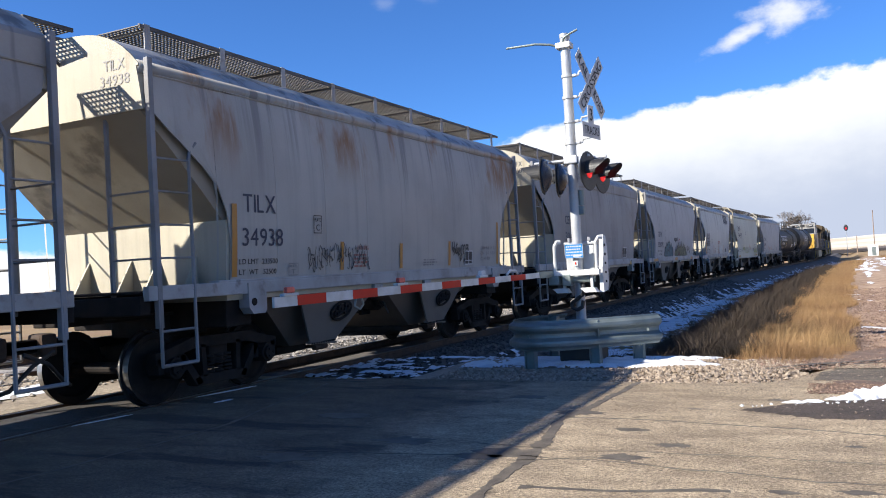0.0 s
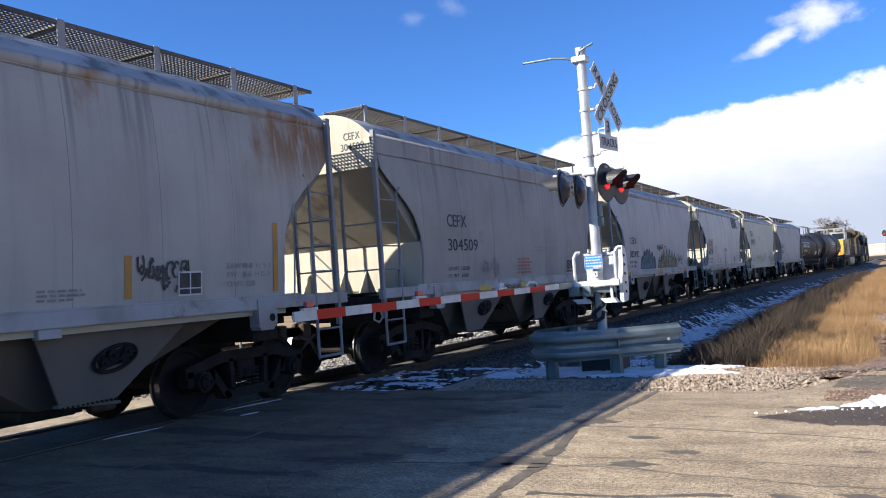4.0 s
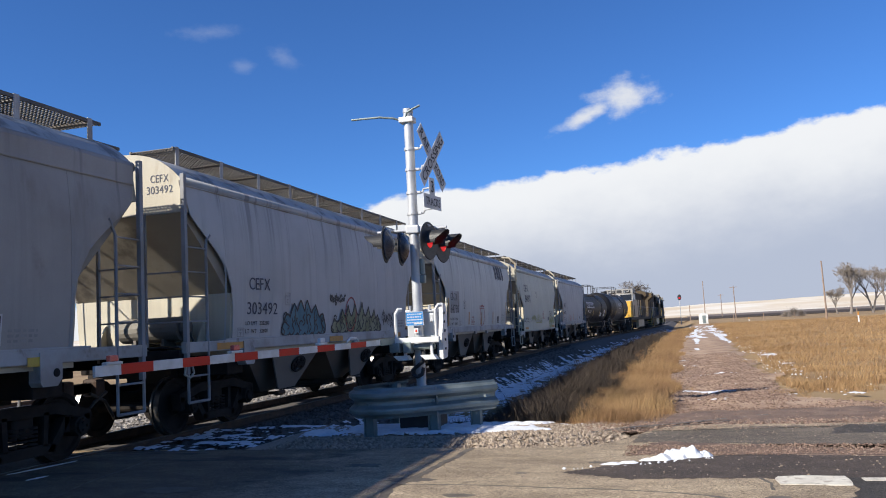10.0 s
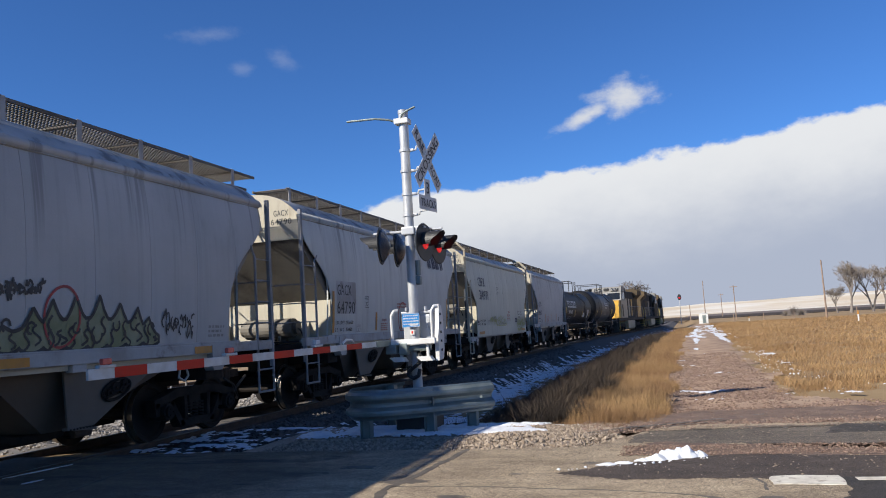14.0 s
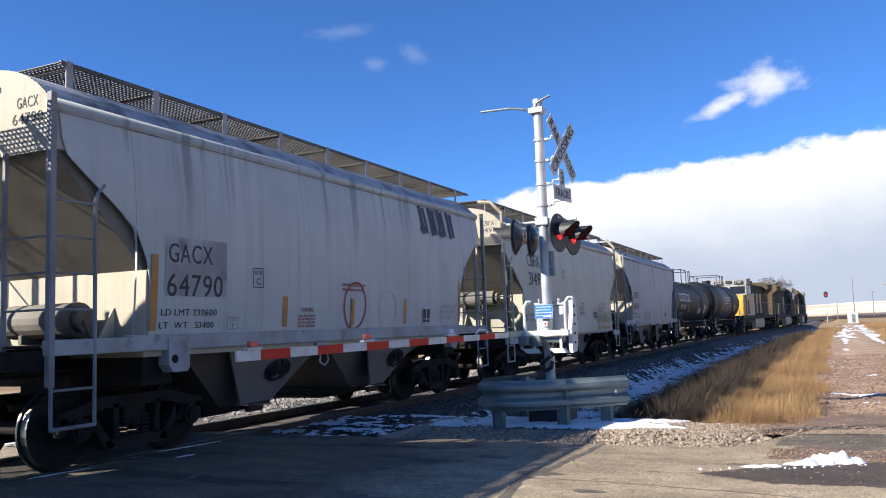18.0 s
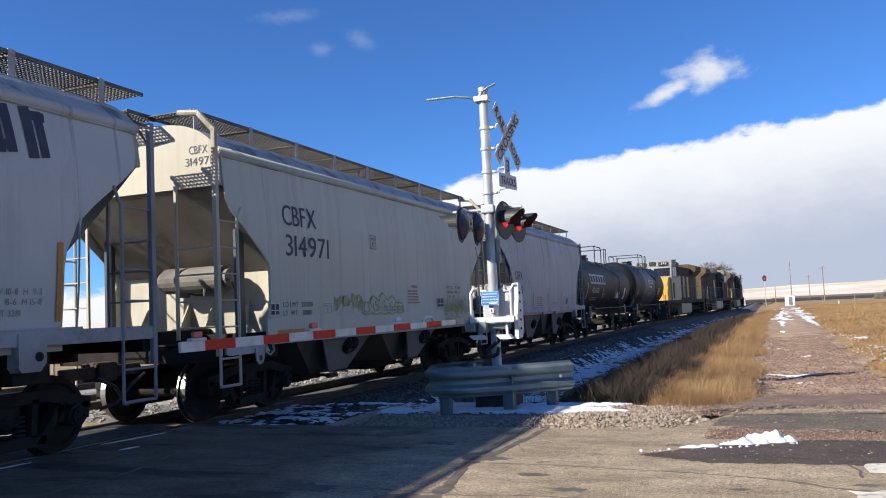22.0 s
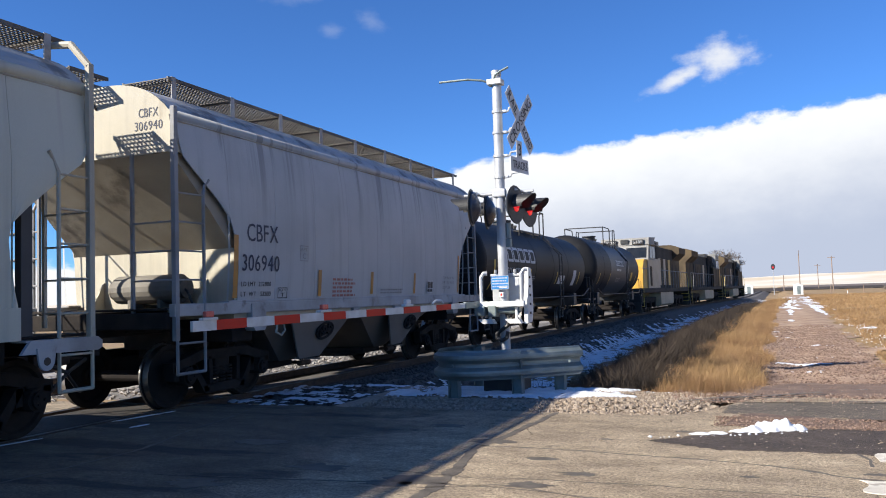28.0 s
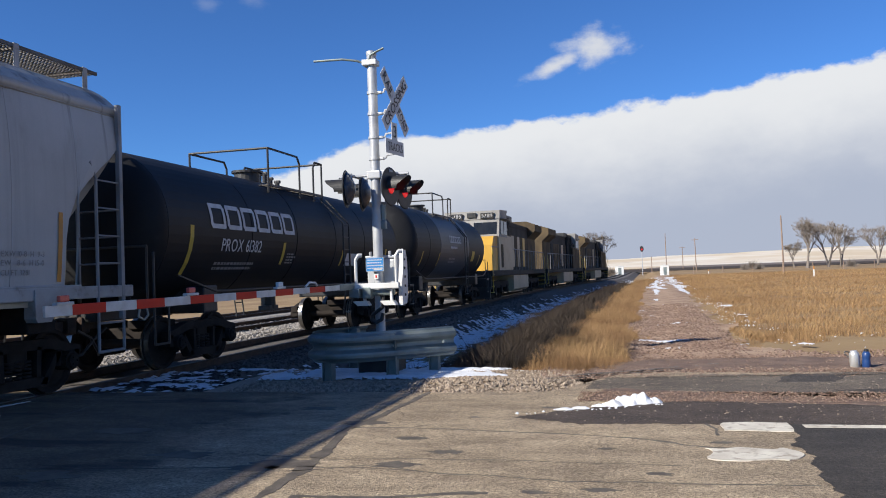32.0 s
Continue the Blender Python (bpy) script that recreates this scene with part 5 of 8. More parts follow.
def end_letters(car, lines, paint=NAVY):
    """Marks on the end wall that faces the road."""
    y = -(HALF - 0.10) - 0.004
    for k, text in enumerate(lines):
        me = letters(text, 1.0)
        co = np.array([v.co[:] for v in me.vertices])
        lo, hi = co.min(0), co.max(0)
        wdt, hgt, z0 = (0.34, 0.125, 4.05) if k == 0 else (0.48, 0.125, 3.87)
        for v, c in zip(me.vertices, co):
            v.co = (1.12 + ((c[0] - lo[0]) / (hi[0] - lo[0]) - 0.5) * wdt, y - c[2], z0 + (c[1] - lo[1]) / (hi[1] - lo[1]) * hgt)
        me.materials.clear()
        me.materials.append(paint)
        o = new("end_lettering", me)
        o.parent = car


def tapes(car, spots, wall, material, name="reflective_tape"):
    for y0, z0, y1, z1 in spots:
        bm = bmesh.new()
        decal(bm, y0, z0, y1, z1, wall, 0.008)
        part(name, bm, material, car, "strip of reflective tape")


def small_print(car, y0, z0, y1, z1, rows, wall, material, seed=1):
    bm = bmesh.new()
    bars(bm, y0, z0, y1, z1, wall, rows, 0.008, seed=seed)
    part("small_print", bm, material, car, "small stencilled lines")["kind"] = "stuff"


def notice(car, y0, z0, y1, z1, wall):
    """A black consolidated-stencil panel with two fields."""
    bm = bmesh.new()
    decal(bm, y0, z0, y1, z1, wall, 0.008)
    part("stencil_panel", bm, INK, car, "black stencil panel with white lines")
    bm = bmesh.new()
    m = (y0 + y1) / 2
    for a, b, c, d in ((y0, z0, y1, z0 + 0.02), (y0, z1 - 0.02, y1, z1), (y0, z0, y0 + 0.02, z1), (y1 - 0.02, z0, y1, z1), (m - 0.01, z0, m + 0.01, z1), (y0, z0 + 0.08, y1, z0 + 0.095)):
        decal(bm, a, b, c, d, wall, 0.012, nzs=1)
    part("stencil_line", bm, CHALK, car)["kind"] = "stuff"


def framed(car, y0, z0, y1, z1, wall, text="C", material=FAINT):
    """A plate mark in a thin square frame."""
    bm = bmesh.new()
    for a, b, c, d in ((y0, z0, y1, z0 + 0.012), (y0, z1 - 0.012, y1, z1), (y0, z0, y0 + 0.014, z1), (y1 - 0.014, z0, y1, z1)):
        decal(bm, a, b, c, d, wall, 0.008, nzs=1)
    part("plate_frame", bm, material, car)
    h = z1 - z0
    lettering("plate_mark", text, y0 + 0.3 * (y1 - y0), z0 + 0.15 * h, y0 + 0.7 * (y1 - y0), z0 + 0.5 * h, wall, material, car)
    lettering("plate_mark", "PLATE", y0 + 0.15 * (y1 - y0), z0 + 0.65 * h, y0 + 0.85 * (y1 - y0), z0 + 0.85 * h, wall, material, car)


def build_hoppers():
    W = round_wall
    cars = []
    # the car that has nearly gone by
    z = hopper("light grey covered hopper car with rounded sides, streaked with dust", DUSKY, reservoir=False, deck=-0.2, chord=0.27)
    cars.append((z, -0.28))
    # stained car
    a = hopper("rust-streaked off-white covered hopper car with scrawled graffiti", STAINED, reservoir=False, foot=(1.08, 1.75), inset=(0.17, 0.22), deck=0.19)
    lettering("reporting_mark", "TILX", -4.13, 2.40, -3.45, 2.64, W, NAVY, a)
    lettering("car_number", "34938", -4.16, 1.95, -3.30, 2.19, W, NAVY, a)
    lettering("load_limit", "LD LMT  233500", -4.22, 1.71, -3.42, 1.78, W, INK, a)
    lettering("light_weight", "LT  WT   52500", -4.22, 1.57, -3.45, 1.64, W, INK, a)
    tapes(a, [(-4.36, 1.55, -4.26, 2.50), (-1.85, 1.58, -1.75, 2.02), (0.04, 1.56, 0.14, 2.0), (2.0, 1.57, 2.10, 2.05), (4.47, 1.56, 4.57, 2.49)], W, ORANGE)
    framed(a, -2.56, 2.14, -2.35, 2.41, W, "C", INK)
    framed(a, -3.17, 1.53, -2.94, 1.71, W, "T")
    scrawl(a, -2.72, 1.52, -0.96, 2.04, 10, 3, W, INK, 0.012)
    lettering("warning_line", "WARNING", -1.38, 1.89, -1.02, 1.96, W, PINK, a)
    scrawl(a, 2.18, 1.62, 2.95, 2.10, 3, 8, W, INK, 0.028)
    notice(a, 2.77, 1.57, 3.15, 1.86, W)
    small_print(a, -1.45, 1.60, -0.95, 1.84, 4, W, PINK, 2)
    small_print(a, 0.94, 1.58, 1.50, 1.72, 3, W, FAINT, 3)
    lettering("dimensions", "EXW 10-8  H  9-3", 3.58, 1.88, 4.40, 1.95, W, FAINT, a)
    lettering("dimensions", "EW   8-6  H 15-0", 3.58, 1.77, 4.40, 1.84, W, FAINT, a)
    lettering("dimensions", "CU FT 3281", 3.58, 1.65, 4.10, 1.72, W, FAINT, a)
    end_letters(a, ("TILX", "34938"), FAINT)
    cars.append((a, 12.65))
    # two long-lettered cars
    b = hopper("pale grey covered hopper car with stencilled side lettering", DUSKY, reservoir=False, inset=(0.05, 0.08), deck=-0.2, gap=-0.2, chord=0.27)
    lettering("reporting_mark", "CEFX", -3.43, 2.58, -2.62, 2.82, W, NAVY, b)
    lettering("car_number", "304509", -3.43, 2.12, -2.16, 2.35, W, NAVY, b)
    framed(b, -2.06, 2.28, -1.86, 2.54, W)
    lettering("load_limit", "LD LMT  232500", -3.43, 1.74, -2.55, 1.81, W, INK, b)
    lettering("light_weight", "LT  WT   53500", -3.43, 1.60, -2.60, 1.67, W, INK, b)
    small_print(b, -0.12, 1.60, 0.70, 1.98, 5, W, PINK, 5)
    small_print(b, 0.85, 2.10, 2.70, 2.24, 2, W, FAINT, 6)
    scrawl(b, -2.0, 1.55, -1.1, 1.98, 4, 11, W, FAINT, 0.02, "faded grey scrawl")
    framed(b, 1.95, 1.55, 2.14, 1.76, W, "o")
    notice(b, 3.02, 1.56, 3.55, 1.92, W)
    small_print(b, 3.64, 1.58, 4.15, 1.76, 3, W, FAINT, 7)
    tapes(b, [(-0.09, 1.30, 0.38, 1.41), (-2.2, 1.30, -1.65, 1.41), (3.9, 1.30, 4.4, 1.41)], lambda q: 1.612, GOLD)
    lettering("sill_note", "THROUGH SILL", -1.00, 1.29, -0.14, 1.39, lambda q: 1.612, INK, b)
    end_letters(b, ("CEFX", "304509"))
    cars.append((b, 25.6))
    c = hopper("pale grey covered hopper car with teal and olive graffiti", GREY, inset=(0.05, -0.04), gap=0.45, deck=0.60)
    lettering("reporting_mark", "CEFX", -3.86, 2.36, -3.09, 2.58, W, NAVY, c)
    lettering("car_number", "303492", -3.93, 1.92, -2.81, 2.14, W, NAVY, c)
    lettering("load_limit", "LD LMT  233200", -3.97, 1.73, -3.12, 1.80, W, INK, c)
    lettering("light_weight", "LT  WT   52800", -3.97, 1.59, -3.17, 1.66, W, INK, c)
    framed(c, -4.25, 1.53, -4.02, 1.69, W, "T")
    tapes(c, [(-4.95, 1.34, -4.1, 1.45), (-0.5, 1.34, 0.2, 1.45), (3.6, 1.34, 4.3, 1.45)], lambda q: 1.612, ORANGE)
    framed(c, -2.5, 2.1, -2.28, 2.34, W)
    bubble_graffiti(c, -2.62, 1.49, -0.62, 2.25, 6, 21, W, TEAL, INK, 0.035)
    bubble_graffiti(c, -0.30, 1.49, 2.75, 2.22, 8, 34, W, OLIVE, INK, 0.04, True)
    scrawl(c, -0.40, 2.12, 0.45, 2.38, 4, 5, W, INK, 0.03)
    scrawl(c, 2.80, 1.52, 3.65, 2.10, 4, 6, W, INK, 0.022)
    ring_mark(c, 0.76, 1.93, 0.31, 0.38, W, REDSPRAY)
    small_print(c, 4.05, 1.58, 4.60, 1.80, 3, W, FAINT, 9)
    end_letters(c, ("CEFX", "303492"))
    cars.append((c, 38.5))
    d = hopper("off-white covered hopper car with a dark angular emblem and red ring", PALE, inset=(0.04, -0.04), gap=0.45, slope=SOOT_SHADE, deck=0.55)
    bm = bmesh.new()
    decal(bm, -4.15, 1.98, -3.02, 2.72, W, 0.005)
    part("number_panel", bm, SILL, d, "grey painted patch under the car number")
    lettering("reporting_mark", "GACX", -4.10, 2.40, -3.30, 2.64, W, INK, d)
    lettering("car_number", "64790", -4.12, 1.98, -3.10, 2.26, W, INK, d)
    lettering("load_limit", "LD LMT 232600", -4.20, 1.74, -3.20, 1.82, W, INK, d)
    lettering("light_weight", "LT  WT   53400", -4.22, 1.58, -3.25, 1.66, W, INK, d)
    framed(d, -2.46, 2.13, -2.22, 2.41, W, "C", INK)
    framed(d, -2.98, 1.55, -2.75, 1.72, W, "T")
    tapes(d, [(-4.38, 1.56, -4.27, 2.48), (-1.75, 1.57, -1.63, 2.02), (0.18, 1.56, 0.28, 2.02), (2.08, 1.57, 2.18, 2.04), (4.62, 1.58, 4.70, 2.47)], W, ORANGE)
    ring_mark(d, 0.30, 1.90, 0.35, 0.39, W, REDSPRAY, 0.035)
    ring_mark(d, 1.45, 1.85, 0.33, 0.33, W, PALE, 0.03)
    small_print(d, -0.12, 2.13, 0.74, 2.29, 2, W, PINK, 12)
    small_print(d, -1.35, 1.55, -0.85, 1.76, 4, W, PINK, 13)
    lettering("warning_line", "WARNING", -1.28, 1.79, -0.94, 1.86, W, PINK, d)
    notice(d, 2.87, 1.57, 3.22, 1.88, W)
    lettering("dimensions", "EXW 10-8  H  9-3", 3.70, 1.88, 4.42, 1.95, W, FAINT, d)
    lettering("dimensions", "EW   8-6  H 15-0", 3.70, 1.77, 4.42, 1.84, W, FAINT, d)
    lettering("dimensions", "CU FT 3281", 3.70, 1.65, 4.15, 1.72, W, FAINT, d)
    # the emblem: slanted dark blocks
    bm = bmesh.new()
    for k in range(4):
        y0, z0, z1 = 2.93 + 0.43 * k, 3.42, 3.92
        stroke(bm, [(y0 + 0.04, z1 - 0.01), (y0 + 0.11, z0 + 0.01)], 0.14, W, 0.009)
        stroke(bm, [(y0 + 0.20, z1 - 0.03), (y0 + 0.27, z0 + 0.03)], 0.12, W, 0.009)
        stroke(bm, [(y0 + 0.02, (z1 - 0.05) if k % 2 else (z0 + 0.06)), (y0 + 0.26, (z1 - 0.05) if k % 2 else (z0 + 0.06))], 0.11, W, 0.011)
    part("emblem", bm, NAVY, d, "dark navy angular emblem")["kind"] = "stuff"
    end_letters(d, ("GACX", "64790"), INK)
    cars.append((d, 51.85))
    V = flat_wall
    e = hopper("cream-grey flat-sided covered hopper car with angular end frames", BUFF, V, flat_edge, True, inset=(-0.12, 0.13), gap=0.30, high=2.2, slope=SOOT_SHADE)
    lettering("reporting_mark", "CBFX", -4.18, 3.05, -3.09, 3.40, V, NAVY, e)
    lettering("car_number", "314971", -4.12, 2.54, -2.69, 2.90, V, NAVY, e)
    framed(e, -1.00, 2.82, -0.74, 3.10, V, "C", NAVY)
    lettering("load_limit", "LD LMT  232100", -4.25, 1.69, -3.32, 1.77, V, INK, e)
    lettering("light_weight", "LT  WT    53900", -4.25, 1.55, -3.35, 1.63, V, INK, e)
    notice(e, -4.63, 1.55, -4.36, 1.76, V)
    framed(e, -2.95, 1.56, -2.66, 1.74, V, "T")
    scrawl(e, -2.55, 1.55, -1.4, 1.95, 5, 41, V, LIME, 0.03, "yellow-green spray-painted scrawl")
    bubble_graffiti(e, -1.45, 1.50, 0.50, 1.95, 5, 44, V, BUFF, LIME, 0.03)
    scrawl(e, 2.92, 1.30, 4.70, 1.94, 6, 43, V, LIME, 0.055, "broad yellow-green spray-painted letters")
    scrawl(e, 2.92, 1.22, 4.2, 1.34, 3, 45, V, LIME, 0.05, "yellow-green spray-painted scrawl")
    small_print(e, 0.74, 1.70, 1.50, 2.02, 5, V, PINK, 15)
    lettering("warning_line", "WARNING", 0.95, 2.05, 1.32, 2.12, V, PINK, e)
    small_print(e, -0.5, 1.55, 0.6, 1.68, 2, V, FAINT, 16)
    notice(e, 2.45, 1.60, 2.86, 1.84, V)
    lettering("dimensions", "EW  10-1    H  15-0", 3.10, 2.06, 4.05, 2.13, V, INK, e)
    lettering("dimensions", "EXW 10-3  EXH  6-5", 3.10, 1.94, 4.05, 2.01, V, INK, e)
    lettering("dimensions", "CU FT 3281", 3.10, 1.82, 3.62, 1.89, V, INK, e)
    tapes(e, [(-4.45, 1.22, -3.6, 1.32), (3.80, 1.22, 4.72, 1.32)], lambda q: 1.604, ORANGE)
    end_letters(e, ("CBFX", "314971"))
    cars.append((e, 65.3))
    f = hopper("light grey covered hopper car with orange tape strips", GREY, inset=(0.06, 0.24))
    lettering("reporting_mark", "CBFX", -4.20, 2.40, -3.37, 2.67, W, NAVY, f)
    lettering("car_number", "306940", -4.31, 1.95, -3.33, 2.20, W, NAVY, f)
    lettering("load_limit", "LD LMT  232800", -4.32, 1.72, -3.55, 1.79, W, INK, f)
    lettering("light_weight", "LT  WT   53200", -4.32, 1.57, -3.55, 1.64, W, INK, f)
    framed(f, -2.72, 2.14, -2.47, 2.40, W)
    framed(f, -3.35, 1.53, -3.08, 1.70, W, "T", INK)
    tapes(f, [(-4.52, 1.55, -4.41, 2.48), (-2.12, 1.55, -2.01, 2.0), (-0.14, 1.57, -0.03, 2.0), (1.90, 1.56, 2.0, 2.0), (4.55, 1.56, 4.63, 2.47)], W, ORANGE)
    small_print(f, -1.62, 1.52, -0.75, 1.88, 5, W, PINK, 17)
    small_print(f, 0.3, 1.56, 1.4, 1.68, 2, W, FAINT, 18)
    notice(f, 2.65, 1.57, 2.98, 1.84, W)
    lettering("dimensions", "EXW 10-8  H  9-3", 3.58, 1.88, 4.30, 1.95, W, FAINT, f)
    lettering("dimensions", "EW   8-6  H 15-0", 3.58, 1.77, 4.30, 1.84, W, FAINT, f)
    lettering("dimensions", "CU FT 3281", 3.58, 1.65, 4.05, 1.72, W, FAINT, f)
    end_letters(f, ("CBFX", "306940"))
    cars.append((f, 78.5))
    for car, u in cars:
        for o in car.children:
            if o.name not in BUILT[car.name] and not o.name.startswith("end_lettering"):
                o.matrix_basis = Matrix.Translation((0, -MID, 0)) @ o.matrix_basis
    return [(car, u + MID) for car, u in cars]


def tank_car(label, banded, HL, R=1.36, ZC=2.47):
    """A black pressure-less tank car with a railed platform on top."""
    car = thing("tank_car", label, "rail car", "cars of the freight train")
    along = Matrix.Translation((0, 0, ZC)) @ Matrix.Rotation(radians(-90), 4, "X")
    prof = [(R * math.sin(a), -HL + 0.55 * (1 - math.cos(a))) for a in np.linspace(0.05, math.pi / 2, 8)]
    cuts = [-HL + 0.55, -3.4, -1.2, 1.2, 3.4, HL - 0.55]
    if banded:
        segs = [(-HL + 0.55, -4.2), (-4.2, -2.6), (-2.6, 2.6), (2.6, HL - 0.55)]
    else:
        segs = list(zip(cuts, cuts[1:]))
    bm = bmesh.new()
    lathe(bm, [(0.02, -HL)] + prof + [(R, segs[0][0] + 0.004)], along, 48)
    bmesh.ops.recalc_face_normals(bm, faces=bm.faces)
    part("tank_head", bm, BLACK, car, "domed black tank end", smooth=True)
    bm = bmesh.new()
    lathe(bm, [(R, segs[-1][1] - 0.004)] + [(r, -h) for r, h in prof[::-1]] + [(0.02, HL)], along, 48)
    bmesh.ops.recalc_face_normals(bm, faces=bm.faces)
    part("tank_head", bm, BLACK, car, "domed black tank end", smooth=True)
    for k, (a, b) in enumerate(segs):
        bm = bmesh.new()
        lathe(bm, [(R - 0.02, a + 0.01), (R, a + 0.02), (R, b - 0.02), (R - 0.02, b - 0.01)], along, 56)
        bmesh.ops.recalc_face_normals(bm, faces=bm.faces)
        part("shell_ring", bm, SLATE if banded and k in (2,) else BLACK, car, "slate-grey painted band" if banded and k == 2 else "black painted shell ring")
    wall = lambda z: math.sqrt(max(0.01, R * R - (z - ZC) ** 2))
    # the maker's emblem as white bars
    bm = bmesh.new()
    y0, dy = (-4.98, 0.62) if not banded else (-1.1, 0.34)
    za, zb = (2.52, 2.90) if not banded else (2.75, 2.98)
    w = 0.085 if not banded else 0.05
    for k in range(6):
        a, b = y0 + dy * k, y0 + dy * (k + 0.76)
        stroke(bm, [(a + 0.04, za), (a, za + 0.05), (a, zb), (b - 0.04, zb), (b, zb - 0.05), (b, za), (a + 0.04, za)], w, wall, 0.009)
    part("emblem", bm, CHALK, car, "white angular emblem in outline blocks")["kind"] = "stuff"
    if not banded:
        lettering("car_number", "PROX 61382", -4.58, 2.06, -2.95, 2.30, wall, CHALK, car)
        small_print(car, -4.7, 1.70, -3.05, 1.88, 2, wall, FAINT, 21)
        tapes(car, [(-5.72, 1.62, -5.60, 2.50), (-1.92, 1.82, -1.80, 2.29), (1.70, 1.80, 1.80, 2.25), (5.3, 1.8, 5.42, 2.3)], wall, GOLD)
        bm = bmesh.new()
        decal(bm, 2.05, 1.80, 3.0, 2.12, wall, 0.008)
        part("placard", bm, CHALK, car, "pale rectangular notice")
        bm = bmesh.new()
        decal(bm, 4.3, 1.75, 4.8, 2.35, wall, 0.008)
        part("placard", bm, CHALK, car, "pale rectangular notice")
        small_print(car, -1.65, 1.83, -1.15, 2.08, 4, wall, FAINT, 22)
    else:
        small_print(car, -1.0, 2.45, 0.6, 2.62, 1, wall, CHALK, 23)
        small_print(car, -1.0, 1.9, 0.4, 2.15, 2, wall, FAINT, 24)
        bm = bmesh.new()
        decal(bm, 3.2, 2.0, 3.75, 2.45, wall, 0.008)
        part("placard", bm, GOLD, car, "yellowish rectangular notice")
        tapes(car, [(-5.2, 1.8, -5.1, 2.3), (-2.75, 1.8, -2.65, 2.3), (4.9, 1.8, 5.0, 2.3)], wall, GOLD)
    # platform, railings and fittings on top
    zt = ZC + R
    grating(car, -0.97, -0.55, -1.8, 1.3, zt - 0.22, 0.09, "platform")
    grating(car, 0.55, 0.97, -1.8, 1.3, zt - 0.22, 0.09, "platform")
    foot, top = zt - 0.40, zt + 0.60
    for cross, back in ((-1.8, -0.1), (1.3, 0.75)):
        bm = bmesh.new()
        bend = 0.12 if cross < 0 else -0.12
        pipe(bm, [(0.97, back, foot), (0.97, back, top - 0.15), (0.97, back - bend, top), (0.97, cross, top), (-0.97, cross, top), (-0.97, back - bend, top), (-0.97, back, top - 0.15), (-0.97, back, foot)], 0.026, 8)
        for x in (-0.97, 0.97):
            rod(bm, (x, cross, foot), (x, cross, top), 0.026, 8)
        part("railing", bm, DARK, car, "black pipe railing bent round the platform end")
    bm = bmesh.new()
    rod(bm, (0.1, -1.1, zt - 0.05), (0.1, -1.1, zt + 0.16), 0.30, 20)
    rod(bm, (0.1, -1.1, zt + 0.16), (0.1, -1.1, zt + 0.21), 0.36, 20)
    part("manway", bm, DARK, car, "bolted round manway cover")
    bm = bmesh.new()
    for y, h in ((-0.5, 0.20), (-0.2, 0.26), (0.1, 0.16), (0.5, 0.12)):
        rod(bm, (0.1, y, zt - 0.02), (0.1, y, zt + h), 0.06, 10)
        box(bm, (0.1, y, zt + h), (0.16, 0.10, 0.08), 0.02)
    part("valves", bm, DARK, car, "cluster of black valves")["kind"] = "stuff"
    for s in (1, -1):
        bm = bmesh.new()
        for y in (1.2, 1.62):
            pipe(bm, [(s * 0.95, y, zt - 0.3), (s * 1.56, y, ZC + 0.4), (s * 1.56, y, 1.0), (s * 1.5, y, 0.55)], 0.022, 6)
        for i in range(8):
            z = 0.6 + 0.32 * i
            rod(bm, (s * 1.55, 1.2, z), (s * 1.55, 1.62, z), 0.014, 6)
        part("ladder", bm, DARK, car, "black side ladder")
        bm = bmesh.new()
        pipe(bm, [(s * 1.50, -6.4, 1.62), (s * 1.52, -5.2, 1.32), (s * 1.52, 5.2, 1.32), (s * 1.50, 6.4, 1.62)], 0.022, 6)
        part("handrail", bm, DARK, car, "long black grab rail")
    for e in (1, -1):
        bm = bmesh.new()
        box(bm, (0, e * 4.9, 1.18), (2.5, 0.5, 0.5), 0.04)
        box(bm, (0, e * 5.9, 1.05), (0.8, 2.2, 0.30), 0.03)
        part("saddle", bm, DARK, car, "black bolster saddle")
        bm = bmesh.new()
        box(bm, (0, e * 6.75, 1.14), (2.9, 0.45, 0.08), 0.01)
        for s in (1, -1):
            pipe(bm, [(s * 1.42, e * 6.55, 1.14), (s * 1.42, e * 6.55, 0.52), (s * 1.42, e * 6.95, 0.52), (s * 1.42, e * 6.95, 2.0)], 0.02, 6)
        pipe(bm, [(-1.3, e * 6.95, 1.1), (-1.3, e * 6.95, 2.1), (1.3, e * 6.95, 2.1), (1.3, e * 6.95, 1.1)], 0.02, 6)
        part("end_platform", bm, DARK, car, "black end platform with grab irons")
        truck(car, e * 4.9)
        coupler(car, e * 6.85, e)
    bm = bmesh.new()
    rod(bm, (0, 0, ZC - R - 0.32), (0, 0, ZC - R + 0.1), 0.18, 14)
    box(bm, (0, 0, ZC - R - 0.3), (0.3, 0.5, 0.12), 0.02)
    part("bottom_outlet", bm, DARK, car, "bottom outlet valve")
    return car


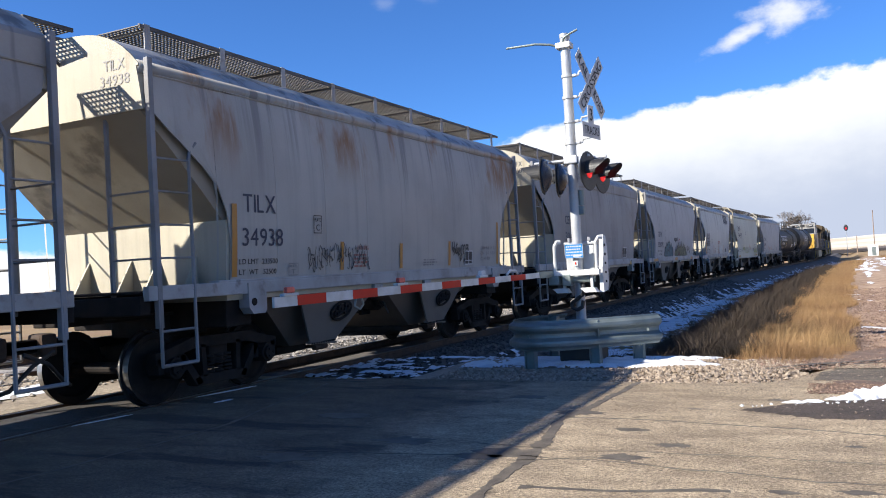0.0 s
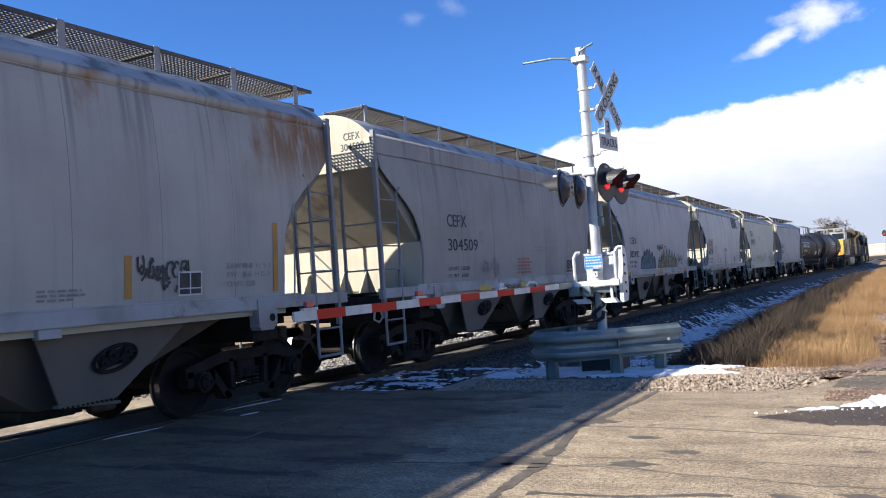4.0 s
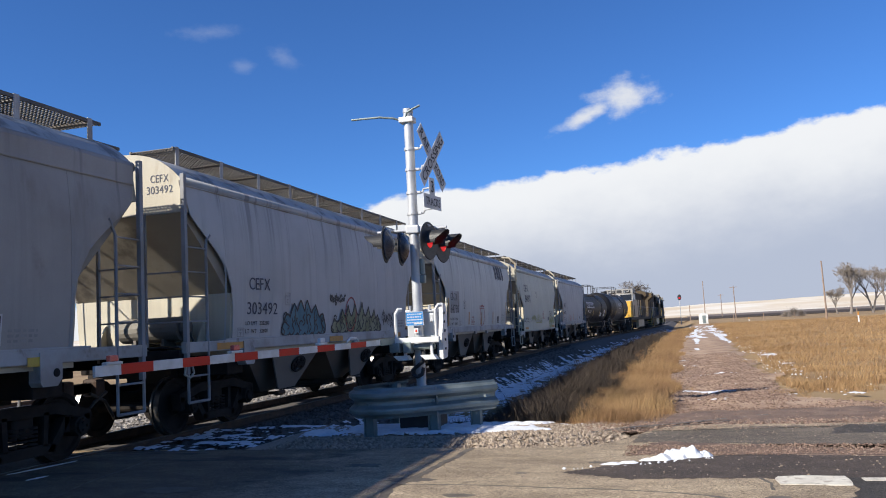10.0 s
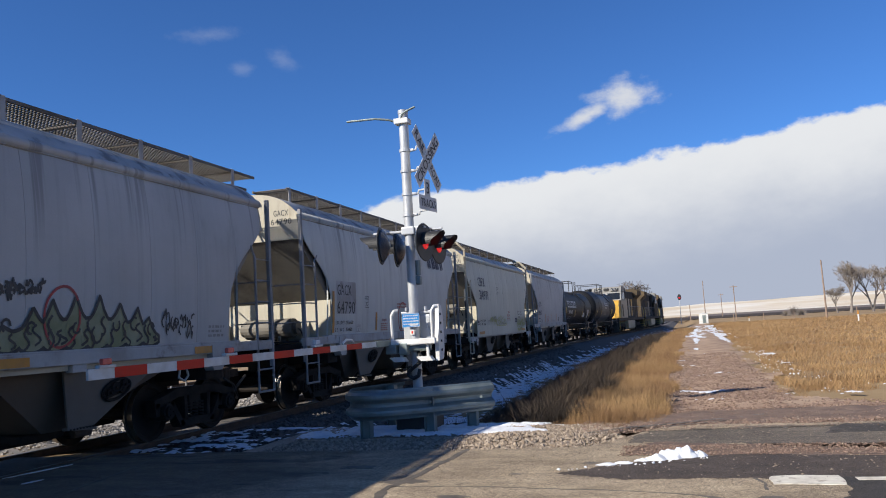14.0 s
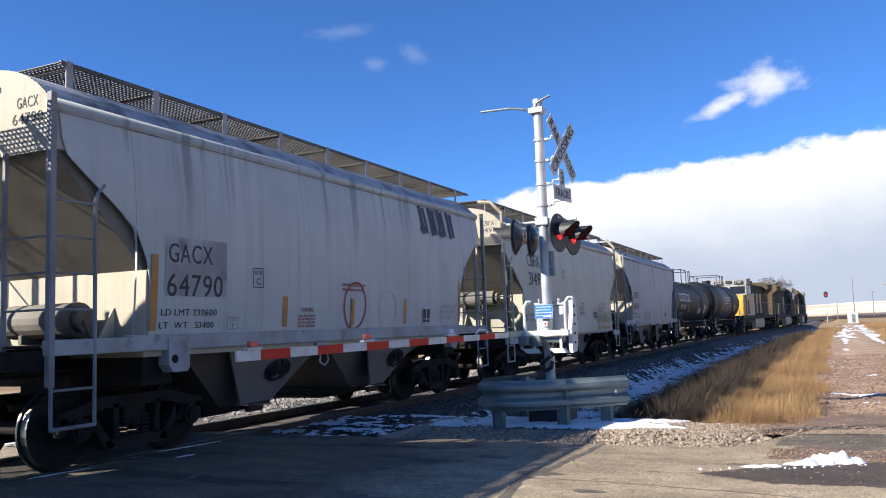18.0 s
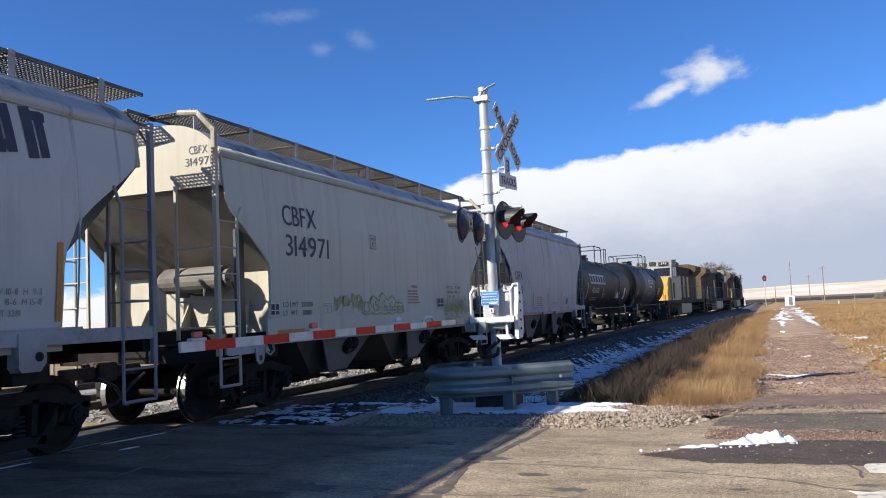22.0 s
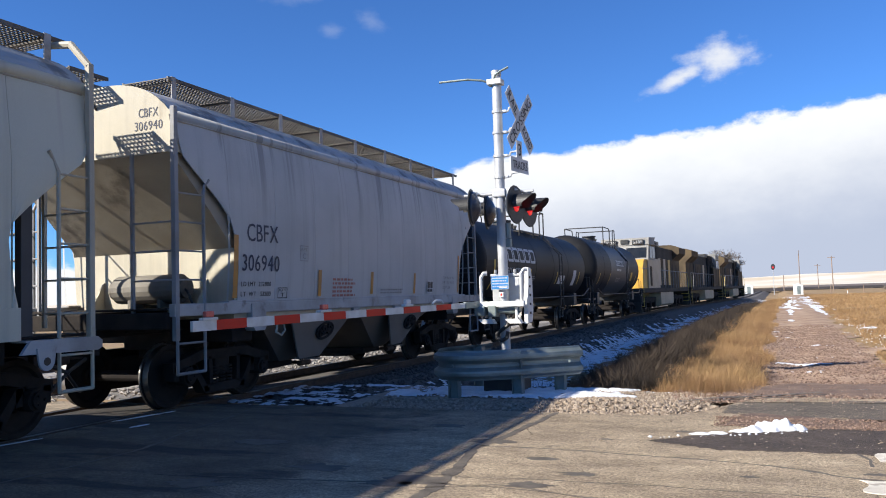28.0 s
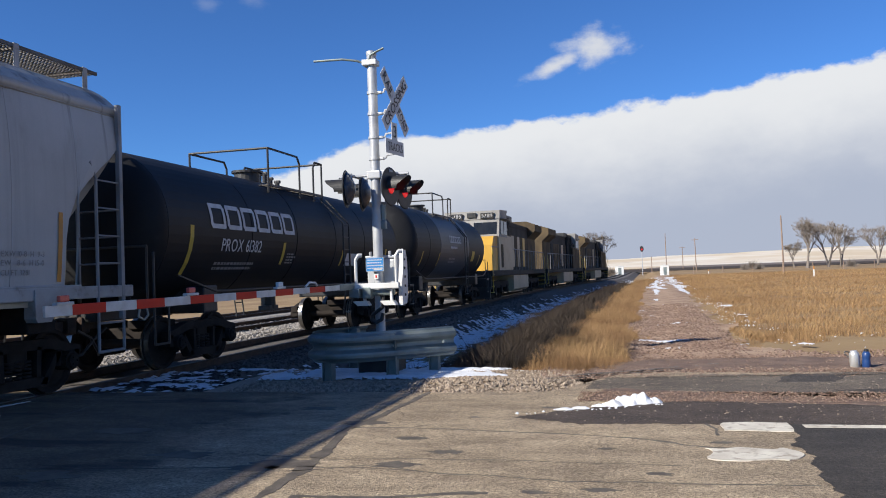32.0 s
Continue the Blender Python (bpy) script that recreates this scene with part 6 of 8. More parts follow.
def locomotive(label, number, dull=False):
    """A six-axle road diesel, nose towards -y, rail height at 0."""
    car = thing("locomotive", label, "locomotive", "the locomotives")
    H = 10.7
    # dull units: the shade on them is put into darker cab and door colours
    CAB, DOOR = (UMBER, LGREY) if dull else (DUSTY, UMBER)

    def piece(name, mt, *boxes, label="", bevel=0.03):
        bm = bmesh.new()
        for c, s in boxes:
            box(bm, c, s, bevel)
        return part(name, bm, mt, car, label)
    piece("frame", LGREY, ((0, 0, 1.42), (3.05, 2 * H, 0.30)), ((0, -H + 0.1, 1.0), (2.9, 0.3, 0.8)), ((0, H - 0.1, 1.0), (2.9, 0.3, 0.8)), label="grey deck frame")
    bm = bmesh.new()
    prism(bm, [(-1.45, 0.45), (-1.25, 0.30), (1.25, 0.30), (1.45, 0.45), (1.45, 1.25), (-1.45, 1.25)], -3.6, 2.2, lambda p, q, h: (p, h, q))
    part("fuel_tank", bm, DUSTY, car, "grey fuel tank slung between the trucks")
    # nose and cab
    bm = bmesh.new()
    prism(bm, [(-H + 0.9, 1.57), (-H + 0.9, 2.75), (-H + 1.35, 3.15), (-H + 2.5, 3.20), (-H + 2.5, 1.57)], -1.40, 1.40, lambda p, q, h: (h, p, q))
    part("nose", bm, YELLOW, car, "yellow short nose")
    bm = bmesh.new()
    prism(bm, [(-H + 2.35, 1.57), (-H + 2.35, 3.15), (-H + 2.65, 3.95), (-H + 2.75, 4.35), (-H + 4.9, 4.45), (-H + 4.9, 1.57)], -1.5, 1.5, lambda p, q, h: (h, p, q))
    part("cab", bm, CAB, car, "dusty crew cab")
    bm = bmesh.new()
    prism(bm, [(-H + 2.33, 3.17), (-H + 2.63, 3.96), (-H + 2.73, 4.37), (-H + 4.95, 4.47), (-H + 4.95, 3.17)], -1.51, 1.51, lambda p, q, h: (h, p, q))
    part("cab_top", bm, FROST, car, "light grey upper cab round the windows")
    for s in (-1, 1):
        piece("cab_side", CAB, ((s * 1.44, -H + 5.85, 2.42), (0.10, 1.95, 1.70)), label="flat cream side panel with a low door")
        piece("low_door", UMBER, ((s * 1.515, -H + 3.2, 2.25), (0.02, 0.62, 1.1)), bevel=0.006)
        piece("roof_rack", DARK, ((s * 1.35, -H + 5.5, 3.62), (0.08, 0.9, 0.08)), ((s * 1.35, -H + 5.1, 3.42), (0.08, 0.08, 0.5)), ((s * 1.35, -H + 5.9, 3.42), (0.08, 0.08, 0.5)), ((s * 1.35, -H + 5.5, 3.3), (0.06, 0.9, 0.06)), bevel=0.01)
    bm = bmesh.new()
    prism(bm, [(-H + 2.6, 4.02), (-H + 2.7, 4.42), (-H + 5.0, 4.52), (-H + 5.0, 4.40)], -1.53, 1.53, lambda p, q, h: (h, p, q))
    part("cab_roof", bm, FROST, car, "grey cab roof")
    for s in (-1, 1):
        bm = bmesh.new()
        prism(bm, [(-H + 2.38, 3.27), (-H + 2.59, 3.84), (-H + 2.56, 3.86), (-H + 2.35, 3.29)], min(s * 0.12, s * 1.38), max(s * 0.12, s * 1.38), lambda p, q, h: (h, p, q))
        part("windscreen", bm, GLASS, car, "dark windscreen pane")
        piece("side_window", GLASS, ((s * 1.515, -H + 3.3, 3.60), (0.03, 0.80, 0.66)), bevel=0.005)
        piece("side_window", GLASS, ((s * 1.515, -H + 4.3, 3.60), (0.03, 0.85, 0.66)), bevel=0.005)
        piece("sun_shade", FROST, ((s * 1.62, -H + 3.8, 4.02), (0.26, 2.0, 0.03)), bevel=0.006)
        bm = bmesh.new()
        box(bm, (s * 0.86, -H + 2.57, 4.18), (0.72, 0.10, 0.26), 0.01)
        part("number_board", bm, DARK, car, "black number board")
        me = letters(number, 1.0)
        co = np.array([v.co[:] for v in me.vertices])
        lo, hi = co.min(0), co.max(0)
        for v, c in zip(me.vertices, co):
            v.co = (s * 0.86 + ((c[0] - lo[0]) / (hi[0] - lo[0]) - 0.5) * 0.58, -H + 2.505, 4.09 + (c[1] - lo[1]) / (hi[1] - lo[1]) * 0.17)
        me.materials.clear()
        me.materials.append(CHALK)
        o = new("board_number", me)
        o.parent = car
    piece("headlight", DARK, ((0, -H + 2.60, 4.22), (0.5, 0.12, 0.24)), bevel=0.02)
    piece("nose_door", LGREY, ((0.2, -H + 0.885, 2.3), (0.65, 0.03, 1.4)), bevel=0.01)
    # hoods
    piece("equipment_hood", LGREY, ((0, -H + 6.4, 2.95), (2.3, 3.0, 2.75)), label="grey equipment hood with grilles")
    for s in (-1, 1):
        piece("side_door", CAB, ((s * 1.26, -H + 5.8, 2.5), (0.05, 1.6, 1.8)))
    piece("engine_hood", LGREY, ((0, 1.2, 2.75), (1.9, 9.4, 2.4)), label="yellow engine hood with doors")
    piece("engine_hood_roof", LGREY, ((0, 1.2, 4.05), (1.95, 9.4, 0.24)), label="grey hood roof")
    piece("exhaust_stack", DARK, ((0, 0.5, 4.30), (0.9, 1.1, 0.35)), bevel=0.05)
    piece("dynamic_brake", DARK, ((0, -2.4, 4.28), (2.2, 1.9, 0.34)), bevel=0.05)
    for k in range(8):
        for s in (-1, 1):
            piece("hood_door", {0: CAB, 2: DUSTY, 4: CAB, 5: UMBER, 6: UMBER if dull else YELLOW}.get(k, DOOR), ((s * 0.965, -2.9 + 1.12 * k, 2.6), (0.04, 1.0, 1.7)), bevel=0.012)
    bm = bmesh.new()
    prism(bm, [(-0.95, 1.6), (-0.95, 3.5), (-1.5, 3.95), (-1.5, 4.35), (-0.9, 4.55), (0.9, 4.55), (1.5, 4.35), (1.5, 3.95), (0.95, 3.5), (0.95, 1.6)], 5.9, 9.6, lambda p, q, h: (p, h, q))
    part("radiator_hood", bm, UMBER, car, "flared dark radiator section")
    for s in (-1, 1):
        for k in range(12):
            piece("grille_slat", LGREY, ((s * 1.165, -H + 5.4 + 0.2 * k, 3.75), (0.05, 0.1, 0.75)), bevel=0.008)
        bm = bmesh.new()
        pipe(bm, [(s * 1.47, -H + 0.35, 2.65), (s * 1.47, -H + 2.2, 2.65)], 0.022, 6)
        pipe(bm, [(s * 1.47, -H + 5.2, 2.65), (s * 1.47, H - 0.35, 2.65)], 0.022, 6)
        part("handrail", bm, POST, car, "dull grey handrail")
        for k in range(13):
            y = -H + 5.2 + k * (2 * H - 5.6) / 12
            bm = bmesh.new()
            rod(bm, (s * 1.47, y, 1.55), (s * 1.47, y, 2.65), 0.02, 6)
            part("stanchion", bm, POST, car)
        for e in (-1, 1):
            bm = bmesh.new()
            for j in range(4):
                box(bm, (s * 1.25, e * (H - 0.32 - 0.08 * j), 0.45 + 0.30 * j), (0.55, 0.26, 0.04), 0.006)
            pipe(bm, [(s * 1.52, e * (H - 0.2), 0.5), (s * 1.52, e * (H - 0.2), 2.3), (s * 1.45, e * (H - 0.5), 2.6)], 0.022, 6)
            part("step_well", bm, GOLD, car, "yellow-edged steps")
    for e in (-1, 1):
        bm = bmesh.new()
        prism(bm, [(-1.4, 0.15), (1.4, 0.15), (1.4, 0.75), (-1.4, 0.75)], e * (H - 0.05), e * (H + 0.12), lambda p, q, h: (p, h, q))
        part("plow", bm, DARK, car, "black end plow")
        bm = bmesh.new()
        box(bm, (0, e * 6.6, 0.85), (2.4, 4.7, 0.26), 0.04)
        for s in (-1, 1):
            box(bm, (s * 1.12, e * 6.6, 0.78), (0.18, 5.0, 0.34), 0.05)
            for k in (-1, 0, 1):
                box(bm, (s * 1.14, e * 6.6 + k * 1.85, 0.54), (0.26, 0.42, 0.44), 0.05)
        o = part("truck", bm, GRIME, car, "three-axle truck frame")
        for k in (-1, 0, 1):
            wheelset(o, pose(0, e * 6.6 + k * 1.85, 0.52), 0.52)
        coupler(car, e * (H + 0.3), e)
    for o in car.children:
        if not o.name.startswith(("truck", "coupler", "air_hose")):
            for v in o.data.vertices:
                v.co.z = v.co.z if v.co.z < 1.6 else 1.6 + (v.co.z - 1.6) * 1.14
    return car


VEHICLES = build_hoppers()
tank = tank_car("black tank car with white block emblem and railed platform", False, 6.95)
VEHICLES.append((tank, 92.4))
VEHICLES.append((tank_car("black tank car with a slate-grey band round its middle", True, 6.5, 1.47, 2.62), 106.9))
loco = locomotive("yellow and grey diesel locomotive facing back along its train", "5789")
VEHICLES.append((loco, 125.4))
second = locomotive("dull brown and grey diesel locomotive coupled behind the first", "5790", True)
VEHICLES.append((second, 147.9))
o = copy_thing(second, pose(0, 0, 0))
o["label"] = "dull brown and grey diesel locomotive heading the train"
VEHICLES.append((o, 170.4))


def on_track(u, t, flip):
    y = u + shift(t)
    a, b = y - 5.0, y + 5.0
    x = (sway(a) + sway(b)) / 2
    turn = -math.degrees(math.atan2(sway(b) - sway(a), b - a))
    return pose(TRACK_X + x, y, 0.004, 0, 0, turn + flip)


def motions():
    for k, (car, u) in enumerate(VEHICLES):
        flip = 180 if car.name.startswith("locomotive.") else 0
        walk(car, [(i, on_track(u, i, flip)) for i in range(33)])
        back = -1 if flip else 1
        for o in car.children_recursive:
            if o.name.startswith("wheelset"):
                p, r = o.matrix_basis.translation.copy(), o.matrix_basis.translation.z
                walk(o, [(0.25 * i, pose(*p) @ Matrix.Rotation(-back * shift(0.25 * i) / r, 4, "X")) for i in range(129)])

# ---------- the crossing signal ----------
MAST = Vector((-4.06, 12.45, 0.0))
SILVER = bpy.data.materials["aluminium_paint"]


def crossing_signal():
    sig = thing("crossing_signal", "silver railroad crossing signal mast with crossbuck, flashing lamps and gate gear", "crossing signal", at=Matrix.Translation(MAST))
    bm = bmesh.new()
    lathe(bm, [(0.10, 0.0), (0.10, 0.06), (0.077, 0.10), (0.077, 5.02), (0.083, 5.03), (0.083, 5.09), (0.03, 5.10)], Matrix(), 24)
    part("mast", bm, SILVER, sig, "silver-painted steel mast", smooth=False)
    bm = bmesh.new()
    box(bm, (0.05, -0.12, 0.14), (0.62, 0.55, 0.30), 0.03)
    part("foundation", bm, DARK, sig, "dark concrete foundation block")
    # whip bar and hook at the top
    bm = bmesh.new()
    box(bm, (-0.01, -0.02, 4.90), (0.24, 0.20, 0.09), 0.015)
    part("top_bracket", bm, WHITE, sig, "white clamp bracket")
    bm = bmesh.new()
    pipe(bm, [(-0.05, -0.05, 4.88), (-0.22, -0.10, 4.94), (-0.45, -0.12, 4.98), (-0.95, -0.10, 5.00)], 0.018, 8)
    pipe(bm, [(-0.02, -0.09, 4.89), (0.02, -0.12, 5.00), (0.12, -0.12, 5.05), (0.24, -0.10, 5.10)], 0.018, 8)
    part("top_rod", bm, ZINC, sig, "bent steel rods at the mast top")
    # signs: they face the traffic that comes along +x
    turn = Matrix.Rotation(radians(-8), 4, "Z")
    for k, (word, tilt) in enumerate((("RAILROAD", -45), ("CROSSING", 45))):
        bm = bmesh.new()
        box(bm, (0.007 * k, 0, 0), (0.006, 1.22, 0.23), 0.002)
        board = part("crossbuck_blade", bm, WHITE, sig, "white crossbuck blade with black letters")
        board.matrix_basis = Matrix.Translation((0.36, 0.02, 4.24)) @ turn @ Matrix.Rotation(radians(tilt), 4, "X")
        halves = ((word[:4], -0.55, -0.15), (word[4:], 0.15, 0.55)) if k == 0 else ((word, -0.55, 0.55),)
        for text, a, b in halves:
            lettering("blade_letters", text, a, -0.075, b, 0.075, lambda z: 0.004 + 0.007 * k, INK, board)
    bm = bmesh.new()
    box(bm, (0, 0, 0), (0.006, 0.66, 0.23), 0.002)
    plate = part("tracks_plate", bm, WHITE, sig, "white plate that reads TRACKS")
    plate.matrix_basis = Matrix.Translation((0.34, 0.0, 3.52)) @ turn
    lettering("plate_letters", "TRACKS", -0.27, -0.065, 0.27, 0.065, lambda z: 0.004, INK, plate)
    bm = bmesh.new()
    box(bm, (0, 0, 0), (0.006, 0.21, 0.28), 0.002)
    plate = part("count_plate", bm, WHITE, sig, "white plate that reads 3")
    plate.matrix_basis = Matrix.Translation((0.34, 0.0, 3.775)) @ turn
    lettering("plate_letters", "3", -0.05, -0.10, 0.05, 0.09, lambda z: 0.004, INK, plate)
    for z in (4.42, 4.08, 3.70, 3.36):
        bm = bmesh.new()
        lathe(bm, [(0.082, z - 0.022), (0.092, z - 0.022), (0.092, z + 0.022), (0.082, z + 0.022)], Matrix(), 20)
        pipe(bm, [(0.09, 0, z), (0.18, 0, z), (0.20, 0, z + 0.05), (0.34, 0, z + 0.06)], 0.016, 6)
        box(bm, (0.12, 0, z), (0.07, 0.06, 0.04), 0.008)
        part("sign_bracket", bm, SILVER, sig, "clamp that holds a sign to the mast")
    # lamps on their arms
    bm = bmesh.new()
    rod(bm, (-0.62, 0, 3.10), (0.55, 0, 3.10), 0.024, 10)
    for x in (-0.36, 0.36):
        rod(bm, (x, -0.42, 3.10), (x, 0.42, 3.10), 0.024, 10)
    box(bm, (0, 0, 3.10), (0.22, 0.20, 0.13), 0.02)
    box(bm, (0.16, 0.0, 3.08), (0.12, 0.14, 0.17), 0.02)
    part("lamp_arm", bm, SILVER, sig, "crossarm that carries the lamps")
    for side in (1, -1):
        for k in (-1, 1):
            face = Matrix.Translation((side * 0.36, k * 0.37, 2.86)) @ Matrix.Rotation(radians(-9 if side > 0 else 9), 4, "Z") @ Matrix.Rotation(radians(90 * side), 4, "Y")
            bm = bmesh.new()
            lathe(bm, [(0.02, -0.01), (0.29, -0.01), (0.30, 0.0), (0.29, 0.012), (0.12, 0.012)], Matrix(), 32)
            target = part("lamp_target", bm, DARK, sig, "round black lamp background" if side > 0 else "back of a round lamp background")
            target.matrix_basis = face
            bm = bmesh.new()
            lathe(bm, [(0.265, -0.012), (0.24, -0.045), (0.16, -0.10), (0.07, -0.14), (0.01, -0.145)], Matrix(), 32)
            part("lamp_housing", bm, GLOSS, target, "domed lamp housing", smooth=True)
            bm = bmesh.new()
            lathe(bm, [(0.112, 0.013), (0.10, 0.020), (0.06, 0.026), (0.01, 0.028)], Matrix(), 24)
            part("lens", bm, LENS_ON if side > 0 else LENS_OFF, target, "round red lens", smooth=True)
            bm = bmesh.new()
            ring = []
            for i in range(21):
                a = radians(-18 + 216 * i / 20)
                dx, dy = math.cos(a), math.sin(a)
                reach = 0.33 - 0.16 * (1 - max(0, dy)) ** 1.5
                # up of the lamp is its local -x once turned; keep the hood above the lens
                u = Vector((-dy, dx, 0)) if side > 0 else Vector((dy, dx, 0))
                ring.append([u * 0.162 + Vector((0, 0, 0.012)), u * 0.155 + Vector((0, 0, reach)), u * 0.150 + Vector((0, 0, reach)), u * 0.156 + Vector((0, 0, 0.012))])
            vs = [[bm.verts.new(p) for p in r] for r in ring]
            for a, b in zip(vs, vs[1:]):
                for i in range(4):
                    bm.faces.new((a[i], b[i], b[(i + 1) % 4], a[(i + 1) % 4]))
            bmesh.ops.recalc_face_normals(bm, faces=bm.faces)
            part("hood", bm, DARK, target, "black visor over the lens")
            bm = bmesh.new()
            rod(bm, (side * 0.36 - side * 0.08, k * 0.37, 3.10), (side * 0.36 - side * 0.08, k * 0.37, 2.95), 0.022, 8)
            part("lamp_hanger", bm, SILVER, sig)
    bm = bmesh.new()
    rod(bm, (0.10, 0.02, 2.62), (0.10, 0.02, 2.38), 0.05, 12)
    box(bm, (0.10, 0.02, 2.30), (0.10, 0.10, 0.14), 0.02)
    part("junction_box", bm, ZINC, sig, "small cable junction box")
    # gate mechanism
    bm = bmesh.new()
    box(bm, (0.05, 0.26, 1.62), (0.62, 0.38, 0.50), 0.04)
    box(bm, (0.05, 0.26, 1.89), (0.66, 0.42, 0.05), 0.015)
    for x in (-0.16, 0.26):
        rod(bm, (x, 0.05, 1.92), (x, 0.05, 1.98), 0.03, 8)
    part("gate_machine", bm, SILVER, sig, "grey cast gate machine housing")
    bm = bmesh.new()
    box(bm, (-0.06, -0.25, 1.435), (1.24, 0.09, 0.085), 0.01)
    part("counterweight_beam", bm, WHITE, sig, "white steel beam")
    for x, z0, z1 in ((-0.36, 1.46, 1.92), (0.50, 1.44, 1.96)):
        bm = bmesh.new()
        pipe(bm, [(x, -0.24, z0), (x, -0.24, z1 - 0.07), (x + 0.05, -0.22, z1), (x + 0.11, -0.18, z1)], 0.032, 8)
        part("beam_upright", bm, WHITE, sig, "white bent upright")
    bm = bmesh.new()
    prism(bm, [(-0.14, 1.12), (0.10, 1.14), (0.17, 1.30), (0.17, 1.80), (0.10, 1.98), (-0.04, 2.0), (-0.06, 1.75), (-0.14, 1.5)], 0.50, 0.58, lambda p, q, h: (h, p, q))
    part("counterweight", bm, WHITE, sig, "pale counterweight plate with bolt holes")
    for i in range(5):
        bm = bmesh.new()
        rod(bm, (0.58, 0.0, 1.28 + 0.14 * i), (0.60, 0.0, 1.28 + 0.14 * i), 0.02, 8)
        part("bolt", bm, DARK, sig, "dark bolt")
    for x in (-0.27, 0.30):
        bm = bmesh.new()
        prism(bm, [(x - 0.15, 1.20), (x + 0.14, 1.20), (x + 0.20, 1.13), (x - 0.05, 1.13)], -0.30, -0.16, lambda p, q, h: (p, h, q))
        box(bm, (x + 0.07, -0.2, 1.30), (0.05, 0.06, 0.24), 0.006)
        part("arm_clamp", bm, WHITE, sig, "white clamp plate")
    bm = bmesh.new()
    rod(bm, (-0.36, -0.16, 1.33), (0.42, -0.16, 1.33), 0.05, 12)
    box(bm, (-0.12, -0.22, 1.33), (0.18, 0.16, 0.19), 0.02)
    box(bm, (-0.36, -0.26, 1.33), (0.22, 0.20, 0.15), 0.02)
    part("gate_shaft", bm, ZINC, sig, "pivot shaft and hub of the gate")
    for o in sig.children:
        if o.name.split(".")[0] in ("gate_machine", "counterweight_beam", "beam_upright", "counterweight", "bolt", "arm_clamp", "gate_shaft"):
            for v in o.data.vertices:
                v.co.x, v.co.z = v.co.x * 0.77 - 0.02, v.co.z - 0.10
    bm = bmesh.new()
    pipe(bm, [(0.06, -0.09, 1.20), (0.11, -0.14, 1.10), (0.10, -0.15, 1.00), (0.00, -0.15, 0.93), (-0.09, -0.13, 0.87), (-0.10, -0.12, 0.80), (-0.02, -0.12, 0.76), (0.06, -0.11, 0.80), (0.08, -0.10, 0.90)], 0.030, 8)
    part("cable_hose", bm, DARK, sig, "black flexible cable hose")
    bm = bmesh.new()
    box(bm, (0, 0, 0), (0.34, 0.006, 0.26), 0.002)
    notice_board = part("notice", bm, BLUE, sig, "blue emergency notice with white lines of writing")
    notice_board.matrix_basis = pose(-0.02, -0.125, 1.67, 0, 0, 8) @ Matrix.Scale(0.84, 4)
    bm = bmesh.new()
    rnd = random.Random(4)
    for r in range(4):
        x = -0.14
        while x < 0.12:
            w = rnd.uniform(0.02, 0.05)
            box(bm, (x + w / 2, -0.005, 0.085 - 0.052 * r), (w, 0.003, 0.022))
            x += w + 0.012
    box(bm, (0.06, -0.005, -0.09), (0.16, 0.003, 0.03))
    for a, b in (((0, -0.005, 0.124), (0.33, 0.003, 0.006)), ((0, -0.005, -0.124), (0.33, 0.003, 0.006)), ((-0.164, -0.005, 0), (0.006, 0.003, 0.25)), ((0.164, -0.005, 0), (0.006, 0.003, 0.25))):
        box(bm, a, b)
    part("notice_lines", bm, CHALK, notice_board)
    bm = bmesh.new()
    box(bm, (-0.01, -0.10, 1.48), (0.07, 0.01, 0.08), 0.003)
    part("sticker", bm, WHITE, sig, "small white sticker")
    bm = bmesh.new()
    box(bm, (-0.01, -0.108, 1.48), (0.025, 0.006, 0.04), 0.002)
    part("sticker_mark", bm, ARMRED, sig)
    return sig


crossing_signal()


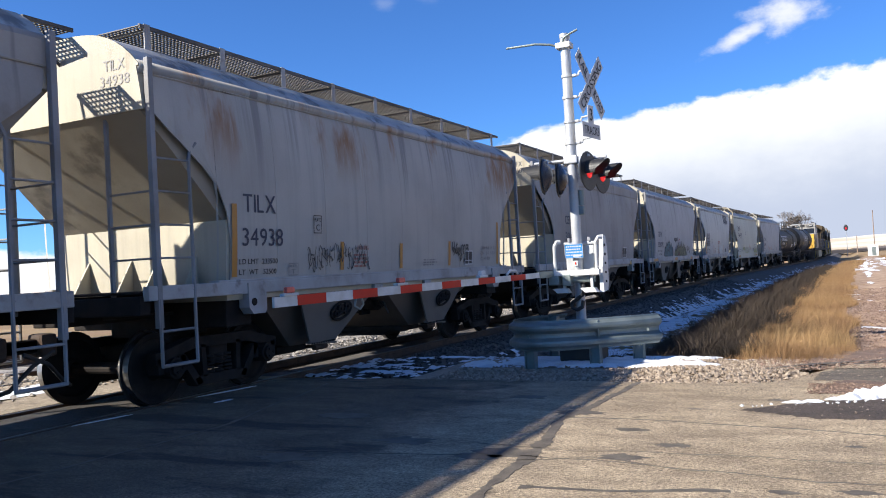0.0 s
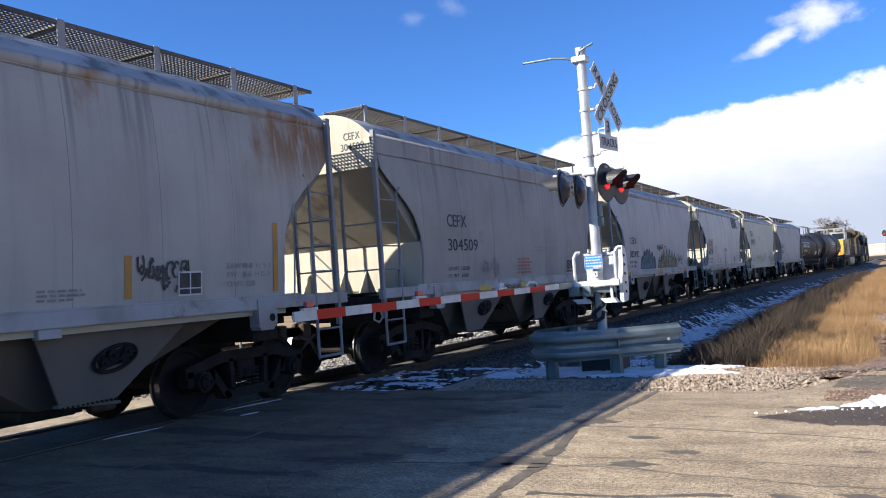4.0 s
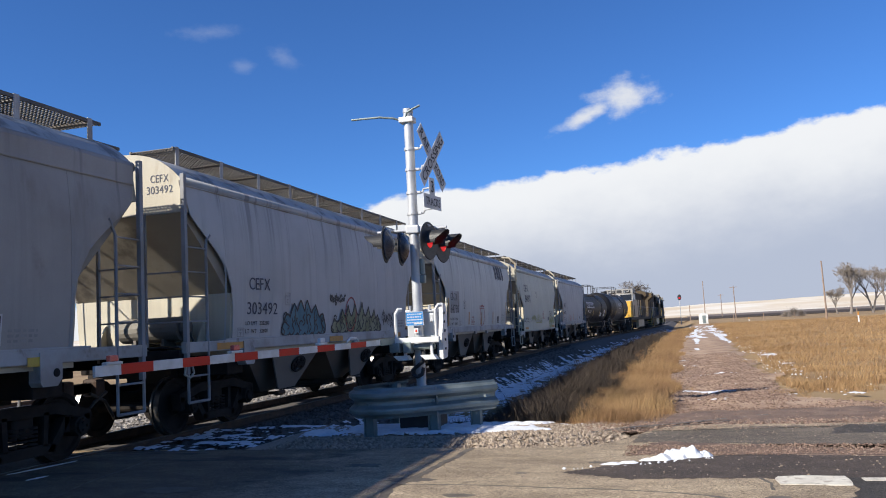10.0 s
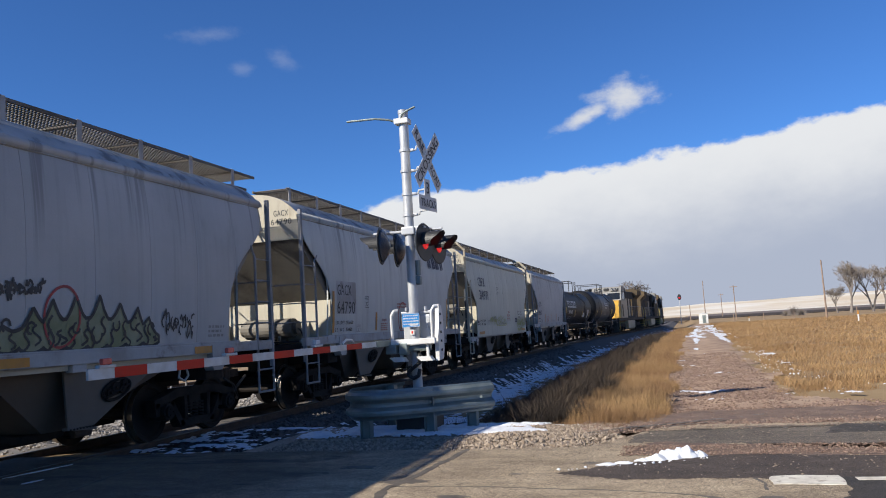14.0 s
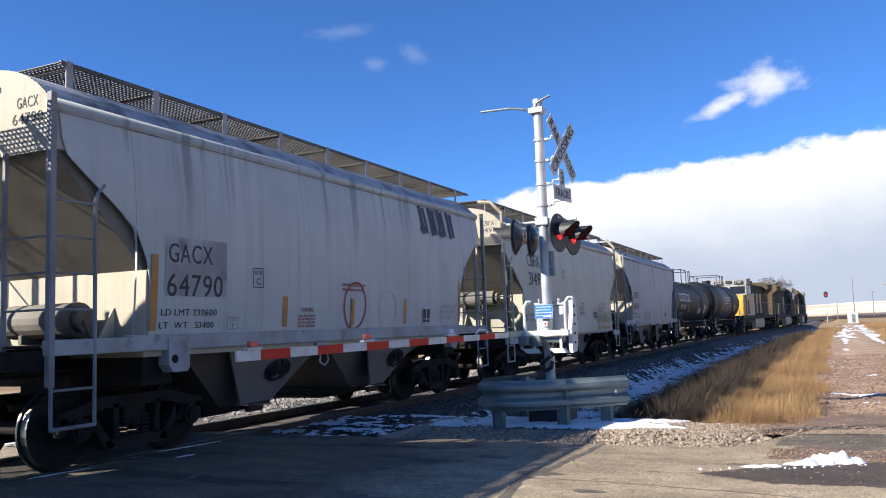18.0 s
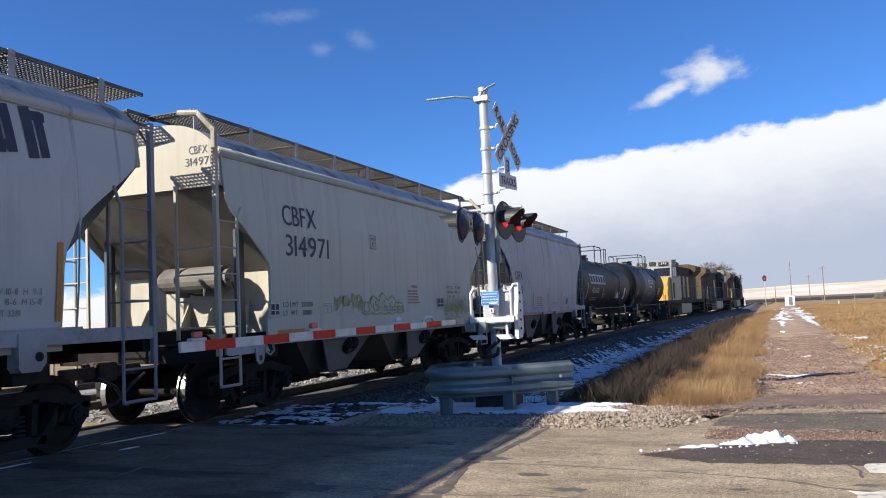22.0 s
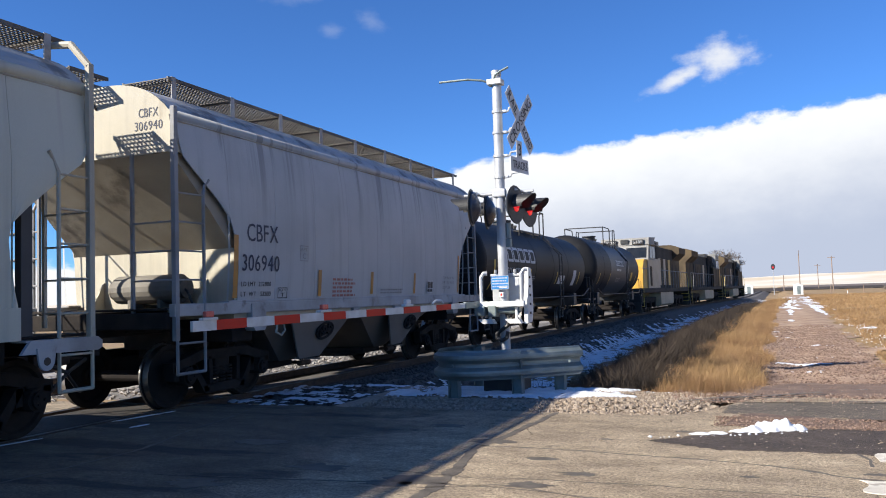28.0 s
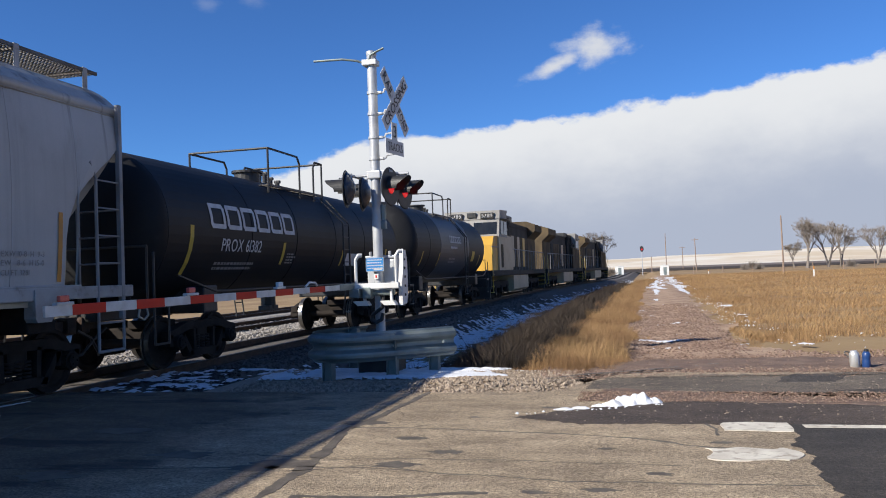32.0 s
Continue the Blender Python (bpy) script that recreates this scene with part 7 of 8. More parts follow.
def gate_arm():
    root, tip = Vector((-4.40, 12.12, 1.335)), Vector((-5.36, 6.52, 1.265))
    d = tip - root
    m = Matrix.Translation(tip) @ (-d).to_track_quat("Y", "Z").to_matrix().to_4x4()
    arm = thing("gate_arm", "lowered red and white striped crossing gate arm with small lamps", "crossing gate", at=m)
    L = d.length
    n = 13
    step = 0.415
    y = 0.0
    for k in range(n):
        a, b = y, min(L, y + (step if k else step * 0.75))
        bm = bmesh.new()
        box(bm, (0, (a + b) / 2, 0), (0.035, b - a, 0.105 - 0.0022 * k), 0.003)
        part("stripe", bm, ARMRED if k % 2 else ARMWHITE, arm, "red stripe" if k % 2 else "white stripe")
        y = b
    bm = bmesh.new()
    box(bm, (0, (y + L + 0.25) / 2, 0), (0.05, L + 0.25 - y, 0.10), 0.006)
    part("arm_butt", bm, ZINC, arm, "metal arm butt")
    for y, up in ((0.22, True), (2.0, True), (3.75, False)):
        bm = bmesh.new()
        box(bm, (0, y, 0.065), (0.07, 0.20, 0.03), 0.008)
        part("lamp_base", bm, ARMWHITE, arm)
        bm = bmesh.new()
        box(bm, (0, y, 0.112), (0.055, 0.11, 0.062), 0.014)
        part("arm_lamp", bm, ARMLAMP if up else WHITE, arm, "small red arm lamp")
    bm = bmesh.new()
    pipe(bm, [(0.02, 4.35, 0.055), (0.02, 4.45, 0.11), (0.02, 4.6, 0.10), (0.02, 4.65, 0.055)], 0.016, 6)
    part("cable_loop", bm, WHITE, arm)
    bm = bmesh.new()
    pipe(bm, [(0.0, 1.2, -0.05), (0.0, 1.18, -0.13), (0.0, 1.26, -0.17), (0.0, 1.32, -0.12), (0.0, 1.30, -0.05)], 0.012, 6)
    part("hanger_loop", bm, ZINC, arm)
    return arm


gate_arm()


def guard_rail():
    """W-beam barrier bent round the mast."""
    g = thing("guard_rail", "weathered galvanised W-beam guard rail bent round the signal mast", "guard rail")
    path = [Vector(p) for p in ((-4.45, 12.95), (-4.80, 12.50), (-4.95, 12.00), (-4.86, 11.60), (-4.62, 11.36), (-4.25, 11.32), (-3.85, 11.54), (-3.50, 11.83), (-3.22, 12.08), (-3.03, 12.28), (-2.88, 12.46))]
    dense = []
    for i in range(len(path) - 1):
        p0, p1, p2, p3 = path[max(i - 1, 0)], path[i], path[i + 1], path[min(i + 2, len(path) - 1)]
        for q in np.linspace(0, 1, 6, endpoint=False):
            dense.append(0.5 * ((2 * p1) + (-p0 + p2) * q + (2 * p0 - 5 * p1 + 4 * p2 - p3) * q * q + (-p0 + 3 * p1 - 3 * p2 + p3) * q ** 3))
    dense.append(path[-1])
    prof = [(0.00, 0.23), (0.012, 0.26), (0.075, 0.30), (0.08, 0.34), (0.075, 0.37), (0.008, 0.42), (0.004, 0.45), (0.008, 0.48), (0.075, 0.53), (0.08, 0.56), (0.075, 0.60), (0.012, 0.64), (0.0, 0.67)]
    bm = bmesh.new()
    rows = []
    for i, p in enumerate(dense):
        t = (dense[min(i + 1, len(dense) - 1)] - dense[max(i - 1, 0)]).normalized()
        out = Vector((t.y, -t.x))
        front = [bm.verts.new((*(p + out * o), z)) for o, z in prof]
        back = [bm.verts.new((*(p + out * (o - 0.008)), z)) for o, z in prof]
        rows.append(front + back[::-1])
    n = len(rows[0])
    for a, b in zip(rows, rows[1:]):
        for i in range(n):
            bm.faces.new((a[i], b[i], b[(i + 1) % n], a[(i + 1) % n]))
    bm.faces.new(rows[0])
    bm.faces.new(rows[-1][::-1])
    bmesh.ops.recalc_face_normals(bm, faces=bm.faces)
    part("beam", bm, ZINC, g, "rippled galvanised beam")
    for x, y in ((-4.56, 11.46), (-3.66, 11.75), (-3.16, 12.32), (-4.62, 12.75)):
        bm = bmesh.new()
        for o in (-0.07, 0.07):
            box(bm, (x + o, y, 0.26), (0.012, 0.16, 0.76), 0.003)
        box(bm, (x, y, 0.26), (0.14, 0.012, 0.76), 0.003)
        part("post", bm, ZINC, g, "galvanised I-beam post")
    for x, y in ((-4.50, 11.25), (-3.60, 11.58), (-2.98, 12.22)):
        bm = bmesh.new()
        rod(bm, (x, y, 0.45), (x, y - 0.03, 0.45), 0.022, 8)
        part("bolt", bm, ZINC, g)
    return g


guard_rail()

# ---------- plants, stones, snow ----------
def stuff(name, vs, fs, material, label, category):
    me = bpy.data.meshes.new(name)
    me.from_pydata(vs, [], fs)
    me.materials.append(material)
    return tagged(new(name, me), label, category, kind="stuff")


def waves(x, y, s, seed):
    """Smooth irregular pattern between about -1 and 1, for many points at once."""
    return (np.sin(x * s * 1.3 + 1.7 * np.sin(y * s * 0.7 + seed) + seed) + np.sin(y * s * 1.1 + 1.9 * np.sin(x * s * 0.8 + 2.1 * seed) - seed)) / 2


def smooth(a, b, v):
    k = np.clip((v - a) / (b - a), 0, 1)
    return k * k * (3 - 2 * k)


def land_z(x, y):
    """The land's height for many points at once."""
    k = smooth(10.6, 13.0, y)
    xr = x - 4.0 * smooth(50.0, 140.0, y)
    ditch = -0.62 * smooth(-8.0, -6.2, xr) * (1 - smooth(-4.4, -1.9, xr))
    bedding = -0.30 * (1 - smooth(-8.0, -6.6, xr))
    return (ditch + bedding) * k - 0.10 + np.where(x > 2.4, 0.05 * smooth(2.4, 6.0, x), 0)


def blades(name, n, place, height, material, label, seed, width=0.003, lean=0.8, grow=0.0001):
    """Dry grass: n thin bent blades; place(a, b, c) gives x, y and which to keep, for arrays of random numbers."""
    rnd = np.random.RandomState(seed)
    q = rnd.rand(9, n)
    x, y, ok = place(q[0], q[1], q[2])
    x, y, q = x[ok], y[ok], q[:, ok]
    z = land_z(x, y) - 0.05
    clump = 0.60 + 0.55 * np.clip(0.5 + waves(x, y, 3.1, seed), 0, 2) * (0.6 + 0.6 * np.clip(0.5 + waves(x, y, 0.7, 3.0), 0, 2))
    h = height * clump * (0.35 + 0.95 * q[3]) + 0.03
    w = (width + grow * y) * (0.6 + 0.7 * q[4])
    a = q[5] * 2 * math.pi
    lx, ly = lean * h * (2.0 * q[6] - 0.85 + 0.3 * waves(x, y, 1.9, 5.0)), lean * h * (2.0 * q[7] - 1.0 + 0.3 * waves(x, y, 1.7, 9.0))
    cx, cy = np.cos(a) * w, np.sin(a) * w
    pts = np.stack([np.stack([x - cx, y - cy, z], -1), np.stack([x + cx, y + cy, z], -1), np.stack([x + lx * 0.4 + cx * 0.7, y + ly * 0.4 + cy * 0.7, z + h * 0.6], -1), np.stack([x + lx * 0.4 - cx * 0.7, y + ly * 0.4 - cy * 0.7, z + h * 0.6], -1), np.stack([x + lx * 1.1, y + ly * 1.1, z + h], -1)], 1).reshape(-1, 3)
    m = len(x)
    me = bpy.data.meshes.new(name)
    me.vertices.add(5 * m)
    me.vertices.foreach_set("co", pts.ravel())
    base = np.arange(m)[:, None] * 5
    loops = (base + np.array([[0, 1, 2, 3, 3, 2, 4]])).ravel()
    me.loops.add(7 * m)
    me.loops.foreach_set("vertex_index", loops)
    me.polygons.add(2 * m)
    me.polygons.foreach_set("loop_start", (np.arange(m)[:, None] * 7 + np.array([[0, 4]])).ravel())
    me.update(calc_edges=True)
    me.materials.append(material)
    return tagged(new(name, me), label, "grass", kind="stuff")


def bank_spot(a, b, c):
    y = 12.3 + 80 * b ** 2.0
    sw = 4.0 * smooth(50.0, 140.0, y)
    x = -1.8 + 1.42 * a + 0.004 * y + 0.22 * waves(0 * y, y, 1.1, 4.0) + 0.6 * sw
    return x, y, (c < smooth(12.4, 14.2, y + 0.5 * (x + 2.0)) * (0.75 + 0.5 * waves(x, y, 2.4, 8.0)))


def field_spot(a, b, c):
    y = 13.0 + 120 * b ** 1.8
    x = 1.95 + 0.014 * y + (9 + 0.5 * y) * a ** 1.2 + 0.35 * waves(0 * y, y, 0.8, 5.0)
    return x, y, ~((y < 17.5 + waves(x, y, 1.3, 2.0)) & (x < 6.0)) & (c < 0.75 + 0.5 * waves(x, y, 1.6, 6.0))


def weed_spot(a, b, c):
    y = 12.6 + 60 * b ** 2.0
    return -4.5 + 2.2 * a + 0.2 * waves(0 * y, y, 1.2, 2.0) + 4.0 * smooth(50, 140, y), y, c < 0.6 + 0.6 * waves(-5.3 + 2.7 * a, y, 1.8, 7.0)


def brush_spot(a, b, c):
    y = 12.9 + 55 * b ** 2.0
    return -4.0 + 2.3 * a + 0.3 * waves(0 * y, y, 1.2, 2.0) + 3.6 * smooth(50, 140, y), y, c < 0.50 + 0.65 * waves(-4.5 + 2.3 * a, y, 1.3, 3.0)


def verge_spot(a, b, c):
    """Tufts that fray the edges of the lane."""
    y = 14.5 + 90 * b ** 1.8
    left = a < 0.5
    x = np.where(left, -0.75 + 0.010 * y + 0.5 * (2 * a) ** 2 * 1.0, 2.1 + 0.012 * y - 0.7 * (2 * a - 1) ** 2)
    x = x + 0.25 * waves(0 * y, y, 1.5, 3.0)
    return x, y, c < 0.5 + 0.5 * waves(x, y, 2.2, 1.0)


def spot(x0, x1, y0, y1):
    return lambda a, b, c: (x0 + (x1 - x0) * a, y0 + (y1 - y0) * b, c < 2)


blades("bank_grass", 210000, bank_spot, 0.24, STRAW2, "tall rust-gold dry grass on the bank beside the ditch", 5, 0.0017, lean=0.45, grow=0.00005)
blades("pale_grass", 120000, bank_spot, 0.26, STRAW, "straw-coloured dry grass stems on the bank", 6, 0.0015, lean=0.45, grow=0.00005)
blades("field_grass", 330000, field_spot, 0.15, STRAW, "straw-coloured dry prairie grass", 7, 0.0030, lean=0.55, grow=0.00016)
blades("russet_grass", 220000, field_spot, 0.14, STRAW2, "rust-coloured dry prairie grass", 8, 0.0030, lean=0.55, grow=0.00016)
blades("ditch_weeds", 90000, weed_spot, 0.34, WEED, "dead weeds in the ditch, coloured dark for the train's shade", 9, 0.0040, lean=0.6)
blades("shaded_brush", 110000, brush_spot, 0.42, WEED, "tangled brush along the bank, coloured dark for the train's shade", 19, 0.0040, lean=0.7)
blades("verge_grass", 26000, verge_spot, 0.11, STRAW, "dry tufts fraying the edges of the lane", 20, 0.002, lean=1.1)
blades("lane_grass", 9000, lambda a, b, c: (0.55 + 0.75 * a + 0.012 * (19 + 75 * b), 19 + 75 * b, c < 0.45 + 0.6 * waves(a, 19 + 75 * b, 1.0, 2.0)), 0.09, STRAW, "sparse dry grass along the middle of the lane", 10, 0.002)
blades("pad_weeds", 900, spot(-3.69, -3.41, 12.25, 12.5), 0.22, WEED, "dry weeds under the guard rail", 11, 0.003)
blades("lane_weeds", 2600, spot(-2.3, -0.9, 11.8, 12.5), 0.15, STRAW2, "short dry weeds at the end of the bank", 12, 0.0025)


OCT = [(1, 0, 0), (-1, 0, 0), (0, 1, 0), (0, -1, 0), (0, 0, 1), (0, 0, -1)]
OCTF = [(0, 2, 4), (2, 1, 4), (1, 3, 4), (3, 0, 4), (2, 0, 5), (1, 2, 5), (3, 1, 5), (0, 3, 5)]


def stones(name, n, place, size, material, label, seed, level):
    rnd = np.random.RandomState(seed)
    vs, fs = [], []
    for i in range(n):
        q = rnd.rand(12)
        spot = place(q[0], q[1], q[2])
        if spot is None:
            continue
        x, y = spot
        s = size * (0.45 + 1.1 * q[3] ** 2)
        ca, sa = math.cos(q[4] * 6.28), math.sin(q[4] * 6.28)
        ax, ay, az = s * (0.7 + 0.6 * q[5]), s * (0.6 + 0.5 * q[6]), s * (0.4 + 0.4 * q[7])
        k = len(vs)
        z0 = level(x, y) + az * 0.3
        for j, (px, py, pz) in enumerate(OCT):
            px, py, pz = px * ax + (q[8] - 0.5) * ax * 0.7 * pz, py * ay + (q[9] - 0.5) * ay * 0.7 * pz, pz * az + (q[10] - 0.5) * az * 0.5 * px
            vs.append((x + px * ca - py * sa, y + px * sa + py * ca, z0 + pz))
        fs += [(k + a, k + b, k + c) for a, b, c in OCTF]
    return stuff(name, vs, fs, material, label, "stones")


def pad_spot(a, b, c):
    x, y = -5.6 + 4.9 * a, 9.85 + 1.75 * b
    w = 0.16 * nz(x, y, 1.4)
    hi = 11.45 - 0.25 * abs(x + 2.3) if x > -2.6 else 11.25
    if y < road_edge(x) - 0.08 + w or y > hi + w or (x > -1.3 and c > 0.4):
        return None
    return (x, y)


def pad_z(x, y):
    return -0.03 + 0.10 * math.exp(-((x + 2.2) / 0.8) ** 2 - ((y - 10.75) / 0.5) ** 2)


tagged(sheet("gravel_pad", np.linspace(-6.6, -0.9, 60), np.linspace(9.6, 13.6, 50), lambda x, y: pad_z(x, y) - 0.012 - 0.5 * soft(12.9, 13.6, y) - 0.3 * soft(-6.0, -6.6, x), PEBBLE, keep=lambda x, y: y < 13.4 - 1.0 * soft(-3.0, -1.4, x)), "bed of tan gravel round the signal mast", "gravel", kind="structure")
stones("gravel", 9000, pad_spot, 0.030, PEBBLE, "loose tan gravel beside the road edge", 3, pad_z)
stones("lane_stones", 20000, lambda a, b, c: (-0.9 + (6.5 if b < 0.4 else 2.7) * a, 11.5 + 22 * b * b), 0.021, REDSTONE, "reddish stones scattered over the lane", 4, lambda x, y: lane_z(x, y))
stones("mouth_stones", 13000, lambda a, b, c: (-1.5 + 7.0 * a, 11.25 + 0.05 * a + 2.6 * b), 0.018, REDSTONE, "reddish stones strewn over the mouth of the lane", 24, lambda x, y: max(lane_z(x, y), -0.03) + 0.02)
stones("mouth_gravel", 1800, lambda a, b, c: (-1.6 + 7.0 * a, 11.2 + 2.0 * b), 0.016, PEBBLE, "pale gravel strewn over the mouth of the lane", 25, lambda x, y: max(lane_z(x, y), -0.03) + 0.02)
stones("strip_stones", 4500, lambda a, b, c: (-0.75 + 4.5 * a, 9.28 + 0.10 * nz(a * 4, 0, 2.0) + (0.75 - 0.10 * a) * b), 0.012, REDSTONE, "dark reddish stones along the tarred wedge", 26, lambda x, y: 0.006)
stones("verge_gravel", 2600, lambda a, b, c: (-2.6 + 1.7 * a, 11.2 + 1.2 * b - 0.25 * a), 0.020, PEBBLE, "tan gravel and stones along the ragged road edge", 27, lambda x, y: max(pad_z(x, y) if x < -0.9 else -0.03, ground_z(x, y)) + 0.015)
stones("road_grit", 1500, lambda a, b, c: (-3.0 + 7 * a, 7.9 + 3.7 * b ** 0.8), 0.010, PEBBLE, "grit scattered over the asphalt edge", 5, lambda x, y: 0.004)
stones("pale_rocks", 220, lambda a, b, c: (1.8 + 0.5 * nz(0, b * 9, 1.0) + 0.012 * (15 + 30 * b) + (5.0 * a if b < 0.12 else 0.7 * a), 15.5 + 26 * b), 0.024, SNOW, "pale rocks and snow crumbs along the lane edge", 6, lambda x, y: ground_z(x, y) + 0.03)


def shoulder_z(x, y):
    """The slope of the near ballast at x, y."""
    d = abs(x - TRACK_X - sway(y))
    return -0.15 - max(0.0, d - 1.75) * (1.0 / 2.15)


stones("ballast_stones", 9000, lambda a, b, c: (TRACK_X + 0.95 + 2.4 * a + sway(10 + 45 * b * b), 10.1 + 45 * b * b), 0.045, SHADE_BALLAST, "ballast stones along the near track, coloured dark for the train's shade", 8, shoulder_z)
stones("yard_stones", 7000, lambda a, b, c: (-16.0 + 5.2 * a, -2 + 40 * b if c > 0.35 else 10 + 22 * b), 0.05, BALLAST, "sunlit ballast stones between the tracks", 9, lambda x, y: 0.0 if y < 10 else -0.15)


def snow(name, xs, ys, level, mask, label, cut=0.0, deep=0.05):
    """Snow that lies where mask(x, y) is above cut, thinning out to its edges."""
    def h(x, y):
        return level(x, y) + max(-0.01, min(deep, deep * 3.5 * (mask(x, y) - cut)))
    o = sheet(name, xs, ys, h, SNOW, keep=lambda x, y: mask(x, y) > cut)
    return tagged(o, label, "snow", kind="stuff")


snow("snow", np.linspace(-6.6, -1.5, 130), np.linspace(11.15, 13.3, 60), lambda x, y: pad_z(x, y) + 0.005 - 0.3 * soft(-5.7, -6.6, x) - 0.25 * soft(12.6, 13.3, y), lambda x, y: 0.30 + 0.45 * nz(x, y, 1.5, 2.0) + 0.4 * nz(x, y, 5.0) + 0.25 * nz(x, y, 13.0, 3.0) - 0.9 * soft(0.55, 1.0, abs(x + 3.6) / 2.1) * (1 if x > -3.6 else 0.4) - 1.4 * soft(11.65 - 0.35 * soft(-2.5, -1.8, x), 11.15, y), "patch of old snow under the guard rail", deep=0.035)
snow("snow", np.linspace(-8.3, -5.0, 70), np.linspace(10.3, 13.4, 60), lambda x, y: max(shoulder_z(x, y), -0.12 - 0.25 * soft(-6.0, -5.0, x)) + 0.03, lambda x, y: 0.5 * nz(x * 0.7, y * 1.6, 2.0, 4.0) + 0.35 * nz(x, y, 6.0) - 0.06, "patchy snow between the track and the gravel", deep=0.03)


def slope_snow(y0, y1, nx, ny, seed):
    xs = np.linspace(0, 1, nx)
    ys = np.linspace(y0, y1, ny)
    X = lambda q, y: TRACK_X + 2.15 + 2.35 * q + sway(y)
    vs, fs, ok = [], [], []
    for y in ys:
        for q in xs:
            x = X(q, y)
            vs.append((x, y, max(shoulder_z(x, y), ground_z(x, y)) + 0.055))
            ok.append(0.40 + 0.50 * nz(q * 2.0, y, 0.55, seed) + 0.45 * nz(q * 6, y * 1.2, 1.6, seed + 3) + 0.75 * nz(q * 5, y, 3.6, seed + 9) - 1.25 * abs(q - 0.50) > 0.0)
    for j in range(ny - 1):
        for i in range(nx - 1):
            k = j * nx + i
            if ok[k] and ok[k + 1] and ok[k + nx]:
                fs.append((k, k + 1, k + nx + 1, k + nx))
    stuff("snow", vs, fs, SNOW, "streaky snow on the shaded ballast slope", "snow")


slope_snow(12.5, 42, 40, 420, 1.0)
slope_snow(42, 130, 16, 220, 2.0)
snow("snow", np.linspace(-0.8, 3.6, 70), np.linspace(30, 112, 200), lambda x, y: lane_z(x, y) + 0.01, lambda x, y: 0.6 * nz(x * 2.5, y * 0.22, 1.0, 6.0) + 0.3 * nz(x, y, 1.2, 2.0) + 0.55 * soft(34, 62, y) - 0.35 - 0.30 * min(abs(x - 0.012 * y - 0.0), abs(x - 0.012 * y - 1.65)) / 0.5, "snow lying in the ruts of the lane", deep=0.02)
snow("snow", np.linspace(-0.8, 3.0, 150), np.linspace(13.2, 34, 420), lambda x, y: lane_z(x, y) + 0.012, lambda x, y: 0.75 * nz(x * 0.9, y * 1.5, 1.0, 9.0) + 0.35 * nz(x, y, 4.5, 2.0) + 0.2 * nz(x, y, 11.0, 6.0) - 0.50, "small flat remnants of snow on the lane", deep=0.02)
snow("snow", np.linspace(-2.2, 1.4, 80), np.linspace(11.3, 12.6, 50), lambda x, y: max(lane_z(x, y), ground_z(x, y)) + 0.03, lambda x, y: 0.7 * nz(x * 0.8, y * 2.5, 1.4, 11.0) + 0.3 * nz(x, y, 6.0) - 0.34, "thin snow along the edge of the asphalt", deep=0.02)
for k, (x0, x1, y0, y1) in enumerate(((-12.1, -11.1, -3.0, 60.0), (-16.6, -15.4, -3.0, 60.0), (-22.5, -20.5, -3.0, 80.0))):
    snow("snow", np.linspace(x0, x1, 14), np.linspace(y0, y1, 260), lambda x, y: -0.02 if y < 10 else -0.42, lambda x, y: 0.25 + 0.6 * nz(x, y * 0.5, 0.8, 20.0 + k), "sunlit strip of snow between the tracks", deep=0.05)
snow("snow", np.linspace(-7.9, -6.2, 40), np.linspace(2.5, 9.6, 130), lambda x, y: 0.003, lambda x, y: 0.9 * nz(x * 2.4, y * 0.55, 1.0, 31.0) - 0.46 - 0.25 * abs(x + 7.6), "thin icy streaks on the shaded asphalt", deep=0.006)


def snow_heap():
    def lump(x, y):
        x, y = x + 0.04 * nz(x, y, 8.0, 1.0), y + 0.04 * nz(x, y, 8.0, 5.0)
        best = -0.02
        for cx, cy, r, h in ((-0.07, 9.20, 0.15, 0.125), (-0.20, 9.13, 0.15, 0.095), (-0.34, 9.06, 0.13, 0.06), (0.06, 9.24, 0.12, 0.07), (-0.46, 9.0, 0.09, 0.025), (-0.66, 8.86, 0.10, 0.02), (-0.82, 8.79, 0.09, 0.016)):
            d = math.hypot((x - cx) / r, (y - cy) / (r * 0.72))
            best = max(best, h * (1 - d * d))
        return best * 0.8 * (1 + 0.5 * nz(x, y, 9.0) + 0.40 * nz(x, y, 20.0, 3.0) + 0.22 * nz(x, y, 45.0, 5.0))
    tagged(sheet("snow_lump", np.linspace(-1.15, 0.35, 150), np.linspace(8.5, 9.5, 100), lambda x, y: max(-0.004, lump(x, y)) + 0.005, SNOW, keep=lambda x, y: lump(x, y) > -0.004), "small heap of melting snow on dark asphalt", "snow")
    stones("snow_crumbs", 30, lambda a, b, c: (-1.30 + 1.5 * a, 8.42 + 0.10 * b + 0.60 * a), 0.018, SNOW, "crumbs of snow trailing from the heap", 14, lambda x, y: 0.004)


snow_heap()


# ---------- far things ----------
def twig(vs, fs, p, q, r, r2):
    """A three-sided tapered stick."""
    d = (q - p).normalized()
    u = d.orthogonal().normalized()
    w = d.cross(u)
    k = len(vs)
    for c, s in ((p, r), (q, r2)):
        for i in range(3):
            a = 2.0944 * i
            vs.append(c + (u * math.cos(a) + w * math.sin(a)) * s)
    fs += [(k, k + 1, k + 4, k + 3), (k + 1, k + 2, k + 5, k + 4), (k + 2, k, k + 3, k + 5)]


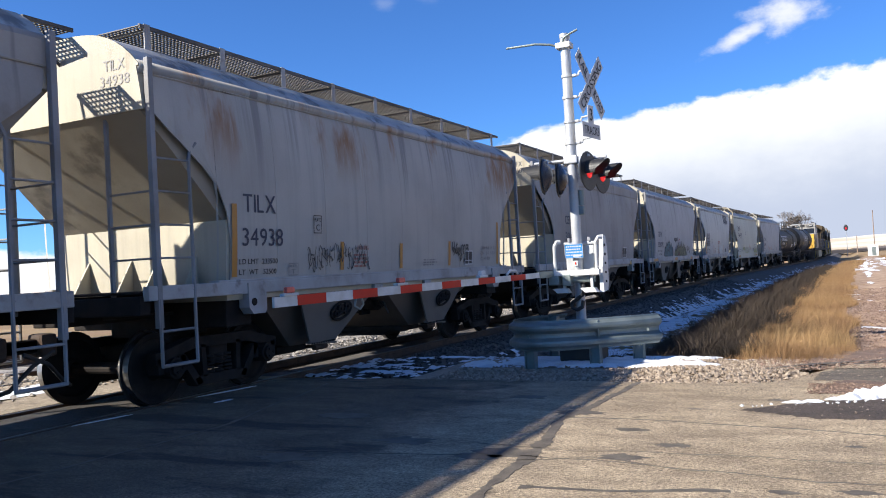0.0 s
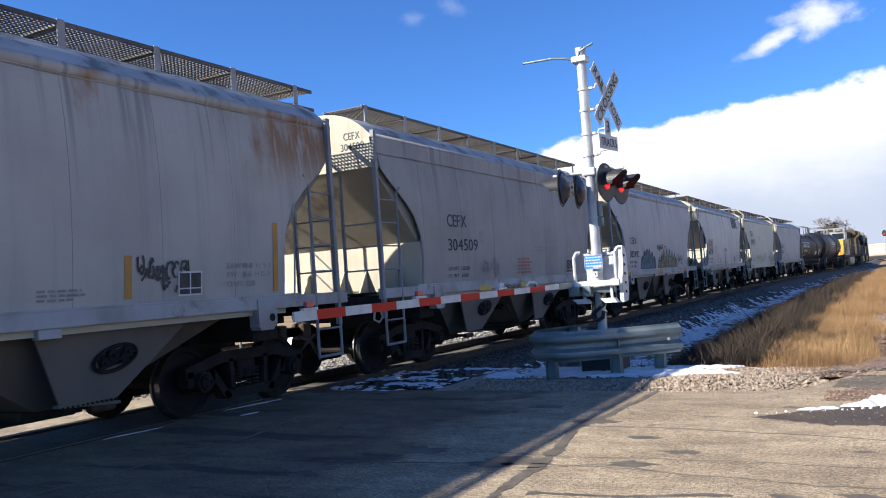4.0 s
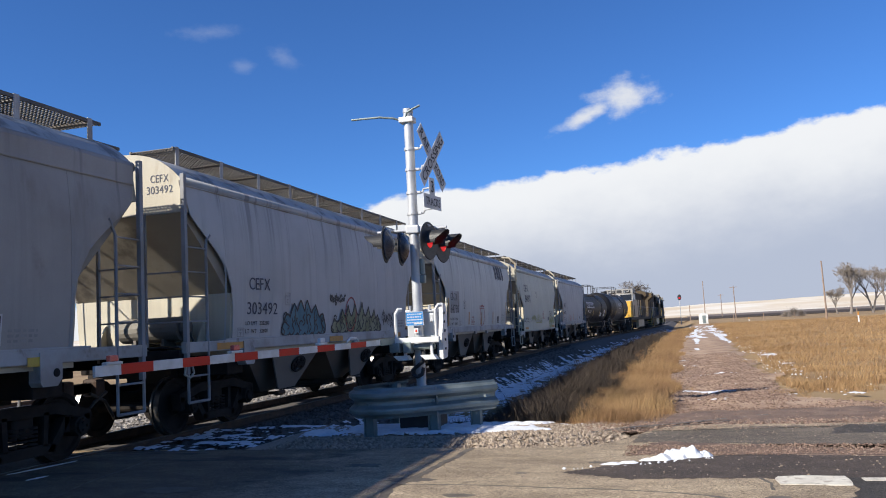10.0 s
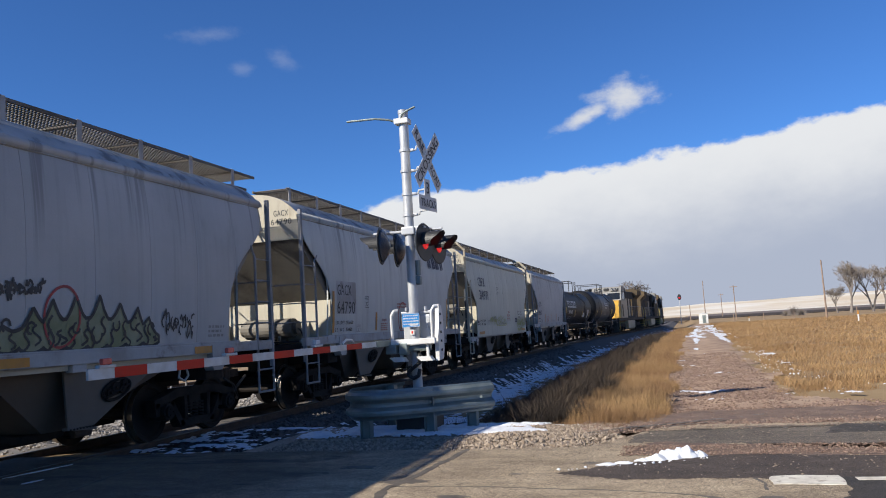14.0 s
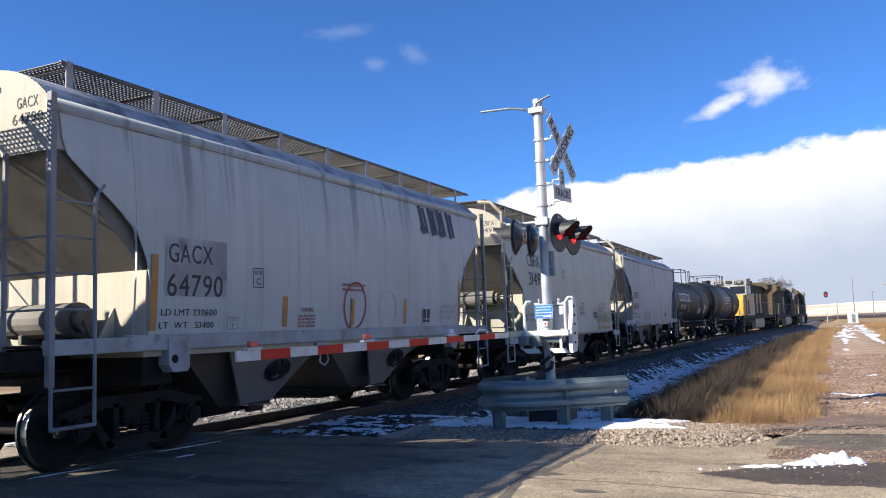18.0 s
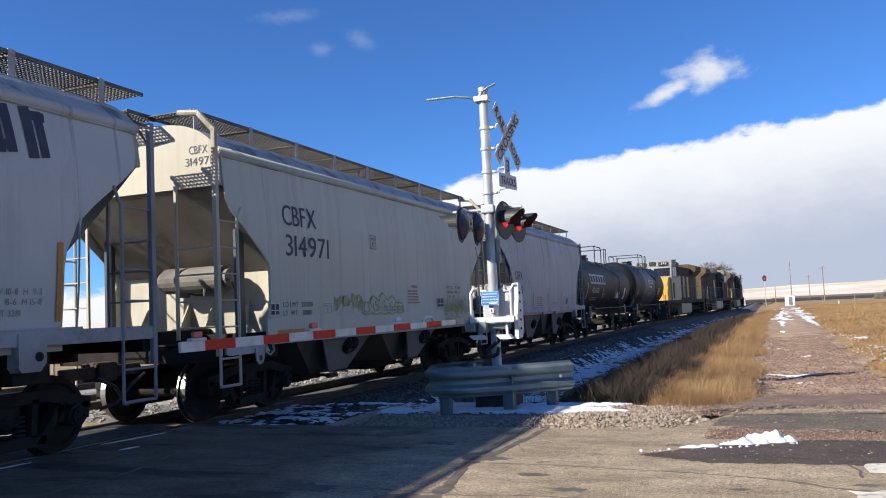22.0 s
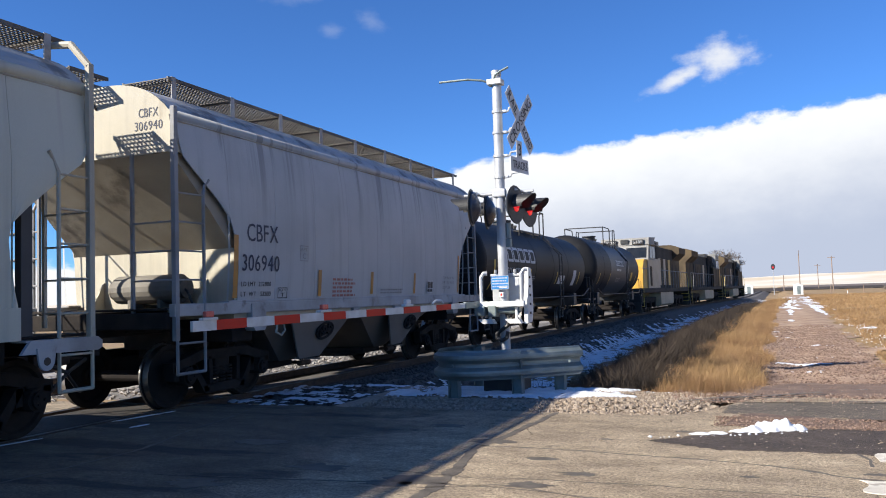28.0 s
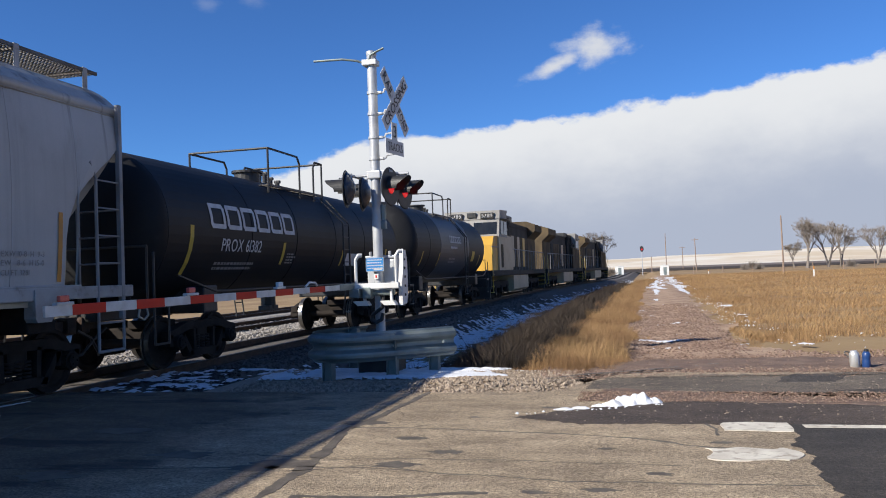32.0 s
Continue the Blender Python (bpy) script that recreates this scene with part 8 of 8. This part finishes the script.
def bare_tree(x, y, h, spread, seed, label, leafy=False):
    rnd = random.Random(seed)
    t = thing("tree", label, "tree", "bare trees", at=pose(x, y, ground_z(x, y) - 0.05))
    limbs = bmesh.new()
    vs, fs, tips = [], [], []

    def grow(p, d, length, r, depth):
        q = p + d * length
        if depth < 3:
            rod(limbs, p, q, r, 7, r * 0.75)
        else:
            twig(vs, fs, p, q, max(r, 0.024), max(r * 0.65, 0.018))
        if depth == 6:
            tips.append(q)
            return
        for _ in range(3):
            side = 0.6 if depth < 1 else spread
            nd = (d + Vector((rnd.uniform(-1, 1) * side, rnd.uniform(-1, 1) * side, rnd.uniform(-0.25, 0.45)))).normalized()
            grow(q, nd, length * rnd.uniform(0.58, 0.86), r * 0.60, depth + 1)

    for s in range(2 if h > 6 else 1):
        grow(Vector((rnd.uniform(-0.5, 0.5) * s, rnd.uniform(-0.5, 0.5) * s, 0)), Vector((rnd.uniform(-0.25, 0.25), rnd.uniform(-0.2, 0.2), 1)).normalized(), h * 0.235, h * 0.019, 0)
    part("trunk", limbs, TWIG, t, "forked trunk and limbs")
    me = bpy.data.meshes.new("crown")
    me.from_pydata(vs, [], fs)
    me.materials.append(TWIG)
    o = new("crown", me)
    o.parent = t
    o["label"] = "fine bare twigs"
    if leafy:
        bm = bmesh.new()
        for q in tips:
            for _ in range(1):
                c = q + Vector((rnd.gauss(0, 0.25), rnd.gauss(0, 0.25), rnd.gauss(0, 0.2)))
                bm.faces.new([bm.verts.new(c + Vector((rnd.uniform(-0.18, 0.18), rnd.uniform(-0.18, 0.18), rnd.uniform(-0.16, 0.16)))) for _ in range(3)])
        part("leaf", bm, WEED, t, "clumps of dull brown leaves")["kind"] = "stuff"


def polar(az, dist):
    return dist * math.sin(radians(az)), dist * math.cos(radians(az))


for k, (az, dist, h, leafy) in enumerate(((-2.55, 215, 12.4, True), (10.05, 185, 11.0, False), (11.3, 190, 11.4, False), (12.0, 205, 9.8, False), (14.1, 200, 9.8, False), (15.4, 196, 9.0, False), (9.3, 200, 6.5, False))):
    x, y = polar(az, dist)
    bare_tree(x, y, h * 1.08, 0.68, 60 + k, "bare branching cottonwood on the far edge of the field" if not leafy else "dark-crowned tree beside the line, half bare", leafy)


def utility_pole(az, dist, h, lean, arm):
    x, y = polar(az, dist)
    p = thing("utility_pole", "weathered timber utility pole standing in the field", "utility pole", "poles", at=pose(x, y, ground_z(x, y) - 0.1, 0, lean))
    bm = bmesh.new()
    rod(bm, (0, 0, 0), (0, 0, h), 0.125, 10, 0.085)
    part("pole", bm, WOOD, p, "tapered timber pole")
    if arm:
        bm = bmesh.new()
        box(bm, (0, 0, h - 0.35), (1.6, 0.12, 0.12), 0.02)
        part("crossarm", bm, WOOD, p)


for spec in ((8.69, 122, 8.0, -0.4, False), (1.36, 215, 9.9, 0, False), (2.43, 260, 7.4, 0, True), (3.28, 200, 7.8, -0.6, True), (0.40, 235, 4.5, 0, False)):
    utility_pole(*spec)


def block_signal():
    x, y = polar(-0.2, 150)
    s = thing("block_signal", "railway block signal with a black head showing red", "railway signal", at=pose(x, y, -0.1))
    bm = bmesh.new()
    rod(bm, (0, 0, 0), (0, 0, 4.6), 0.06, 10)
    part("mast", bm, SILVER, s, "grey signal mast")
    bm = bmesh.new()
    prism(bm, [(0.34 * math.cos(a), 4.75 + 0.52 * math.sin(a)) for a in np.linspace(0, 2 * math.pi, 20, endpoint=False)], -0.06, 0.06, lambda p, q, h: (p, h, q))
    part("head", bm, DARK, s, "black oval signal head")
    bm = bmesh.new()
    rod(bm, (0, -0.07, 4.65), (0, -0.12, 4.65), 0.16, 14)
    part("lens", bm, LENS_ON, s, "lit red lens")


def relay_cabin(az, dist, w, h, label):
    x, y = polar(az, dist)
    c = thing("relay_cabin", label, "cabin", "cabins by the line", at=pose(x, y, ground_z(x, y)))
    bm = bmesh.new()
    box(bm, (0, 0, h / 2), (w, w * 0.8, h), 0.03)
    part("body", bm, WHITE, c, "white metal walls")
    bm = bmesh.new()
    prism(bm, [(-w / 2 - 0.08, h), (w / 2 + 0.08, h), (0, h + 0.18)], -w * 0.44, w * 0.44, lambda p, q, z: (p, z, q))
    part("roof", bm, WHITE, c)
    bm = bmesh.new()
    box(bm, (0.1, -w * 0.4 - 0.01, h * 0.45), (w * 0.38, 0.03, h * 0.8), 0.005)
    part("door", bm, ZINC, c, "grey door")


block_signal()
relay_cabin(1.23, 142, 1.45, 1.62, "white metal relay cabin at the end of the lane")
relay_cabin(-1.75, 190, 1.9, 2.1, "white metal cabin beside the line")


def far_line():
    """The embankment that closes the plain, with its fence posts."""
    tagged(sheet("far_bank", np.linspace(-60, 400, 60), np.linspace(255, 285, 8), lambda x, y: -0.2 + 0.9 * soft(255, 262, y) - 0.9 * soft(276, 285, y), WEED), "dark low embankment across the plain", "bank", kind="structure")
    fence = thing("field_fence", "line of weathered fence posts across the field", "fence")
    bm = bmesh.new()
    rod(bm, (0, 0, -0.1), (0, 0, 1.2), 0.06, 6)
    first = part("post", bm, WOOD, fence)
    first.matrix_basis = pose(7, 128, 0)
    for k in range(1, 40):
        again(first, pose(7 + 4.2 * k, 128 + 0.35 * k, random.uniform(-0.08, 0.05), random.uniform(-3, 3), random.uniform(-3, 3)))


far_line()


def shrub(x, y, r, seed):
    rnd = random.Random(seed)
    bm = bmesh.new()
    for _ in range(420):
        a, e = rnd.uniform(0, 6.28), rnd.uniform(0.1, 1.5)
        d = Vector((math.cos(a) * math.cos(e), math.sin(a) * math.cos(e), math.sin(e)))
        n = Vector((rnd.gauss(0, 0.3), rnd.gauss(0, 0.3), rnd.gauss(0, 0.3)))
        p = d * r * rnd.uniform(0.2, 0.6)
        rod(bm, p, p + (d + n) * r * 0.45, 0.02, 3, 0.006)
    o = part("shrub", bm, TWIG)
    o.matrix_basis = pose(x, y, ground_z(x, y))
    tagged(o, "rounded bare brown shrub in the field", "shrub", "shrubs")


for k, (az, dist, r) in enumerate(((6.8, 190, 2.0), (6.3, 192, 1.3), (7.2, 188, 1.3), (-3.6, 190, 2.4), (-2.4, 180, 2.0), (12.6, 175, 1.5))):
    shrub(*polar(az, dist), r, 80 + k)


def field_markers():
    for az, dist, h in ((10.47, 86, 1.0), (4.06, 134, 0.7)):
        x, y = polar(az, dist)
        p = thing("marker_post", "slim white marker post with an orange top in the grass", "marker post", "marker posts", at=pose(x, y, ground_z(x, y)))
        bm = bmesh.new()
        box(bm, (0, 0, h * 0.33), (0.12, 0.04, h * 0.66), 0.005)
        part("post", bm, WHITE, p)
        bm = bmesh.new()
        box(bm, (0, 0, h * 0.83), (0.13, 0.045, h * 0.34), 0.005)
        part("cap", bm, ORANGE, p, "orange top")


field_markers()


def roadside_cans():
    z = ground_z(2.75, 12.3) + 0.085
    c = thing("can", "silver metal flask with a wire handle on roadside gravel", "can", at=pose(2.80, 12.32, z, 2, -3))
    bm = bmesh.new()
    lathe(bm, [(0.060, 0.0), (0.066, 0.01), (0.066, 0.19), (0.062, 0.205), (0.045, 0.22), (0.045, 0.235), (0.02, 0.24)], Matrix(), 24)
    part("body", bm, TIN, c, "bright dented body", smooth=True)
    bm = bmesh.new()
    pipe(bm, [(-0.08, 0, 0.16), (-0.12, 0, 0.20), (-0.11, 0, 0.235), (-0.04, 0, 0.215)], 0.008, 6)
    part("handle", bm, STEEL, c, "wire handle")
    c = thing("water_jug", "dark blue plastic water jug with a dark cap on roadside gravel", "jug", at=pose(2.93, 12.28, z, 0, 2))
    bm = bmesh.new()
    lathe(bm, [(0.048, 0.0), (0.053, 0.01), (0.053, 0.10), (0.048, 0.12), (0.053, 0.14), (0.052, 0.20), (0.036, 0.225), (0.026, 0.23)], Matrix(), 24)
    part("body", bm, JUG, c, "dark blue ribbed body", smooth=True)
    bm = bmesh.new()
    lathe(bm, [(0.028, 0.225), (0.030, 0.23), (0.030, 0.255), (0.024, 0.26)], Matrix(), 16)
    part("cap", bm, DARK, c, "dark screw cap")


roadside_cans()
motions()
